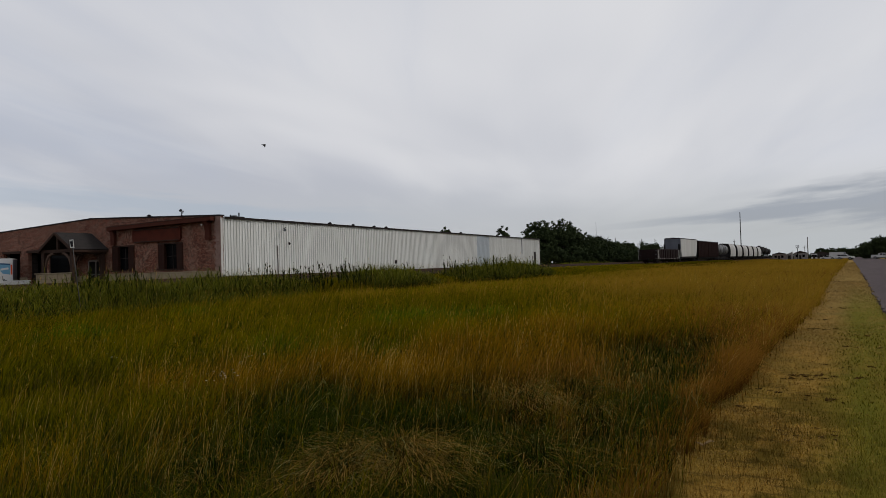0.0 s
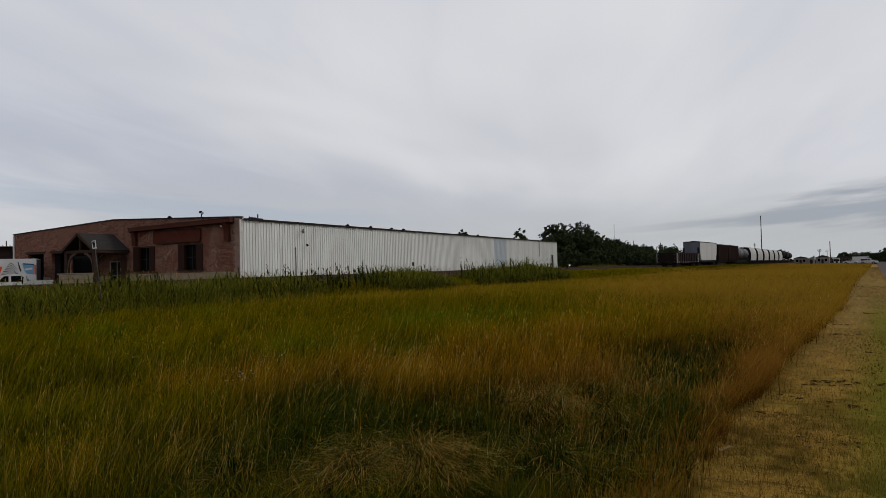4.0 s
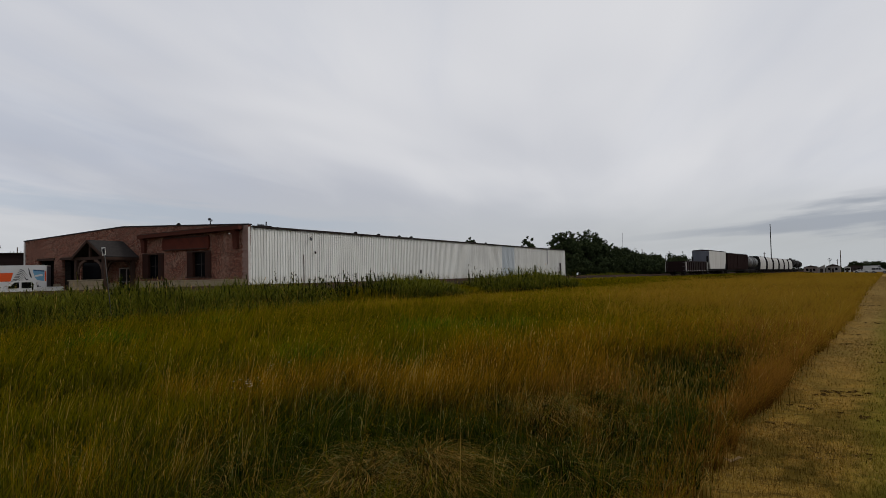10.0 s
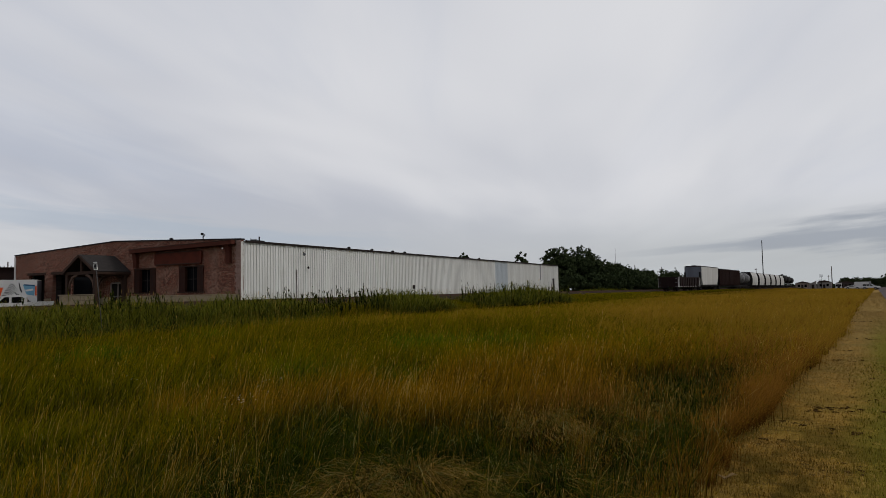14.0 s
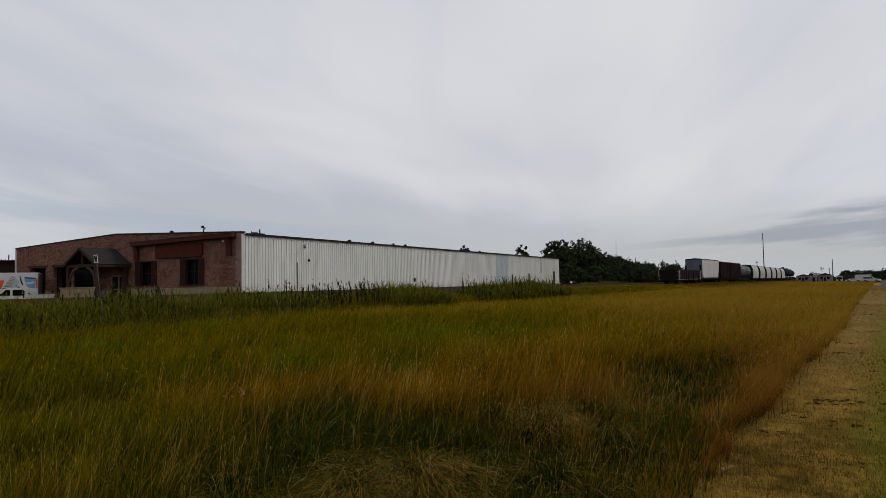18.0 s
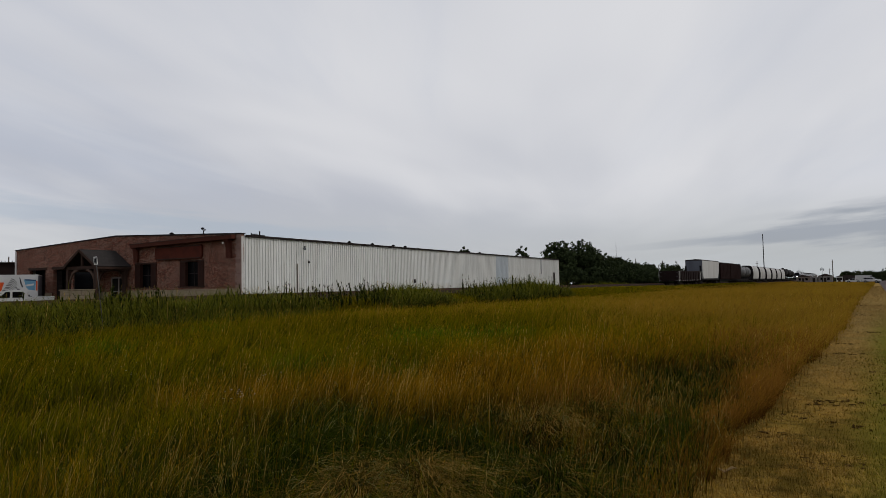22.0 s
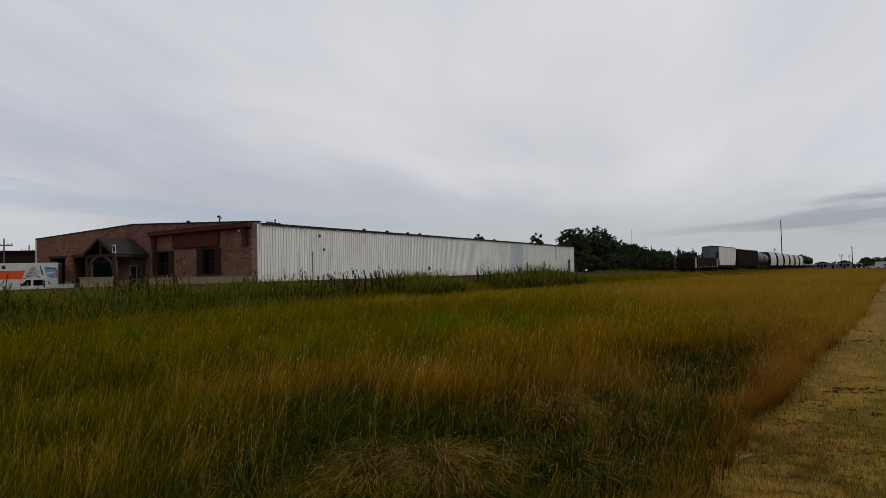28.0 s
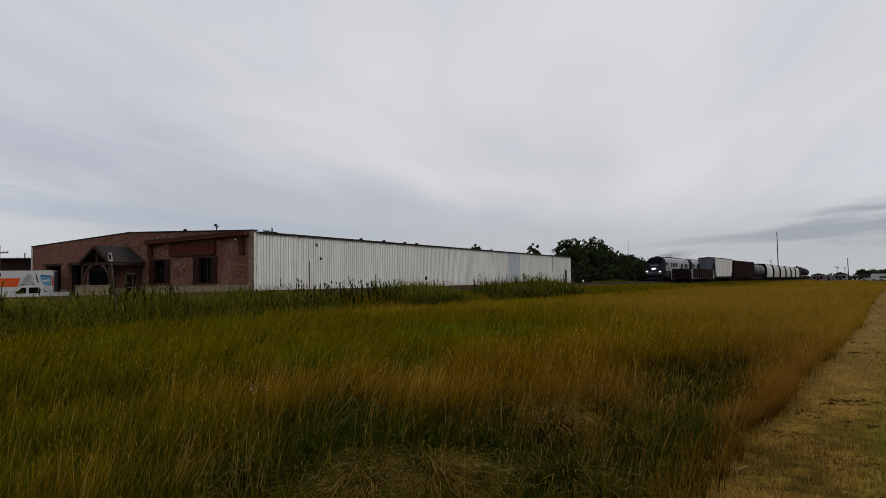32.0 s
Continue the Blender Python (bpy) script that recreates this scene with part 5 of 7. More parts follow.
def smoke():
    """Thin exhaust: clouds of fine dark flecks that trail over the roof."""
    s = thing("exhaust_smoke", pose(MAIN_X, 0, MAIN_LIFT), "thin dark exhaust smoke over the locomotive", "smoke")
    rng = np.random.default_rng(4)
    for k in range(4):
        n = 5200
        c = rng.normal(size=(n, 3)) * [0.5 + 0.25 * k, 2.2 + 0.8 * k, 0.22 + 0.15 * k] + [0, 10.0 + 4.6 * k, 5.7 + 0.28 * k]
        c[:, 2] = np.maximum(c[:, 2], 5.3)
        o = rng.normal(size=(n, 3, 3)) * 0.013
        v = (c[:, None, :] + o).reshape(-1, 3)
        part("smoke_puff", mesh_np("smoke_puff", v, np.arange(3 * n).reshape(-1, 3), SOOT), SOOT, s)
    return s


SMOKE = smoke()


# ---- road vehicles ----
def wheel(parent, x, y, z, r=0.36, w=0.24):
    s = 1 if x > 0 else -1
    t = part("wheel", tube(BM(), (x - w / 2, y, z), (x + w / 2, y, z), r, n=18), TYRE, parent)
    part("rim", tube(BM(), (x + s * w / 2, y, z), (x + s * (w / 2 + 0.015), y, z), r * 0.6, n=14), RIM, t)


def light_vehicle(name, m, label, kind, paint):
    """A car along its own y axis, nose towards -y. kind: pickup, suv or sedan."""
    v = thing(name, m, label, "car")
    Wd = 0.98 if kind == "pickup" else 0.92
    if kind == "pickup":
        outl = [(-2.85, 0.45), (-2.9, 0.75), (-2.8, 1.02), (-1.35, 1.12), (-1.2, 1.14), (0.95, 1.16), (2.85, 1.14), (2.9, 0.5)]
        cab = [(-1.30, 1.13), (-0.55, 1.78), (0.55, 1.82), (0.98, 1.70), (1.05, 1.16)]
        axles = (-1.85, 1.80)
        panes = ((-0.88, -0.16, 1.20, 1.66), (0.0, 0.66, 1.20, 1.66))
    elif kind == "suv":
        outl = [(-2.35, 0.45), (-2.4, 0.75), (-2.3, 1.0), (-1.1, 1.10), (2.35, 1.12), (2.4, 0.5)]
        cab = [(-1.15, 1.10), (-0.45, 1.70), (1.9, 1.76), (2.3, 1.12)]
        axles = (-1.45, 1.45)
        panes = ((-0.75, 0.05, 1.16, 1.60), (0.15, 0.95, 1.16, 1.62), (1.05, 1.95, 1.16, 1.62))
    else:
        outl = [(-2.3, 0.35), (-2.35, 0.6), (-2.2, 0.85), (-1.0, 0.95), (1.4, 0.98), (2.3, 0.95), (2.35, 0.45)]
        cab = [(-1.1, 0.94), (-0.3, 1.42), (0.8, 1.45), (1.6, 0.98)]
        axles = (-1.4, 1.4)
        panes = ((-0.55, 0.15, 1.0, 1.35), (0.22, 1.0, 1.0, 1.35))
    body = part("body", prism(BM(), outl, "x", -Wd, Wd), paint, v, "", 0.06)
    if kind == "pickup":
        part("bed_floor", box(BM(), -Wd + 0.12, 1.12, 1.145, Wd - 0.12, 2.78, 1.165), BLACK_STEEL, body)
        for s in (-1, 1):
            part("bed_rail", box(BM(), s * (Wd - 0.06) - 0.06, 1.10, 1.15, s * (Wd - 0.06) + 0.06, 2.85, 1.26), paint, body, "", 0.02)
        part("tailgate", box(BM(), -Wd + 0.1, 2.80, 1.15, Wd - 0.1, 2.87, 1.26), paint, body, "", 0.02)
    cb = part("cab", prism(BM(), cab, "x", -Wd + 0.10, Wd - 0.10), paint, v, "", 0.05)
    for s in (-1, 1):
        for y0, y1, z0, z1 in panes:
            a, b = s * (Wd - 0.098), s * (Wd - 0.085)
            first = (y0, y1, z0, z1) == panes[0]
            q = [(y0, z0), (y1, z0), (y1, z1), (y0 + (0.42 if first else 0.0), z1)]
            part("side_window", prism(BM(), q, "x", min(a, b), max(a, b)), GLASS, cb)
        part("mirror", box(BM(), s * (Wd + 0.02) - 0.10, panes[0][0] + 0.02, z0 + 0.02, s * (Wd + 0.02) + 0.10, panes[0][0] + 0.14, z0 + 0.2), BLACK_STEEL, v)
        part("tail_light", box(BM(), s * (Wd - 0.12) - 0.08, outl[-1][0] - 0.02, 0.78, s * (Wd - 0.12) + 0.08, outl[-1][0] + 0.02, 0.98), RED_LINE, body)
        part("headlight", box(BM(), s * (Wd - 0.22) - 0.18, outl[1][0] - 0.01, 0.72, s * (Wd - 0.22) + 0.18, outl[1][0] + 0.06, 0.88), GALV, body)
        for y in axles:
            wheel(v, s * (Wd - 0.10), y, 0.36)
            part("wheel_arch", tube(BM(), (s * (Wd - 0.2), y, 0.38), (s * (Wd + 0.004), y, 0.38), 0.46, n=18), BLACK_STEEL, body)
    a, b, c, d = cab[0], cab[1], cab[-2], cab[-1]
    part("windscreen", slab(BM(), ((-Wd + 0.2, a[0] + 0.06, a[1] + 0.07), (Wd - 0.2, a[0] + 0.06, a[1] + 0.07), (Wd - 0.26, b[0] - 0.06, b[1] - 0.04), (-Wd + 0.26, b[0] - 0.06, b[1] - 0.04)), -0.02), GLASS, cb)
    part("rear_window", slab(BM(), ((Wd - 0.2, d[0] - 0.03, d[1] + 0.10), (-Wd + 0.2, d[0] - 0.03, d[1] + 0.10), (-Wd + 0.26, c[0] + 0.03, c[1] - 0.06), (Wd - 0.26, c[0] + 0.03, c[1] - 0.06)), 0.02), GLASS, cb)
    part("bumper", box(BM(), -Wd + 0.03, outl[1][0] - 0.06, 0.42, Wd - 0.03, outl[1][0] + 0.10, 0.60), GALV, v, "", 0.02)
    part("bumper", box(BM(), -Wd + 0.03, outl[-1][0] - 0.08, 0.42, Wd - 0.03, outl[-1][0] + 0.08, 0.62), GALV, v, "", 0.02)
    return v


def moving_truck(m):
    """A rental box truck: the box runs along y, its tail at y = 0, the cab at -y."""
    t = thing("moving_truck", m, "white rental box truck with an orange band and printed picture", "truck")
    box_ = part("cargo_box", box(BM(), -1.2, -6.1, 0.95, 1.2, 0.0, 3.15), VAN_WHITE, t, "white cargo box", 0.03)
    part("box_overhang", prism(BM(), [(-6.095, 2.25), (-7.3, 2.45), (-7.3, 3.05), (-6.095, 3.145)], "x", -1.19, 1.19), VAN_WHITE, t, "", 0.04)
    part("cab", prism(BM(), [(-6.12, 0.55), (-8.3, 0.55), (-8.35, 1.15), (-7.6, 1.35), (-7.0, 2.15), (-6.12, 2.2)], "x", -1.0, 1.0), VAN_WHITE, t, "", 0.05)
    for s in (-1, 1):
        a, b = s * 1.203, s * 1.211
        lo, hi = min(a, b), max(a, b)
        part("orange_band", prism(BM(), [(-6.05, 1.80), (-2.62, 1.80), (-2.42, 2.52), (-6.05, 2.52)], "x", lo, hi), ORANGE, box_, "orange band")
        part("orange_band", box(BM(), lo, -0.13, 1.80, hi, -0.02, 2.62), ORANGE, box_, "orange band")
        l1, h1 = min(b, b + s * 0.004), max(b, b + s * 0.004)
        l2, h2 = min(b + s * 0.004, b + s * 0.009), max(b + s * 0.004, b + s * 0.009)
        l3, h3 = min(b + s * 0.009, b + s * 0.013), max(b + s * 0.009, b + s * 0.013)
        part("picture", prism(BM(), [(-1.02, 2.74), (-0.14, 2.66), (-0.18, 1.80), (-0.78, 1.90)], "x", lo, hi), PRINT_BLUE, box_, "pale blue printed picture")
        part("picture_cloud", prism(BM(), [(-0.98, 2.78), (-0.14, 2.70), (-0.14, 2.58), (-0.90, 2.66)], "x", l1, h1), PRINT_DEEP, box_)
        part("picture_cloud", prism(BM(), [(-0.86, 2.30), (-0.30, 2.40), (-0.26, 2.24), (-0.80, 2.16)], "x", l1, h1), VAN_WHITE, box_)
        # black and white animal-stripe print: the neck fans out beside a pale middle
        part("print_ground", prism(BM(), [(-2.62, 1.78), (-0.18, 1.12), (-0.55, 1.70), (-0.92, 2.20), (-1.05, 2.98), (-1.35, 2.96), (-1.62, 2.90), (-2.05, 3.00), (-2.30, 2.96), (-2.40, 2.50)], "x", l1, h1), VAN_WHITE, box_, "white printed shape")
        for k in range(8):
            q = k / 7
            ya, za = -2.55 + 0.62 * q, 1.80 + 1.00 * q
            yb, zb = -1.80 + 0.42 * q, 1.62 + 0.62 * q
            ym, zm = (ya + yb) / 2 - 0.02, (za + zb) / 2 + 0.14
            th = 0.060
            part("print_stripe", prism(BM(), [(ya, za), (ym, zm), (yb, zb), (yb, zb + 0.02), (ym + 0.01, zm + th), (ya + 0.02, za + th)], "x", l2, h2), INK, box_)
        for k in range(5):
            q = k / 4
            part("print_stripe", prism(BM(), [(-1.34 + 0.07 * q, 2.90 - 0.30 * q), (-1.28 + 0.07 * q, 2.90 - 0.30 * q), (-1.18 + 0.12 * q, 2.42 - 0.30 * q), (-1.26 + 0.12 * q, 2.36 - 0.30 * q)], "x", l2, h2), INK, box_)
        for k in range(7):
            y, z = -1.62 + 0.19 * k, 2.10 - 0.13 * k
            part("print_stripe", prism(BM(), [(y, z), (y + 0.05, z + 0.03), (y + 0.34, z - 0.36), (y + 0.28, z - 0.40)], "x", l3, h3), INK, box_)
        for k, w in enumerate((0.28, 0.18, 0.30, 0.30, 0.28)):
            part("letter_bar", box(BM(), lo, -5.95 + k * 0.46, 2.66, hi, -5.95 + k * 0.46 + w, 2.96), INK, box_)
        part("side_window", prism(BM(), [(-7.35, 1.45), (-6.4, 1.45), (-6.4, 2.02), (-6.95, 2.02)], "x", min(s * 1.001, s * 1.01), max(s * 1.001, s * 1.01)), GLASS, t)
        for y in (-7.35, -1.6):
            wheel(t, s * 0.98, y, 0.40, 0.40, 0.26)
    part("rear_door", box(BM(), -1.1, 0.004, 1.0, 1.1, 0.03, 3.05), CAR_GREY, box_)
    part("rear_bumper", box(BM(), -1.1, 0.0, 0.48, 1.1, 0.25, 0.66), BLACK_STEEL, t)
    part("chassis", box(BM(), -0.45, -8.0, 0.5, 0.45, 0.0, 0.94), BLACK_STEEL, t)
    return t


# ---- trees and far things ----
def leaf_cloud(rng, centres, radii, per, size):
    """Many small two-sided leaves in clumps."""
    n = len(centres) * per
    idx = np.repeat(np.arange(len(centres)), per)
    d = rng.normal(size=(n, 3))
    d /= np.linalg.norm(d, axis=1, keepdims=True)
    p = centres[idx] + d * (radii[idx] * rng.uniform(0.25, 1.0, n) ** 0.6)[:, None]
    a = rng.normal(size=(n, 3))
    a /= np.linalg.norm(a, axis=1, keepdims=True)
    b = np.cross(a, d)
    b /= np.linalg.norm(b, axis=1, keepdims=True) + 1e-6
    s = size * rng.uniform(0.6, 1.4, n)[:, None]
    v = np.stack([p - a * s, p + b * s * 0.55, p + a * s, p - b * s * 0.55], axis=1).reshape(-1, 3)
    k = np.arange(n)[:, None] * 4
    t = np.concatenate([k + [0, 1, 2], k + [0, 2, 3]])
    return v, t


def tree(x, y, z, height, spread, seed, mat=LEAF, label="dense dark green tree", low=0.12, clumps=70, per=120, leaf=0.24):
    rng = np.random.default_rng(seed)
    t = thing("tree", pose(x, y, z), label, "tree", "trees")
    if x < 0:
        height -= float(drop(y))
    bm = BM()
    h0 = height * 0.45
    r = 0.03 * height
    tube(bm, (0, 0, -0.1), (0.05 * height, 0, h0), r, r * 0.65, 9)
    for k in range(6):
        a = k * 1.05 + rng.uniform(0, 0.6)
        tube(bm, (0.05 * height * 0.8, 0, h0 * rng.uniform(0.55, 1.0)), (math.cos(a) * spread * 0.6, math.sin(a) * spread * 0.6, height * rng.uniform(0.55, 0.85)), r * 0.45, r * 0.12, 7)
    part("trunk", bm, BARK, t)
    c = rng.normal(size=(clumps, 3))
    c /= np.linalg.norm(c, axis=1, keepdims=True)
    c *= rng.uniform(0.35, 1.0, (clumps, 1)) ** 0.5
    mid, hz = height * (0.5 + low / 2), height * (0.5 - low / 2)
    c = c * [spread * 0.85, spread * 0.85, hz * 0.86] + [0, 0, mid]
    c[:, :2] += rng.normal(size=(clumps, 2)) * spread * 0.06
    rad = rng.uniform(0.16, 0.34, clumps) * spread
    # small sprays stand out from the crown
    m = max(14, clumps)
    o = rng.normal(size=(m, 3))
    o /= np.linalg.norm(o, axis=1, keepdims=True)
    o[:, 2] = np.abs(o[:, 2])
    o = o * [spread * 1.02, spread * 1.02, hz * 1.0] * rng.uniform(0.85, 1.12, (m, 1)) + [0, 0, mid]
    v, f = leaf_cloud(rng, c, rad, int(per * 0.85), leaf)
    v2, f2 = leaf_cloud(rng, o, rng.uniform(0.10, 0.24, m) * spread, 16, leaf)
    v, f = np.concatenate([v, v2]), np.concatenate([f, f2 + len(v)])
    part("crown", mesh_np("crown", v, f, mat), mat, t)
    return t


for i, (x, y, h, s) in enumerate(((-50.2, 121.0, 8.6, 2.2), (-48.6, 123.5, 8.9, 3.0), (-46.3, 127.0, 9.0, 3.0), (-44.6, 129.5, 7.2, 2.3), (-45.4, 134.0, 6.8, 2.9), (-43.6, 138.0, 5.9, 2.8), (-49.0, 133.0, 8.2, 3.2), (-44.2, 142.0, 5.8, 2.6), (-45.2, 149.0, 5.6, 3.0), (-44.9, 156.0, 5.1, 2.8), (-46.0, 165.0, 5.0, 3.0), (-47.3, 177.0, 5.4, 2.4), (-50.0, 188.0, 5.2, 3.2), (-46.2, 197.0, 5.9, 3.4))):
    tree(x, y, 0.3, h, s, 20 + i, low=-0.02, label="dense dark green tree beyond the warehouse")
for i, (x, y) in enumerate(((-45.2, 117.5), (-42.6, 124.5), (-41.8, 131.0), (-41.8, 138.0), (-41.7, 146.0), (-41.8, 154.0), (-42.0, 163.0), (-42.5, 172.0), (-43.5, 183.0))):
    b = tree(x, y, 0.3, 4.3 - 0.12 * i, 2.5, 60 + i, low=-0.25, clumps=44, per=110, label="low dark shrubby tree by the tracks")
tree(-64.1, 136.7, 0.3, 9.6, 1.6, 81, low=0.3, clumps=22, label="tree top showing over the warehouse roof")
tree(-63.5, 110.0, 0.3, 8.4, 0.9, 82, low=0.5, clumps=10, label="slim tree top over the warehouse roof")
for i, (x, y, h, s) in enumerate(((16.5, 214.0, 8.0, 4.2), (20.0, 196.0, 9.8, 5.2), (25.5, 182.0, 10.4, 5.8), (18.0, 240.0, 9.0, 4.4), (24.0, 226.0, 9.6, 5.0), (19.5, 264.0, 8.6, 4.6), (12.5, 290.0, 6.0, 4.6), (34.0, 170.0, 9.6, 6.5), (16.0, 318.0, 6.5, 5.0), (12.2, 262.0, 7.0, 3.0), (15.8, 257.0, 8.0, 3.6), (9.2, 270.0, 5.4, 2.5))):
    tree(x, y, 0.0, h, s, 100 + i, low=-0.05, per=90, leaf=0.26, label="dark green roadside tree")


for i, (x, y, h, s) in enumerate(((-7.0, 428.0, 4.4, 3.0), (-2.5, 436.0, 4.0, 3.2), (1.8, 425.0, 4.9, 2.8), (4.2, 440.0, 5.4, 3.4), (8.0, 430.0, 4.6, 3.2), (12.0, 444.0, 5.2, 3.6))):
    tree(x, y, 0.0, h, s, 140 + i, low=-0.1, clumps=40, per=60, leaf=0.34, label="low dark tree beyond the far crossing")


def far_woods():
    rng = np.random.default_rng(9)
    n = 2600
    y = rng.uniform(480, 900, n)
    x = rng.uniform(-0.30, 0.16, n) * y
    h = rng.uniform(1.6, 4.2, n) * (1 + 0.5 * np.sin(x * 0.05) * np.sin(x * 0.013 + 1)) * (1 + 0.9 * np.clip((x / y + 0.02) / 0.05, 0, 1))
    c = np.stack([x, y, h * 0.40 + drop(y)], axis=1)
    v, f = leaf_cloud(rng, c, h * 0.62, 12, 0.95)
    tagged(new("far_trees", mesh_np("far_trees", v, f, LEAF_FAR)), "low line of far trees along the horizon", "woods", kind="stuff")


far_woods()


def power_pole(x, y, h, arm=0.0, r=0.14, label="weathered wooden utility pole", mat=POLE_WOOD, arm_z=0.9, turn=0.0):
    p = thing("utility_pole", pose(x, y, 0, 0, 0, turn), label, "pole", "poles")
    h -= float(drop(y))
    part("pole", tube(BM(), (0, 0, -0.1), (0, 0, h), r, r * 0.7), mat, p)
    if arm:
        part("crossarm", box(BM(), -arm, -0.06, h - arm_z, arm, 0.06, h - arm_z + 0.14), mat, p)
        for k in (-0.9, -0.45, 0.45, 0.9):
            part("insulator", tube(BM(), (k * arm, 0, h - arm_z + 0.14), (k * arm, 0, h - arm_z + 0.34), 0.05), GALV, p)
    return p


power_pole(-39.2, 352.7, 22.4, r=0.24, label="tall dark steel light mast", mat=BLACK_STEEL)
power_pole(-11.8, 380.0, 9.7, r=0.24, label="dark wooden utility pole by the yard")
power_pole(-16.0, 462.5, 6.3, 0.9, r=0.20)
power_pole(-154.3, 493.0, 30.4, r=0.16, label="thin far radio mast", mat=GALV)
power_pole(-101.8, 48.0, 6.8, 0.95, 0.11, turn=60)
power_pole(-89.0, 39.1, 6.9, 0.9, 0.11, turn=60)
for x, y, h, arm in ((-61.1, 215.0, 8.45, 0.0), (-55.2, 215.0, 6.6, 0.0), (-60.2, 240.0, 6.9, 0.0), (-52.7, 215.0, 7.6, 0.75), (-36.5, 305.0, 8.4, 0.5)):
    power_pole(x, y, h, arm, 0.16)


def street_lamp(x, y, h):
    p = thing("street_lamp", pose(x, y, 0), "pale street lamp on a thin pole by the road", "street lamp")
    part("pole", tube(BM(), (0, 0, -0.1), (0, 0, h), 0.12, 0.08), GALV, p)
    part("arm", tube(BM(), (0, 0, h - 0.1), (-1.2, 0, h + 0.15), 0.06), GALV, p)
    part("lamp_head", box(BM(), -1.7, -0.15, h + 0.08, -1.1, 0.15, h + 0.22), GALV, p, "", 0.03)


street_lamp(14.6, 238.0, 6.4)


def yard_crossing_signal():
    s = thing("wind_pump", pose(-16.4, 380.0, 0.8), "small dark wind pump on a mast", "wind pump")
    part("mast", tube(BM(), (0, 0, -0.85), (0, 0, 5.4), 0.16, 0.08), BLACK_STEEL, s)
    hub = part("hub", tube(BM(), (0, -0.3, 5.5), (0, 0.3, 5.5), 0.2), BLACK_STEEL, s)
    for k in range(8):
        a = k * math.pi / 4
        part("vane", slab(BM(), ((0.2 * math.cos(a), -0.3, 5.5 + 0.2 * math.sin(a)), (0.9 * math.cos(a - 0.18), -0.3, 5.5 + 0.9 * math.sin(a - 0.18)), (0.9 * math.cos(a + 0.18), -0.3, 5.5 + 0.9 * math.sin(a + 0.18))), 0.03), BLACK_STEEL, hub)


yard_crossing_signal()


def far_house(x, y, w, d, h, roof, wall, roofm, label, turn=0.0):
    b = thing("far_building", pose(x, y, 0, 0, 0, turn), label, "building", "far buildings")
    body = part("wall", box(BM(), -w / 2, 0, 0, w / 2, d, h), wall, b)
    part("roof", prism(BM(), [(-w / 2 - 0.3, h + 0.002), (w / 2 + 0.3, h + 0.002), (0, h + roof)], "y", -0.3, d + 0.3), roofm, b)
    n = max(2, int(w / 3.5))
    for k in range(n):
        cx = -w / 2 + (k + 0.5) * w / n
        part("window", box(BM(), cx - 0.55, -0.04, h * 0.35, cx + 0.55, -0.003, h * 0.75), GLASS, b)
    part("door", box(BM(), -0.5, -0.05, 0, 0.5, -0.004, min(2.1, h * 0.8)), TRIM_DARK, b)


far_house(-24.8, 380.0, 6.0, 9, 2.9, 0.85, HOUSE_WALL, ROOF_BROWN, "pale pink house with a red-brown roof")
far_house(-15.5, 386.0, 6.0, 9, 3.1, 1.1, HOUSE_PALE, ROOF_BROWN, "whitish building with a dark brown roof")
far_house(-6.4, 394.0, 7.4, 9, 2.6, 0.9, HOUSE_GREY, ROOF_BROWN, "long low dark building near the road")
far_house(-9.3, 384.0, 2.6, 4, 2.6, 0.4, VAN_WHITE, HOUSE_GREY, "small white storage shed by the yard")
far_house(24.0, 345.0, 10.0, 9, 2.8, 1.2, HOUSE_WALL, ROOF_BROWN, "house under the trees")


def lean_to(x, y):
    b = thing("lean_to_shed", pose(x, y, 0), "white lean-to shed with a steep single-pitch roof", "shed", "far buildings")
    part("wall", prism(BM(), [(-2.3, 0.0), (2.3, 0.0), (2.3, 3.7), (-2.3, 1.5)], "y", 0, 5), HOUSE_PALE, b)
    part("roof", prism(BM(), [(-2.5, 1.45), (2.5, 3.84), (2.5, 3.98), (-2.5, 1.60)], "y", -0.25, 5.25), VAN_WHITE, b, "white sheet roof")
    part("door", box(BM(), 0.4, -0.05, 0.0, 1.6, -0.004, 2.1), TRIM_DARK, b)


lean_to(-21.2, 382.0)


def low_hall():
    b = thing("brown_hall", pose(-97.0, 44.0, 0, 0, 0, 66), "long low dark brown metal hall beyond the yard", "building")
    part("wall", box(BM(), -20, 0, 0.0, 20, 10, 5.7), RUST_DARK, b)
    part("roof", prism(BM(), [(-0.4, 5.702), (10.4, 5.702), (10.4, 5.78), (5.0, 5.95), (-0.4, 5.78)], "x", -20.3, 20.3), ROOF_BROWN, b)
    for k in range(5):
        part("door", box(BM(), -17 + k * 8, -0.06, 0.2, -13 + k * 8, -0.004, 3.8), TRIM_DARK, b)


low_hall()

# parked vehicles
moving_truck(pose(-60.19, 30.92, 0.05, 0, 0, -35))
light_vehicle("pickup_truck", pose(-56.77, 27.08, 0.10, 0, 0, -25.5), "white crew-cab pickup truck parked in the yard", "pickup", VAN_WHITE)
light_vehicle("far_suv", pose(2.6, 244.0, 0.02, 0, 0, 75), "white car crossing at the far end of the road", "suv", VAN_WHITE)
light_vehicle("far_car", pose(-2.2, 262.0, 0.0, 0, 0, 80), "white car parked far down the field", "sedan", VAN_WHITE)
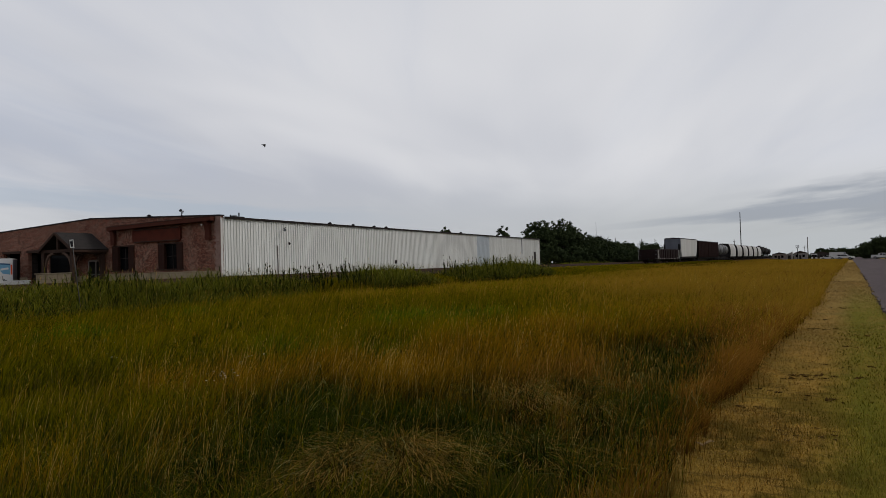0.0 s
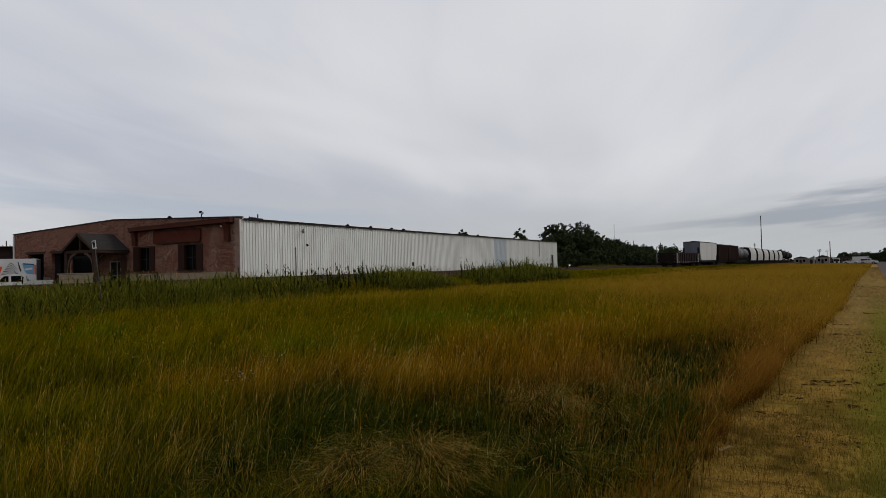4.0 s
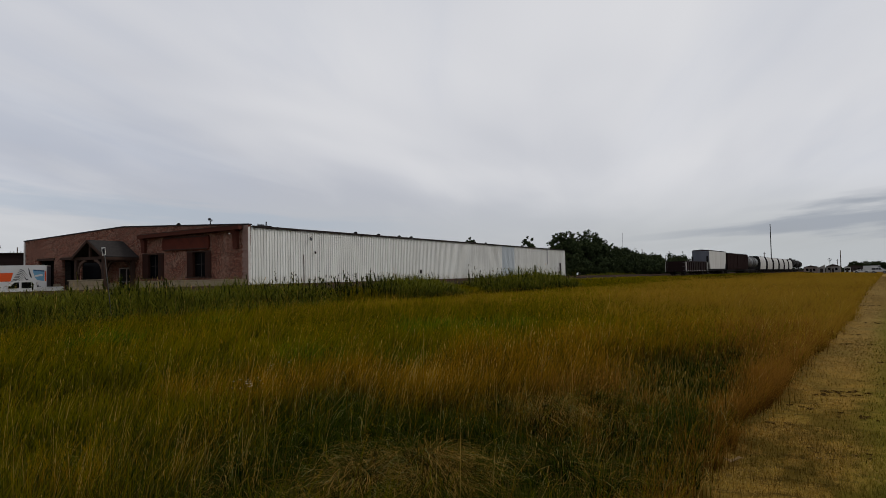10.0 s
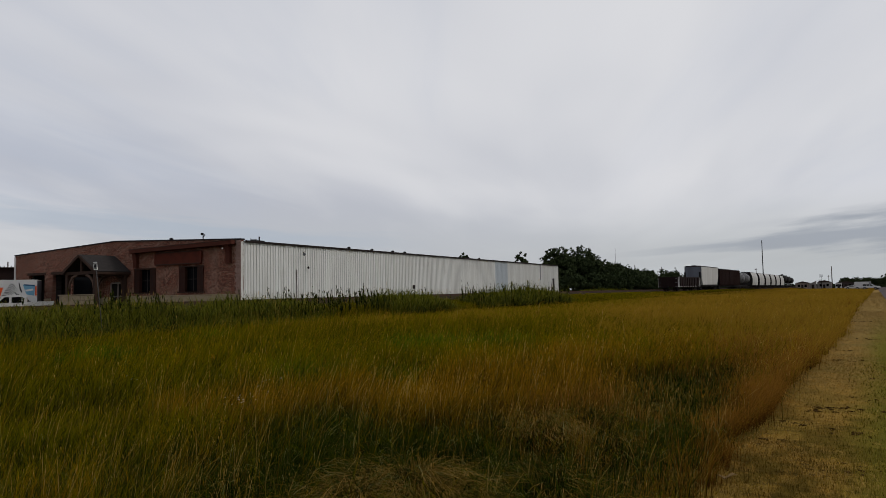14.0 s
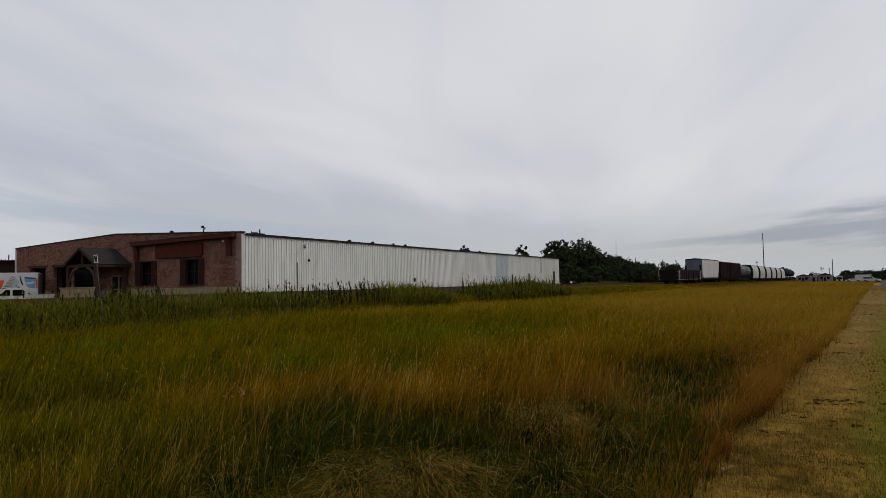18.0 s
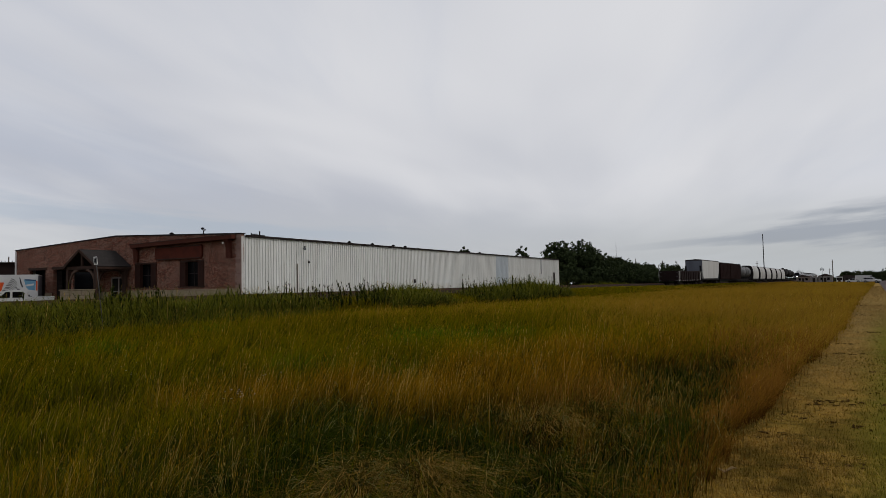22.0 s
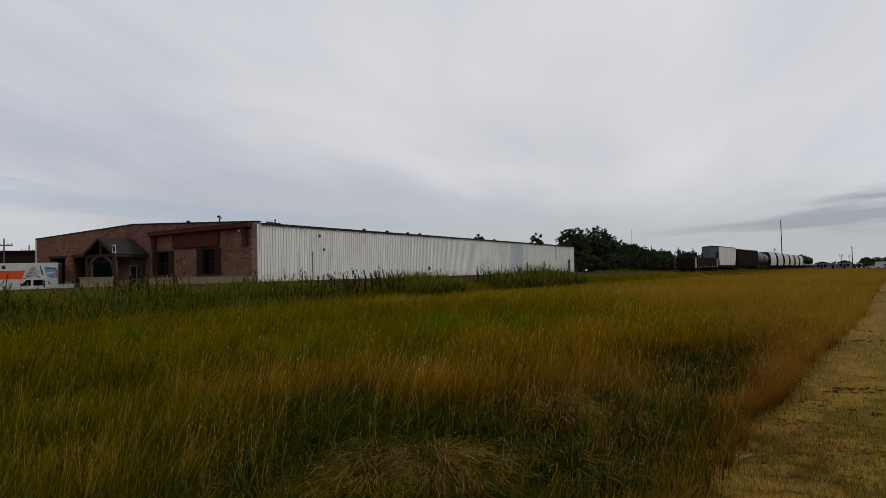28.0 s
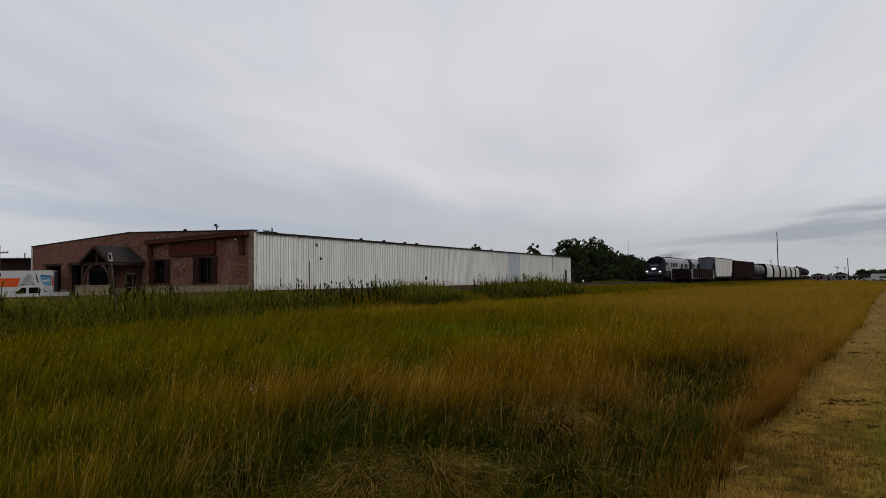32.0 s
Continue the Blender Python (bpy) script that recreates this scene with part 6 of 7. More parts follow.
light_vehicle("far_pickup", pose(12.2, 240.0, 0.0, 0, 0, 78), "white pickup truck parked under the roadside trees", "pickup", VAN_WHITE)
light_vehicle("far_pickup", pose(15.4, 245.0, 0.0, 0, 0, 70), "white pickup truck parked under the roadside trees", "pickup", VAN_WHITE)


def box_trailer(m):
    t = thing("box_trailer", m, "white box trailer parked beyond the crossing", "trailer")
    part("box", box(BM(), -1.2, -2.2, 0.6, 1.2, 2.2, 2.55), VAN_WHITE, t, "", 0.04)
    part("frame", box(BM(), -1.1, -2.2, 0.45, 1.1, 2.6, 0.598), BLACK_STEEL, t)
    part("door", box(BM(), -1.0, -2.22, 0.7, 1.0, -2.203, 2.45), CAR_GREY, t)
    for s in (-1, 1):
        wheel(t, s * 1.15, -0.4, 0.34)
        wheel(t, s * 1.15, 0.4, 0.34)


box_trailer(pose(0.56, 268.0, 0.0, 0, 0, 75))


def whistle_post():
    s = thing("whistle_post", pose(-23.1, 14.1, 0.0, 0, -6.2, 32), "thin dark post with a small white framed sign, leaning", "sign post")
    part("post", tube(BM(), (0, 0, 0), (0, 0, 2.95), 0.015), POST_GREY, s)
    sg = part("sign_plate", box(BM(), -0.067, -0.045, 2.63, 0.067, -0.03, 2.92), WHITE_MARK, s, "white plate with a black letter W")
    for x0, x1 in ((-0.043, -0.020), (0.0, -0.020), (0.0, 0.020), (0.043, 0.020)):
        part("sign_letter", prism(BM(), [(x0 - 0.013, 2.89), (x0 + 0.013, 2.89), (x1 + 0.013, 2.66), (x1 - 0.013, 2.66)], "y", -0.050 - 0.001 * (x0 + 0.1), -0.0455), INK, sg)


whistle_post()


# ---- grass ----
def ribbons(rng, p, height, width, lean, curl, levels=3, yaw=None):
    """Tapered, bent blades of grass standing at the points p."""
    n = len(p)
    a = rng.uniform(0, 2 * math.pi, n) if yaw is None else yaw
    out = np.stack([np.cos(a), np.sin(a), np.zeros(n)], axis=1)
    face = rng.uniform(0, 2 * math.pi, n)
    side = np.stack([np.cos(face), np.sin(face), np.zeros(n)], axis=1)
    vs = []
    for k in range(levels + 1):
        s = k / levels
        reach = lean * s + curl * s * s
        up = s * np.sqrt(np.clip(1 - 0.75 * np.clip(reach, 0, 1.15) ** 2, 0.04, 1)) - 0.10 * curl * s ** 3
        c = p + out * (reach * s * height)[:, None] + np.array([0, 0, 1.0]) * (up * height)[:, None]
        w = width * (1 - s) ** 0.7 * 0.5
        if k < levels:
            vs += [c - side * w[:, None], c + side * w[:, None]]
        else:
            vs += [c]
    m = 2 * levels + 1
    v = np.stack(vs, axis=1).reshape(-1, 3)
    tri = []
    for k in range(levels - 1):
        b = 2 * k
        tri += [[b, b + 1, b + 3], [b, b + 3, b + 2]]
    b = 2 * (levels - 1)
    tri += [[b, b + 1, b + 2]]
    t = (np.arange(n)[:, None, None] * m + np.array(tri)[None]).reshape(-1, 3)
    return v, t, np.tile(np.minimum(np.arange(m) // 2, levels) / levels, n)


def heads(rng, tip, size):
    """Seed heads: slim four-sided spikes."""
    n = len(tip)
    off = np.array([[0, 0, -1.0], [0.07, 0, 0], [-0.035, 0.06, 0], [-0.035, -0.06, 0], [0.1, 0, 1.0]])
    v = (tip[:, None, :] + off[None] * size[:, None, None]).reshape(-1, 3)
    tri = np.array([[0, 1, 2], [0, 2, 3], [0, 3, 1], [4, 2, 1], [4, 3, 2], [4, 1, 3]])
    t = (np.arange(n)[:, None, None] * 5 + tri[None]).reshape(-1, 3)
    return v, t, np.ones(n * 5)


def arcs(rng, p, yaw, length, width, rise, levels=6):
    """Long thin blades that rise, bend over and hang."""
    n = len(p)
    out = np.stack([np.cos(yaw), np.sin(yaw), np.zeros(n)], axis=1)
    side = np.stack([-np.sin(yaw), np.cos(yaw), np.zeros(n)], axis=1)
    sway = rng.normal(size=n) * 0.15
    vs = []
    for k in range(levels + 1):
        s = k / levels
        c = p + out * (length * 0.82 * s ** 1.5)[:, None] + side * (length * sway * s * s)[:, None]
        c = c + np.array([0, 0, 1.0]) * (length * rise * (1.9 * s - 1.45 * s * s))[:, None]
        w = width * (1 - s) ** 0.5 * 0.5
        vs += [c - side * w[:, None], c + side * w[:, None]] if k < levels else [c]
    m = 2 * levels + 1
    v = np.stack(vs, axis=1).reshape(-1, 3)
    tri = []
    for k in range(levels - 1):
        b = 2 * k
        tri += [[b, b + 1, b + 3], [b, b + 3, b + 2]]
    b = 2 * (levels - 1)
    tri += [[b, b + 1, b + 2]]
    t = (np.arange(n)[:, None, None] * m + np.array(tri)[None]).reshape(-1, 3)
    return v, t, np.tile(np.minimum(np.arange(m) // 2, levels) / levels, n)


class Sward:
    """Gathers blades by material, then makes one mesh of each."""

    def __init__(self):
        self.v, self.t, self.s, self.n = [], [], [], 0

    def add(self, vt):
        v, t, s = vt
        self.v.append(v)
        self.s.append(s)
        self.t.append(t + self.n)
        self.n += len(v)

    def make(self, name, mat, label, category="grass"):
        ob = new(name, mesh_np(name, np.concatenate(self.v), np.concatenate(self.t), mat, np.concatenate(self.s)))
        return tagged(ob, label, category, kind="stuff")


def wave(x, y, f, s):
    """Smooth drifts, from -1 to 1."""
    return (np.sin(x * f + 1.7 * np.sin(y * f * 0.63 + s)) + np.sin(y * f * 0.83 + 2.1 * np.sin(x * f * 0.51 + 2 * s)) + np.sin((x + y) * f * 0.37 + s * 3)) / 3


def land(x, y):
    z = np.zeros_like(x)
    z += np.where(x < -22.5, 0.62 * np.clip((-22.5 - x) / 3.1, 0, 1), 0)
    return z + drop(y) + np.array([lie_flat(float(a), float(b)) if -22.5 < a < -1 else 0.0 for a, b in zip(x, y)])


# hollows and clumps in the field: x, y, radius
FRESH = [(-9.5, 16.0, 1.9), (-9.9, 14.7, 1.3), (-8.8, 17.4, 1.3), (-11.6, 16.5, 1.0), (-15.5, 9.2, 1.2), (-8.2, 8.6, 0.8), (-6.4, 8.9, 0.6), (-18.5, 15.0, 1.3)]
LUSH = [(-2.55, 11.1, 1.15), (-2.25, 9.9, 0.9), (-2.0, 8.7, 0.95), (-1.75, 7.2, 0.85), (-1.55, 6.2, 0.6), (-1.5, 5.3, 0.55), (-2.45, 5.35, 0.6), (-2.7, 4.9, 0.7), (-3.9, 4.0, 0.55), (-4.4, 4.6, 0.8), (-3.6, 5.0, 0.5), (-4.9, 3.6, 0.6), (-3.2, 3.2, 0.5), (-4.85, 5.3, 0.95), (-4.35, 5.4, 0.8), (-5.35, 6.0, 0.7), (-3.7, 5.9, 0.7), (-3.0, 5.6, 0.6)]
GREENER = [(-7.0, 3.0, 2.4), (-10.5, 6.0, 3.6), (-17.0, 8.5, 6.5), (-13.0, 13.0, 3.5), (-8.4, 10.2, 1.8), (-10.5, 20.0, 4.0), (-10.0, 15.8, 3.6), (-14.5, 19.0, 4.0), (-2.9, 3.6, 1.8)]
GOLDEN = [(-5.2, 7.2, 2.2), (-7.0, 6.2, 1.5), (-5.6, 8.2, 1.6), (-4.8, 10.6, 2.0), (-5.3, 13.8, 1.3), (-4.7, 2.9, 1.0), (-7.6, 6.6, 1.2), (-3.4, 8.8, 1.2)]
# grass laid over in mounds: x, y, reach, blades, the way most of it falls (degrees), how much it keeps to that way
MOUNDS = [
    (-2.95, 4.25, 0.36, 1500, 15, 0.25), (-3.35, 4.15, 0.28, 750, 200, 0.35), (-2.60, 3.90, 0.30, 900, -30, 0.35), (-3.05, 3.65, 0.30, 900, -70, 0.35), (-2.50, 4.30, 0.22, 500, -10, 0.5),
    (-3.05, 6.75, 0.34, 1000, -35, 0.60), (-2.75, 6.35, 0.34, 1000, -45, 0.60), (-3.50, 6.65, 0.22, 420, 190, 0.5), (-2.60, 7.25, 0.30, 620, -20, 0.45),
    (-1.98, 5.95, 0.20, 360, -60, 0.3), (-2.20, 6.60, 0.20, 300, -30, 0.4), (-1.96, 4.70, 0.26, 480, -10, 0.3), (-2.25, 5.00, 0.22, 260, 160, 0.4), (-1.55, 4.35, 0.20, 260, -20, 0.3),
    (-2.30, 8.20, 0.22, 240, 20, 0.3), (-1.95, 12.10, 0.40, 420, 0, 0.3), (-4.05, 3.45, 0.20, 220, 190, 0.3), (-3.60, 3.05, 0.24, 300, -40, 0.3),
]


def near_to(x, y, spots):
    w = np.zeros_like(x)
    for a, b, r in spots:
        w = np.maximum(w, 1 - np.hypot(x - a, y - b) / r)
    return np.clip(w * 2.2, 0, 1)


def scatter(rng, r0, r1, dens, per, spread):
    """Where blades stand between two distances: tufts of so many blades, each with its own traits, and single ones."""
    x0, y0 = -25.4, max(-2.0, -r1)
    area = (6 - x0) * (r1 - y0)
    k = int(area * dens * 0.62 / per)
    tx, ty = rng.uniform(x0, 6, k), rng.uniform(y0, r1, k)
    ok = (np.hypot(tx, ty) < r1 + 1) & (ty > -0.27 * tx - 2.2) & (tx < edge_x(ty) + 0.4) if r0 < 20 else ty > -0.27 * tx - 2.2
    tx, ty = tx[ok], ty[ok]
    k = len(tx)
    idx = np.repeat(np.arange(k), per)
    off = rng.normal(size=(k * per, 2)) * spread
    n = int(area * dens * 0.38)
    x = np.concatenate([tx[idx] + off[:, 0], rng.uniform(x0, 6, n)])
    y = np.concatenate([ty[idx] + off[:, 1], rng.uniform(y0, r1, n)])
    traits = rng.normal(size=(k, 3))
    traits = np.concatenate([traits[idx], rng.normal(size=(n, 3)) * 0.5])
    out = np.concatenate([np.arctan2(off[:, 1], off[:, 0]), rng.uniform(0, 6.28, n)])
    d = np.hypot(x, y)
    ok = (d >= r0) & (d < r1) & (y > -0.27 * x - 2.2)
    return x[ok], y[ok], d[ok], traits[ok], out[ok]


def field():
    rng = np.random.default_rng(3)
    green, gold, rust, straw, lush, fresh, laid, bleached, distant = (Sward() for _ in range(9))
    for r0, r1, dens, per, spread in ((0.5, 9.0, 1050, 26, 0.070), (9.0, 20.0, 270, 16, 0.11), (20.0, 45.0, 105, 8, 0.16), (45.0, 120.0, 34, 4, 0.3), (120.0, 330.0, 7, 2, 0.4)):
        x, y, d, trait, away = scatter(rng, r0, r1, dens, per, spread)
        n = len(x)
        e = edge_x(y) + 0.07 * wave(x * 0, y, 1.1, 2.0) + 0.08 * wave(x * 0, y, 3.4, 0.6) + rng.normal(size=n) * 0.09
        ok = x < e
        x, y, d, trait, away, e = x[ok], y[ok], d[ok], trait[ok], away[ok], e[ok]
        n = len(x)
        p = np.stack([x, y, land(x, y) - 0.01], axis=1)
        inner = np.clip((e - x) / 0.7, 0, 1)                      # shorter at the mown edge
        w1, w2, w3 = wave(x, y, 0.55, 0.4), wave(x, y, 1.9, 1.1), wave(x, y, 4.3, 2.2)
        low = near_to(x, y, [(-2.6, 4.8, 1.6), (-2.5, 10.6, 1.5), (-1.95, 8.2, 1.0)] + [(a, b, r * 2.4) for a, b, r, *_ in MOUNDS])
        h = (0.50 + 0.06 * w1 + 0.05 * w2 + 0.05 * w3 + 0.085 * trait[:, 0] + rng.normal(size=n) * 0.08) * (1 - 0.42 * low) * (0.76 + 0.24 * inner) * np.clip(1 - (d - 30) / 150, 0.62, 1) * (1 - 0.25 * near_to(x, y, [(-7.0, 3.0, 2.4)]))
        h = np.maximum(h, 0.10)
        wid = np.maximum(0.0042, np.where(d < 30, 0.00080, 0.00105) * d) * rng.uniform(0.6, 1.4, n)
        side = np.clip(1 - (e - x) / (2.6 + 0.30 * d), 0, 1)
        ripe = 0.04 + 0.20 * np.clip((d - 14) / 22, 0, 1) + 0.16 * w1 + 0.12 * w2 + 0.80 * side + 0.30 * np.exp(-((d - 8.0 - 0.6 * w1) / 2.2) ** 2) * np.clip((x + 11) / 4, 0.2, 1) + 0.45 * near_to(x, y, GOLDEN) - 0.55 * near_to(x, y, GREENER) - 0.25 * np.clip((6.4 - d) / 1.6, 0, 1) - 0.20 * np.clip((-x - 8.0) / 5.0, 0, 1) * np.clip((38 - d) / 12, 0, 1)
        ripe += np.where(d < 20, 0.26, 0.15) * trait[:, 1] + rng.normal(size=n) * 0.10
        red = np.clip(1.25 - (e - x) / (1.25 + 0.13 * y), 0, 1) * np.clip((y - 2.5) / 2, 0, 1) * np.clip((90 - y) / 40, 0.35, 1) + 0.35 * near_to(x, y, [(-5.2, 13.8, 1.6), (-3.2, 7.4, 1.3)]) + 0.12 * w2 + 0.10 * trait[:, 2] + rng.normal(size=n) * 0.14
        is_lush = near_to(x, y, LUSH) * (0.90 + 0.15 * w3) > rng.uniform(0.12, 1.0, n)
        # low dark green blades stand in for shade at the foot of the near grass
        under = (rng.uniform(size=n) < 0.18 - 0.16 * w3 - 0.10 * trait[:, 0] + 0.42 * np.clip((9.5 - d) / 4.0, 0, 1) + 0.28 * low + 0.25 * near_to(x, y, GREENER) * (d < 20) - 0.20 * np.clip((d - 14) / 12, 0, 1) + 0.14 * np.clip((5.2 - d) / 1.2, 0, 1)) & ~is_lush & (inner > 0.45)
        is_fresh = (near_to(x, y, FRESH) > rng.uniform(0.1, 0.9, n)) & ~is_lush & ~under
        h = np.where(under, h * 0.78, h)
        lean, curl = np.abs(rng.normal(size=n)) * 0.16 + 0.05 + 0.06 * np.abs(trait[:, 2]), np.abs(rng.normal(size=n)) * 0.24
        wind = np.where(rng.uniform(size=n) < 0.40, away, 0.8 + 1.1 * w2 + 0.8 * trait[:, 0] + rng.normal(size=n) * 0.6)
        lv = 3 if r0 < 20 else 2
        far_lean = 1 + np.clip((d - 8) / 18, 0, 1) * 0.9
        lean, curl = lean * far_lean, curl * far_lean
        pale = (rng.uniform(size=n) < 0.78 * np.clip((d - 12) / 18, 0, 1) * np.clip(0.70 + side, 0, 1)) & (ripe + 0.35 * np.clip((d - 22) / 14, 0, 1) * np.clip((x + 24) / 14, 0, 1) > 0.36) & ~is_fresh & ~is_lush
        plain = ~is_lush & ~is_fresh & ~under & ~pale
        tan = 0.55 - 0.33 * np.clip((d - 22) / 25, 0, 1)         # more brown the farther from the camera
        # Far blades swap to low-contrast brown to fit the camera's view.
        brown = (rng.uniform(size=n) < np.clip((d - 13) / 13, 0, 0.88)) & (plain | pale) & ((ripe >= 0.5) | pale)
        plain, pale = plain & ~brown, pale & ~brown
        kinds = ((distant, brown), (green, plain & (ripe < 0.5)), (gold, plain & (ripe >= 0.5) & (red < 0.55)), (rust, plain & (ripe >= 0.5) & (red >= 0.55)), (fresh, is_fresh), (lush, under & ~pale), (straw, pale & (trait[:, 2] > 0.9)), (gold, pale & (trait[:, 2] <= 0.9) & (red < tan)), (rust, pale & (trait[:, 2] <= 0.9) & (red >= tan)))
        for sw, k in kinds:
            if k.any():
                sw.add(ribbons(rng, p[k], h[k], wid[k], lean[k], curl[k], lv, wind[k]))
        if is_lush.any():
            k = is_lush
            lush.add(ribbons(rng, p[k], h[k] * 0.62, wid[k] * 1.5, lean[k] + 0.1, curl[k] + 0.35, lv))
        # scattered drooping blades among the near grass
        if r0 < 20:
            k = (rng.uniform(size=n) < np.where(near_to(x, y, LUSH) > 0.2, 0.13, 0.035)) & (d < 15)
            a = rng.normal(size=k.sum()) * 1.6 - 0.4
            sw = rng.uniform(size=k.sum())
            L, ri = np.maximum(0.22, h[k]) * rng.uniform(0.6, 1.05, k.sum()), rng.uniform(0.8, 1.3, k.sum())
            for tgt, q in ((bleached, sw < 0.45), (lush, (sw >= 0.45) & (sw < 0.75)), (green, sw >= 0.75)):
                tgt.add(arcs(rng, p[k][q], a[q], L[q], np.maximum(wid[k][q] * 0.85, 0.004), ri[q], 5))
        # pale stems with seed heads stand above the leaves
        if r0 < 45:
            pick = rng.uniform(size=n) < (np.where(d < 9, 0.040 + 0.045 * np.clip((-x - 3.6) / 1.0, 0, 1), 0.045) * np.clip((d - 3.0) / 2.5, 0.35, 1) + 0.05 * near_to(x, y, GOLDEN)) * np.exp(0.7 * trait[:, 1]) * (1 - 0.6 * near_to(x, y, [(-7.0, 3.0, 2.6)]))
            pick &= ~is_lush | (rng.uniform(size=n) < 0.2)
            q = p[pick]
            hh = np.maximum(0.35, h[pick]) * rng.uniform(1.05, 1.45, len(q))
            ln = np.abs(rng.normal(size=len(q))) * 0.20 + 0.05
            yw = rng.normal(size=len(q)) * 0.9 + 0.7
            tgt = rng.uniform(size=len(q)) < 0.55 - 0.50 * np.clip((d[pick] - 9) / 9, 0, 1)
            soft = ~tgt & (d[pick] > 18)
            for sw, kk in ((straw, tgt), (gold, ~tgt & ~soft), (distant, soft)):
                sw.add(ribbons(rng, q[kk], hh[kk], np.maximum(0.0042, np.where(d[pick][kk] < 9, 0.00085, 0.00060) * d[pick][kk]), ln[kk], ln[kk] * 0.5, 2, yw[kk]))
                tip = q[kk] + np.stack([np.cos(yw[kk]) * ln[kk] * 1.5 * hh[kk], np.sin(yw[kk]) * ln[kk] * 1.5 * hh[kk], hh[kk] * 0.95], axis=1)
                sw.add(heads(rng, tip, np.full(kk.sum(), 0.030) * np.clip(d[pick][kk] / 12, 0.5, 1) * rng.uniform(0.5, 1.3, kk.sum()) * (1 + d[pick][kk] / 60)))
    # a close fringe of fine reddish grass along the mown edge
    n = 19000
    y = 5.8 + 26.0 * rng.uniform(size=n) ** 1.4
    x = edge_x(y) + 0.07 * wave(0 * y, y, 1.1, 2.0) + 0.08 * wave(0 * y, y, 3.4, 0.6) + 0.04 - np.abs(rng.normal(size=n)) * (0.13 + 0.020 * y)
    ok = (near_to(x, y, LUSH) < 0.3) & (rng.uniform(size=n) < 0.75 + 0.5 * wave(x, y, 2.6, 0.3))
    x, y = x[ok], y[ok]
    n = len(x)
    rim = ribbons(rng, np.stack([x, y, land(x, y) - 0.01], axis=1), (0.36 + 0.08 * wave(x, y, 3.1, 1.4) + rng.normal(size=n) * 0.07).clip(0.12, 0.6), np.maximum(0.0045, 0.0008 * y) * rng.uniform(0.6, 1.3, n), np.abs(rng.normal(size=n)) * 0.28 + 0.08, np.abs(rng.normal(size=n)) * 0.5, 3, 0.5 + rng.normal(size=n) * 1.1)
    far = rng.uniform(size=n) < np.clip((y - 11) / 9, 0, 0.8)
    for sw, k in ((rust, ~far), (distant, far)):
        v, t, a = rim
        m = len(v) // n
        pts = np.repeat(k, m)
        tri = t.reshape(n, -1, 3)[k]
        tri = tri - (np.flatnonzero(k) * m)[:, None, None] + (np.arange(k.sum()) * m)[:, None, None]
        sw.add((v[pts], tri.reshape(-1, 3), a[pts]))
    # mounds of laid grass: blades that spring from the middle, bend over and hang
    for cx, cy, reach, n, way, keep in MOUNDS:
        n = int(n * 0.62)
        q = rng.normal(size=(n, 2)) * reach * 0.50
        yaw = np.where(rng.uniform(size=n) < keep, radians(way) + rng.normal(size=n) * 0.45, np.arctan2(q[:, 1], q[:, 0]) + rng.normal(size=n) * 0.7)
        p = np.stack([cx + q[:, 0], cy + q[:, 1], np.full(n, 0.02)], axis=1)
        p[:, 2] += land(p[:, 0], p[:, 1]) + 0.16 * np.exp(-(q ** 2).sum(axis=1) / reach ** 2)
        L = rng.uniform(0.22, 0.52, n) * (0.7 + reach)
        kind = rng.uniform(size=n)
        dry = 0.62 if n > 500 else 0.30
        # Dark green blades fill between the laid strands, as shade would.
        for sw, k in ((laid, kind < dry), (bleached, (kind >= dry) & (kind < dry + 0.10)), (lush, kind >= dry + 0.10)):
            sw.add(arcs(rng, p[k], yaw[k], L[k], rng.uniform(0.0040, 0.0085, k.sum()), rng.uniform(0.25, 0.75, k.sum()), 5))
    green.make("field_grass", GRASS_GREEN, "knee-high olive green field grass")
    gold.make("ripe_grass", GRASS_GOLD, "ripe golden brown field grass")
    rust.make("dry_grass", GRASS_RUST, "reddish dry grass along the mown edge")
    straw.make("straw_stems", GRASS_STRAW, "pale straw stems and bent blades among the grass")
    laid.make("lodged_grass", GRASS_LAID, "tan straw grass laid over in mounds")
    distant.make("faded_grass", GRASS_BROWN, "soft brown grass mixed in by distance from the camera")
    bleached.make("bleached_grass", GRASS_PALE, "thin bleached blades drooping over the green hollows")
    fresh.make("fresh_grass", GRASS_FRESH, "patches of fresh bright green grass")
    lush.make("lush_grass", GRASS_LUSH_SHADE, "lush dark green grass in hollows and shade-dark blades in near grass")


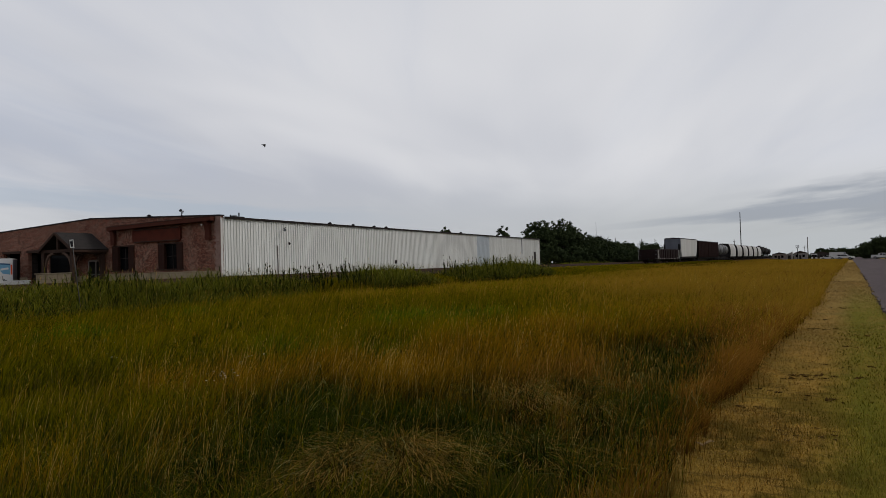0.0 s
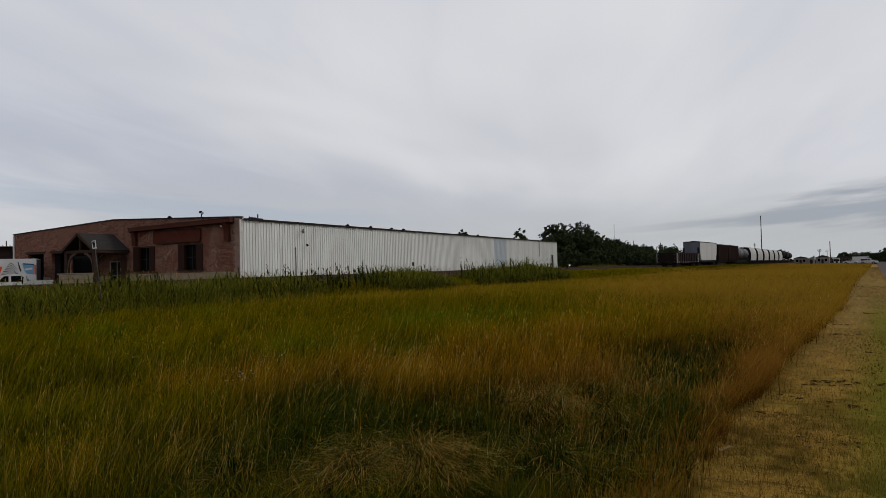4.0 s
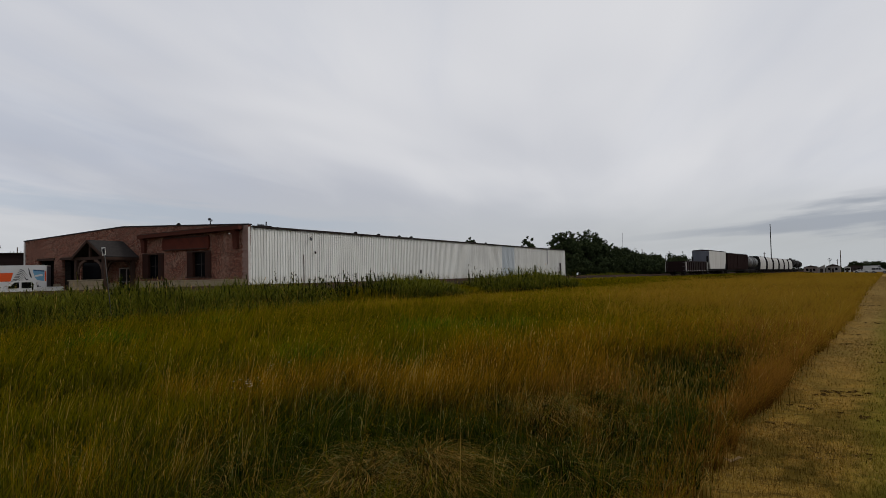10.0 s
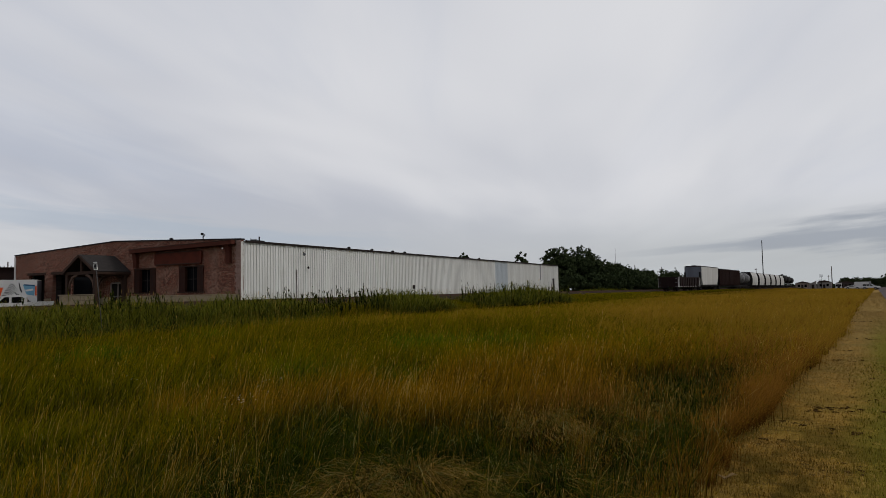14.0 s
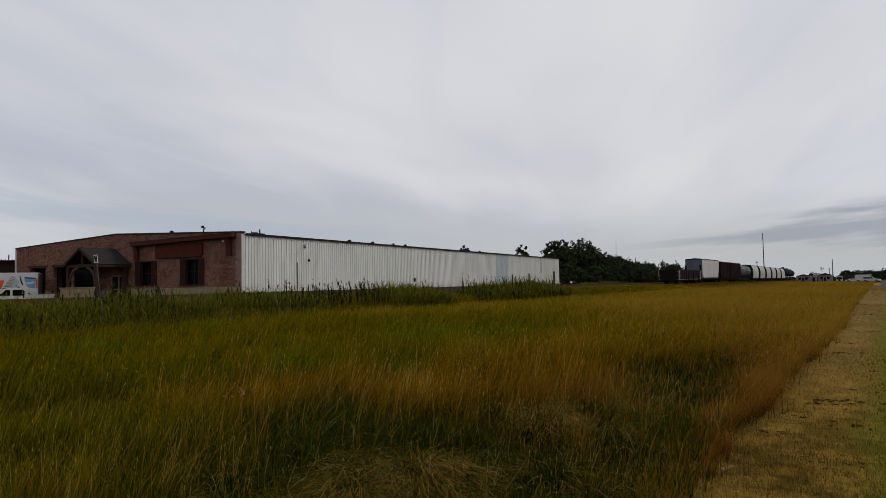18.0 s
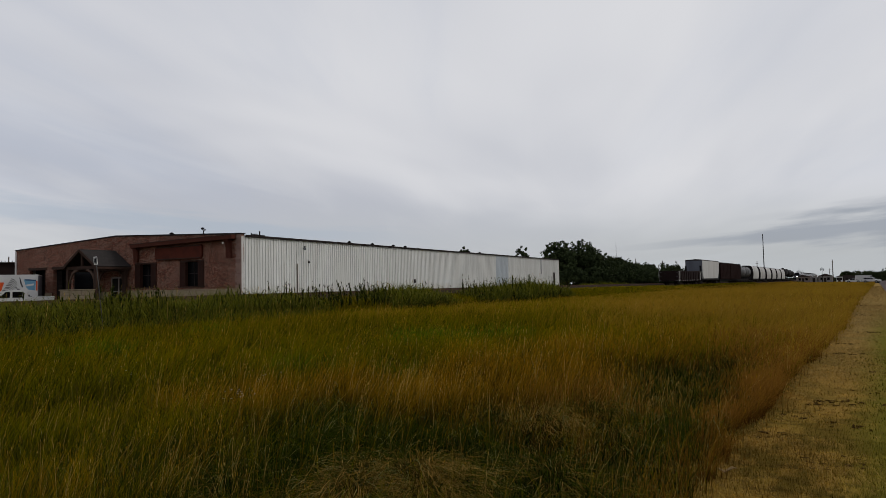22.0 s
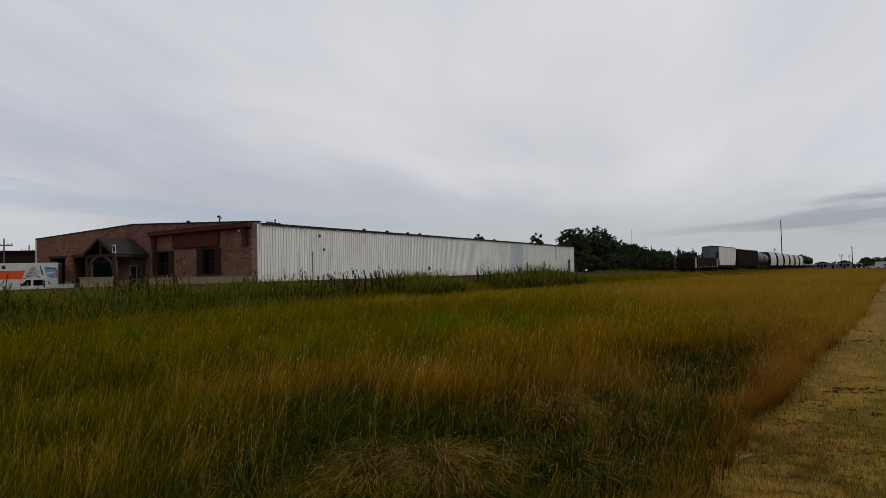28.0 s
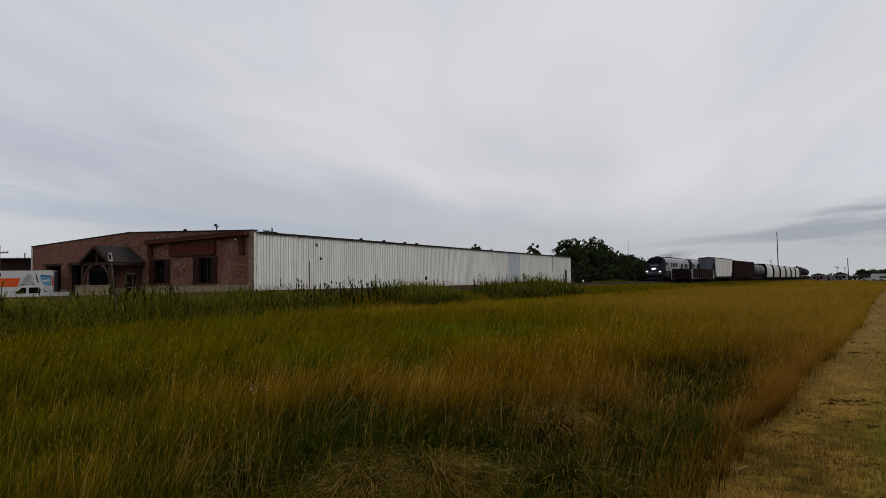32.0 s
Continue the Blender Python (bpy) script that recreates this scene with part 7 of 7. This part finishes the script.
def weeds():
    """Tall broad-leaved grass along the track bank."""
    rng = np.random.default_rng(12)
    sw, tops, bank = Sward(), Sward(), Sward()

    def stand(n, x0, x1, y0, y1, h0, h1, clump=0.0, to=None):
        leaf = sw if to is None else to
        x, y = rng.uniform(x0, x1, n), rng.uniform(y0, y1, n)
        if clump:
            keep = wave(x, y, 0.7, clump) + rng.normal(size=n) * 0.35 > -0.15
            x, y = x[keep], y[keep]
        m = len(x)
        d = np.hypot(x, y)
        p = np.stack([x, y, land(x, y) - 0.02], axis=1)
        mid = 1 - np.abs((y - (y0 + y1) / 2) / ((y1 - y0) / 2)) ** 4
        h = (h0 + (h1 - h0) * rng.uniform(size=m) ** 1.6) * (0.65 + 0.35 * mid)
        leaf.add(ribbons(rng, p, h, np.maximum(0.02, 0.0012 * d) * rng.uniform(0.6, 1.7, m), np.abs(rng.normal(size=m)) * 0.16, np.abs(rng.normal(size=m)) * 0.5, 3))
        k = rng.uniform(size=m) < 0.22
        leaf.add(arcs(rng, p[k], rng.uniform(0, 6.28, k.sum()), h[k] * rng.uniform(0.8, 1.2, k.sum()), np.maximum(0.035, 0.0016 * d[k]) * rng.uniform(0.7, 1.4, k.sum()), rng.uniform(1.0, 1.5, k.sum()), 4))
        k = rng.uniform(size=m) < 0.010
        q, hh = p[k], h[k] * 1.15
        tops.add(ribbons(rng, q, hh, np.full(k.sum(), 0.016), np.abs(rng.normal(size=k.sum())) * 0.08, np.zeros(k.sum()), 2))
        tops.add(heads(rng, q + np.stack([0 * hh, 0 * hh, hh * 0.98], axis=1), np.full(k.sum(), 0.10) * rng.uniform(0.6, 1.3, k.sum())))

    stand(14000, -26.4, -22.0, -6, 31, 0.4, 0.85, 1.3)      # low belt along the bank
    stand(11000, -25.8, -22.4, -6, 21, 0.55, 1.10, 0.6)
    stand(6000, -26.0, -23.2, 14, 27, 0.5, 1.35, 2.6)
    stand(7000, -26.3, -24.0, 5, 20, 0.55, 0.95)             # a close hedge of weeds before the yard
    stand(4500, -26.3, -24.0, 6, 13, 0.65, 1.05)
    stand(1500, -25.4, -23.4, 14.8, 18.0, 0.6, 1.30)
    stand(1200, -25.4, -23.4, 18.5, 22.5, 0.5, 1.10, 1.1)
    stand(3800, -25.6, -22.6, 31.5, 38.5, 0.7, 1.55)          # the two big clumps
    stand(6500, -25.8, -23.0, 43, 61, 0.5, 1.35)
    stand(900, -25.6, -23.4, 44, 59, 1.3, 2.0, 1.9)
    stand(6000, -26.9, -25.0, 64, 130, 0.12, 0.32, 0.0, bank)
    stand(6000, -27.0, -25.0, 118, 210, 0.22, 0.50, 0.0, bank)
    stand(7500, -30.6, -25.4, 52, 119, 0.16, 0.46, 0.0, bank)           # the siding is overgrown
    stand(700, -26.0, -23.4, 4, 30, 0.8, 1.55, 1.7)           # stragglers above the rest
    stand(3500, -25.8, -23.5, 34, 41, 0.3, 0.7, 2.0)
    stand(1800, -26.0, -23.6, 28, 34, 0.3, 0.75, 0.0, bank)
    stand(1800, -26.0, -23.6, 38, 44, 0.2, 0.5, 0.0, bank)
    stand(6000, -26.0, -23.0, 61, 96, 0.15, 0.5, 2.0, bank)
    stand(5000, -38.0, -36.2, 20, 110, 0.3, 0.9, 0.9)         # at the foot of the warehouse
    stand(2500, -41.0, -37.5, 108, 130, 0.5, 1.3, 0.9)
    stand(5000, -32.0, -30.4, 52, 150, 0.15, 0.45, 0.0, bank)        # between the tracks
    stand(3500, -38.4, -36.2, 108, 170, 0.2, 0.6, 0.0, bank)
    # branching broad-leaved plants that stand above the belt
    def sprigs(n, y0, y1, h0, h1, x0=-25.6, x1=-23.4):
        x, y = rng.uniform(x0, x1, n), rng.uniform(y0, y1, n)
        keep = wave(x, y, 0.9, 0.2) + rng.normal(size=n) * 0.3 > -0.1
        x, y = x[keep], y[keep]
        m = len(x)
        p = np.stack([x, y, land(x, y) - 0.02], axis=1)
        h = rng.uniform(h0, h1, m)
        ln, yw = np.abs(rng.normal(size=m)) * 0.10, rng.uniform(0, 6.28, m)
        tall.add(ribbons(rng, p, h, np.full(m, 0.030), ln, 0 * h, 3, yw))
        for k in range(12):
            s = rng.uniform(0.30, 1.0, m)
            q = p + np.stack([np.cos(yw) * ln * s * s * h, np.sin(yw) * ln * s * s * h, h * s * 0.97], axis=1)
            tall.add(arcs(rng, q, rng.uniform(0, 6.28, m), (0.42 - 0.24 * s) * rng.uniform(0.6, 1.2, m), (0.075 - 0.035 * s) * rng.uniform(0.7, 1.2, m), rng.uniform(0.6, 1.4, m), 4))

    tall = Sward()
    sprigs(150, 22, 32, 0.8, 1.50)
    sprigs(120, 8, 22, 0.75, 1.25)
    sprigs(90, 31.5, 39, 0.9, 1.60)
    sprigs(230, 43, 61, 0.9, 1.85)
    sprigs(40, 15.0, 17.8, 1.0, 1.45)
    sprigs(60, -4, 8, 0.7, 1.05)
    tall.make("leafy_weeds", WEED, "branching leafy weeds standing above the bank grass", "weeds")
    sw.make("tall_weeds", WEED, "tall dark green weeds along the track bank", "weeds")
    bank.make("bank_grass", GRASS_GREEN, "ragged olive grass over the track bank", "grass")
    tops.make("weed_stems", GRASS_STRAW, "pale seed stems above the weeds", "weeds")


def verge():
    """The mown strip: short stubble, clippings and a few leaves."""
    rng = np.random.default_rng(6)
    sw, cut = Sward(), Sward()
    for r0, r1, dens in ((0.5, 8.0, 2000), (8.0, 18.0, 600), (18.0, 45.0, 160), (45.0, 150.0, 40)):
        n = int(3.6 * (r1 + 3) * dens)
        y = rng.uniform(-3, r1, n)
        x = edge_x(y) + rng.uniform(-0.5, 2.9, n)
        d = np.hypot(x, y)
        ok = (d >= r0) & (d < r1) & (x < road_x(y) - 0.02 + rng.normal(size=n) * 0.05)
        ok &= (wave(x, y, 2.3, 0.9) + rng.normal(size=n) * 0.6 > -0.75)
        x, y, d = x[ok], y[ok], d[ok]
        m = len(x)
        p = np.stack([x, y, drop(y)], axis=1)
        sw.add(ribbons(rng, p, rng.uniform(0.025, 0.075, m) * np.clip(1.25 - (d - 4) * 0.09, 0.5, 1.25), np.maximum(0.004, 0.0009 * d), np.abs(rng.normal(size=m)) * 0.5, np.abs(rng.normal(size=m)) * 0.3, 2))
        k = rng.uniform(size=m) < (0.25 + 0.65 * np.clip((d - 5) / 5, 0, 1)) * (1 - 0.8 * np.clip((x - 0.017 * y + 0.5) / 0.5, 0, 1) * np.clip((40 - y) / 15, 0, 1))
        q = p[k] + [0, 0, 0.02] + rng.normal(size=(k.sum(), 3)) * [0.02, 0.02, 0.008]
        a = rng.uniform(0, 6.28, k.sum())
        ln = rng.uniform(0.04, 0.16, k.sum())
        u = np.stack([np.cos(a) * ln, np.sin(a) * ln, rng.normal(size=k.sum()) * 0.015], axis=1)
        s = np.stack([-np.sin(a), np.cos(a), 0 * a], axis=1) * (np.maximum(0.004, 0.0008 * d[k]) * 0.5)[:, None]
        v = np.stack([q - u / 2 - s, q - u / 2 + s, q + u / 2], axis=1).reshape(-1, 3)
        cut.add((v, np.arange(len(v)).reshape(-1, 3), np.ones(len(v))))
    # green regrowth, loose and uneven, on the road side of the strip
    regrow = Sward()
    n = 20000
    y = 3.0 + 33.0 * rng.uniform(size=n) ** 1.4
    x = edge_x(y) + rng.uniform(0.3, 2.2, n)
    across = x - 0.017 * y
    odds = np.clip((across + 0.55) / 0.6, 0, 1) * np.clip((17 - y) / 8, 0, 1) * np.clip(0.45 + 0.8 * wave(x, y * 0.4, 2.1, 0.7), 0, 1)
    k = (odds > rng.uniform(size=n)) & (x < road_x(y) - 0.05)
    x, y = x[k], y[k]
    m = len(x)
    regrow.add(ribbons(rng, np.stack([x, y, drop(y)], axis=1), rng.uniform(0.03, 0.075, m), np.maximum(0.005, 0.0009 * y), np.abs(rng.normal(size=m)) * 0.5, np.abs(rng.normal(size=m)) * 0.4, 2))
    regrow.make("green_regrowth", GRASS_GREEN, "short green regrowth on the road side of the mown strip")
    sw.make("mown_grass", GRASS_MOWN, "short mown grass stubble beside the road")
    cut.make("grass_clippings", GRASS_STRAW_FLAT, "pale straw clippings lying on the mown strip", "clippings")


def clods():
    """Dark crumbs and gouges of torn earth in rows across the mown strip."""
    rng = np.random.default_rng(31)
    bm = BM()
    rows = [(10.2, -0.62, 0.9, 22), (6.75, -0.55, 0.3, 8), (16.5, -0.55, 0.5, 9), (9.0, -0.95, 0.4, 7), (7.9, -1.0, 0.3, 6), (11.3, -0.2, 0.9, 8), (13.6, 0.1, 0.6, 5), (23.0, -0.35, 0.9, 8), (8.6, -0.4, 0.7, 9), (15.4, 0.2, 0.5, 6), (6.9, -0.3, 0.6, 7), (33.0, -0.5, 0.8, 10), (43.5, -0.1, 0.9, 9), (9.9, -0.7, 0.4, 6), (19.0, -0.6, 0.4, 6)]
    for y, x, width, n in rows:
        for _ in range(n):
            q = rng.uniform(0.004, 0.013) * (1 + y / 40)
            cx, cy = x + rng.uniform(0, width), y + rng.normal() * 0.10
            mat = Matrix.Translation((cx, cy, q * 0.15 + 0.012 + float(drop(cy)))) @ Matrix.Diagonal((rng.uniform(1.8, 4.5), 1.6, 0.6, 1))
            made = bmesh.ops.create_icosphere(bm, subdivisions=1, radius=q, matrix=mat)
            for v in made["verts"]:
                v.co += Vector(rng.normal(size=3) * q * 0.25)
    single("earth_clods", bm, SOIL, "dark crumbs of torn earth on the mown strip", "earth", kind="stuff")


def flowers():
    rng = np.random.default_rng(15)
    bm = BM()
    for cx, cy, n in ((-6.22, 5.45, 15), (-7.05, 6.75, 5), (-6.65, 6.15, 3), (-9.35, 6.2, 4), (-10.6, 6.8, 3)):
        for _ in range(n):
            x, y, z = cx + rng.normal() * 0.09, cy + rng.normal() * 0.10, 0.44 + rng.normal() * 0.03
            for k in range(5):
                a = k * 1.257
                c, s = math.cos(a), math.sin(a)
                vs = [bm.verts.new((x + 0.012 * (c * p - s * q), y + 0.012 * (s * p + c * q), z + 0.004 * p)) for p, q in ((0.1, 0), (0.8, 0.4), (1.2, 0), (0.8, -0.4))]
                bm.faces.new(vs)
    single("wild_flowers", bm, FLOWER, "small white wild flowers among the grass", "flowers", kind="stuff")


def litter():
    bm = BM()
    pts = [(-0.080, 0.028), (-0.035, -0.030), (0.015, -0.042), (0.055, -0.010), (0.078, 0.040), (0.035, 0.022), (-0.02, 0.018)]
    prism(bm, pts, "z", 0.0, 0.006)
    for v in bm.verts:
        v.co.z += 0.045 + 0.02 * math.sin(v.co.x * 40)
    single("paper_scrap", bm, PAPER, "pale crumpled scrap of paper on the mown strip", "litter", m=pose(-1.02, 6.13, 0.0, 0, 0, 20))


def flat_straw():
    m = Mat("cut_straw", 0.9, 0, 0.0)
    c = m.mix(m.random(island=True), (0.17, 0.100, 0.022), (0.38, 0.240, 0.066))
    m.colour(thin_turf(m, c))
    return m.m


GRASS_STRAW_FLAT = flat_straw()
field()
weeds()
verge()
clods()
flowers()
litter()


# ---- what moves ----
def build_bird():
    b = thing("bird", pose(-27, 27, 9), "small dark bird in flight", "bird")
    bm = BM()
    rows = []
    for y, r in ((-0.11, 0.002), (-0.09, 0.018), (-0.05, 0.030), (0.0, 0.034), (0.05, 0.022), (0.10, 0.010), (0.16, 0.014)):
        rows.append([bm.verts.new((r * math.cos(k * math.pi / 4), y, 0.8 * r * math.sin(k * math.pi / 4))) for k in range(8)])
    for a, c in zip(rows, rows[1:]):
        for k in range(8):
            bm.faces.new((a[k], a[(k + 1) % 8], c[(k + 1) % 8], c[k])).smooth = True
    bm.faces.new(rows[0]), bm.faces.new(rows[-1])
    part("body", bm, FEATHER, b)
    wings = []
    for s in (-1, 1):
        bm = BM()
        pts = [(0.02, -0.05), (0.11, -0.06), (0.21, 0.0), (0.24, 0.05), (0.12, 0.04), (0.02, 0.05)]
        prism(bm, [(s * p, q) for p, q in pts], "z", -0.004, 0.004)
        wings.append(part("wing", bm, FEATHER, b))
    return b, wings


BIRD, WINGS = build_bird()


def motions():
    # the train: steady along the main line, a little slower at the end
    run = [(0.0, 1232.0), (8.0, 953.5), (16.0, 675.0), (22.0, 466.0), (28.0, 257.0), (31.0, 153.0), (32.0, 122.5)]
    for ob, back in TRAIN + [(SMOKE, 0.0)]:
        walk(ob, [(t, pose(MAIN_X, y + back, MAIN_LIFT + float(drop(y + back)), -0.22)) for t, y in run])
    # the bird crosses in under two seconds and flies on
    rows = [
        (0, pose(-27.66, 27.68, 8.71, 0, 0, 120.0)),
        (0.5, pose(-21.15, 31.53, 10.14, 0, 0, 120.0)),
        (1, pose(-13.88, 35.54, 12.49, 0, 0, 120.0)),
        (1.4, pose(-7.24, 39.26, 14.46, 0, 0, 120.0)),
        (1.7, pose(-1.39, 42.68, 15.45, 0, 0, 120.0)),
        (4.0, pose(43.5, 68.9, 23.0, 0, 0, 120.0)),
        (32.0, pose(589.5, 388.1, 115.4, 0, 0, 120.0)),
    ]
    walk(BIRD, rows)
    for s, w in zip((1, -1), WINGS):
        rows = [(k * 0.1, pose(0, 0, 0, 0, s * (38 if k % 2 else -32), 0)) for k in range(24)]
        walk(w, rows + [(32.0, pose(0, 0, 0))])


motions()
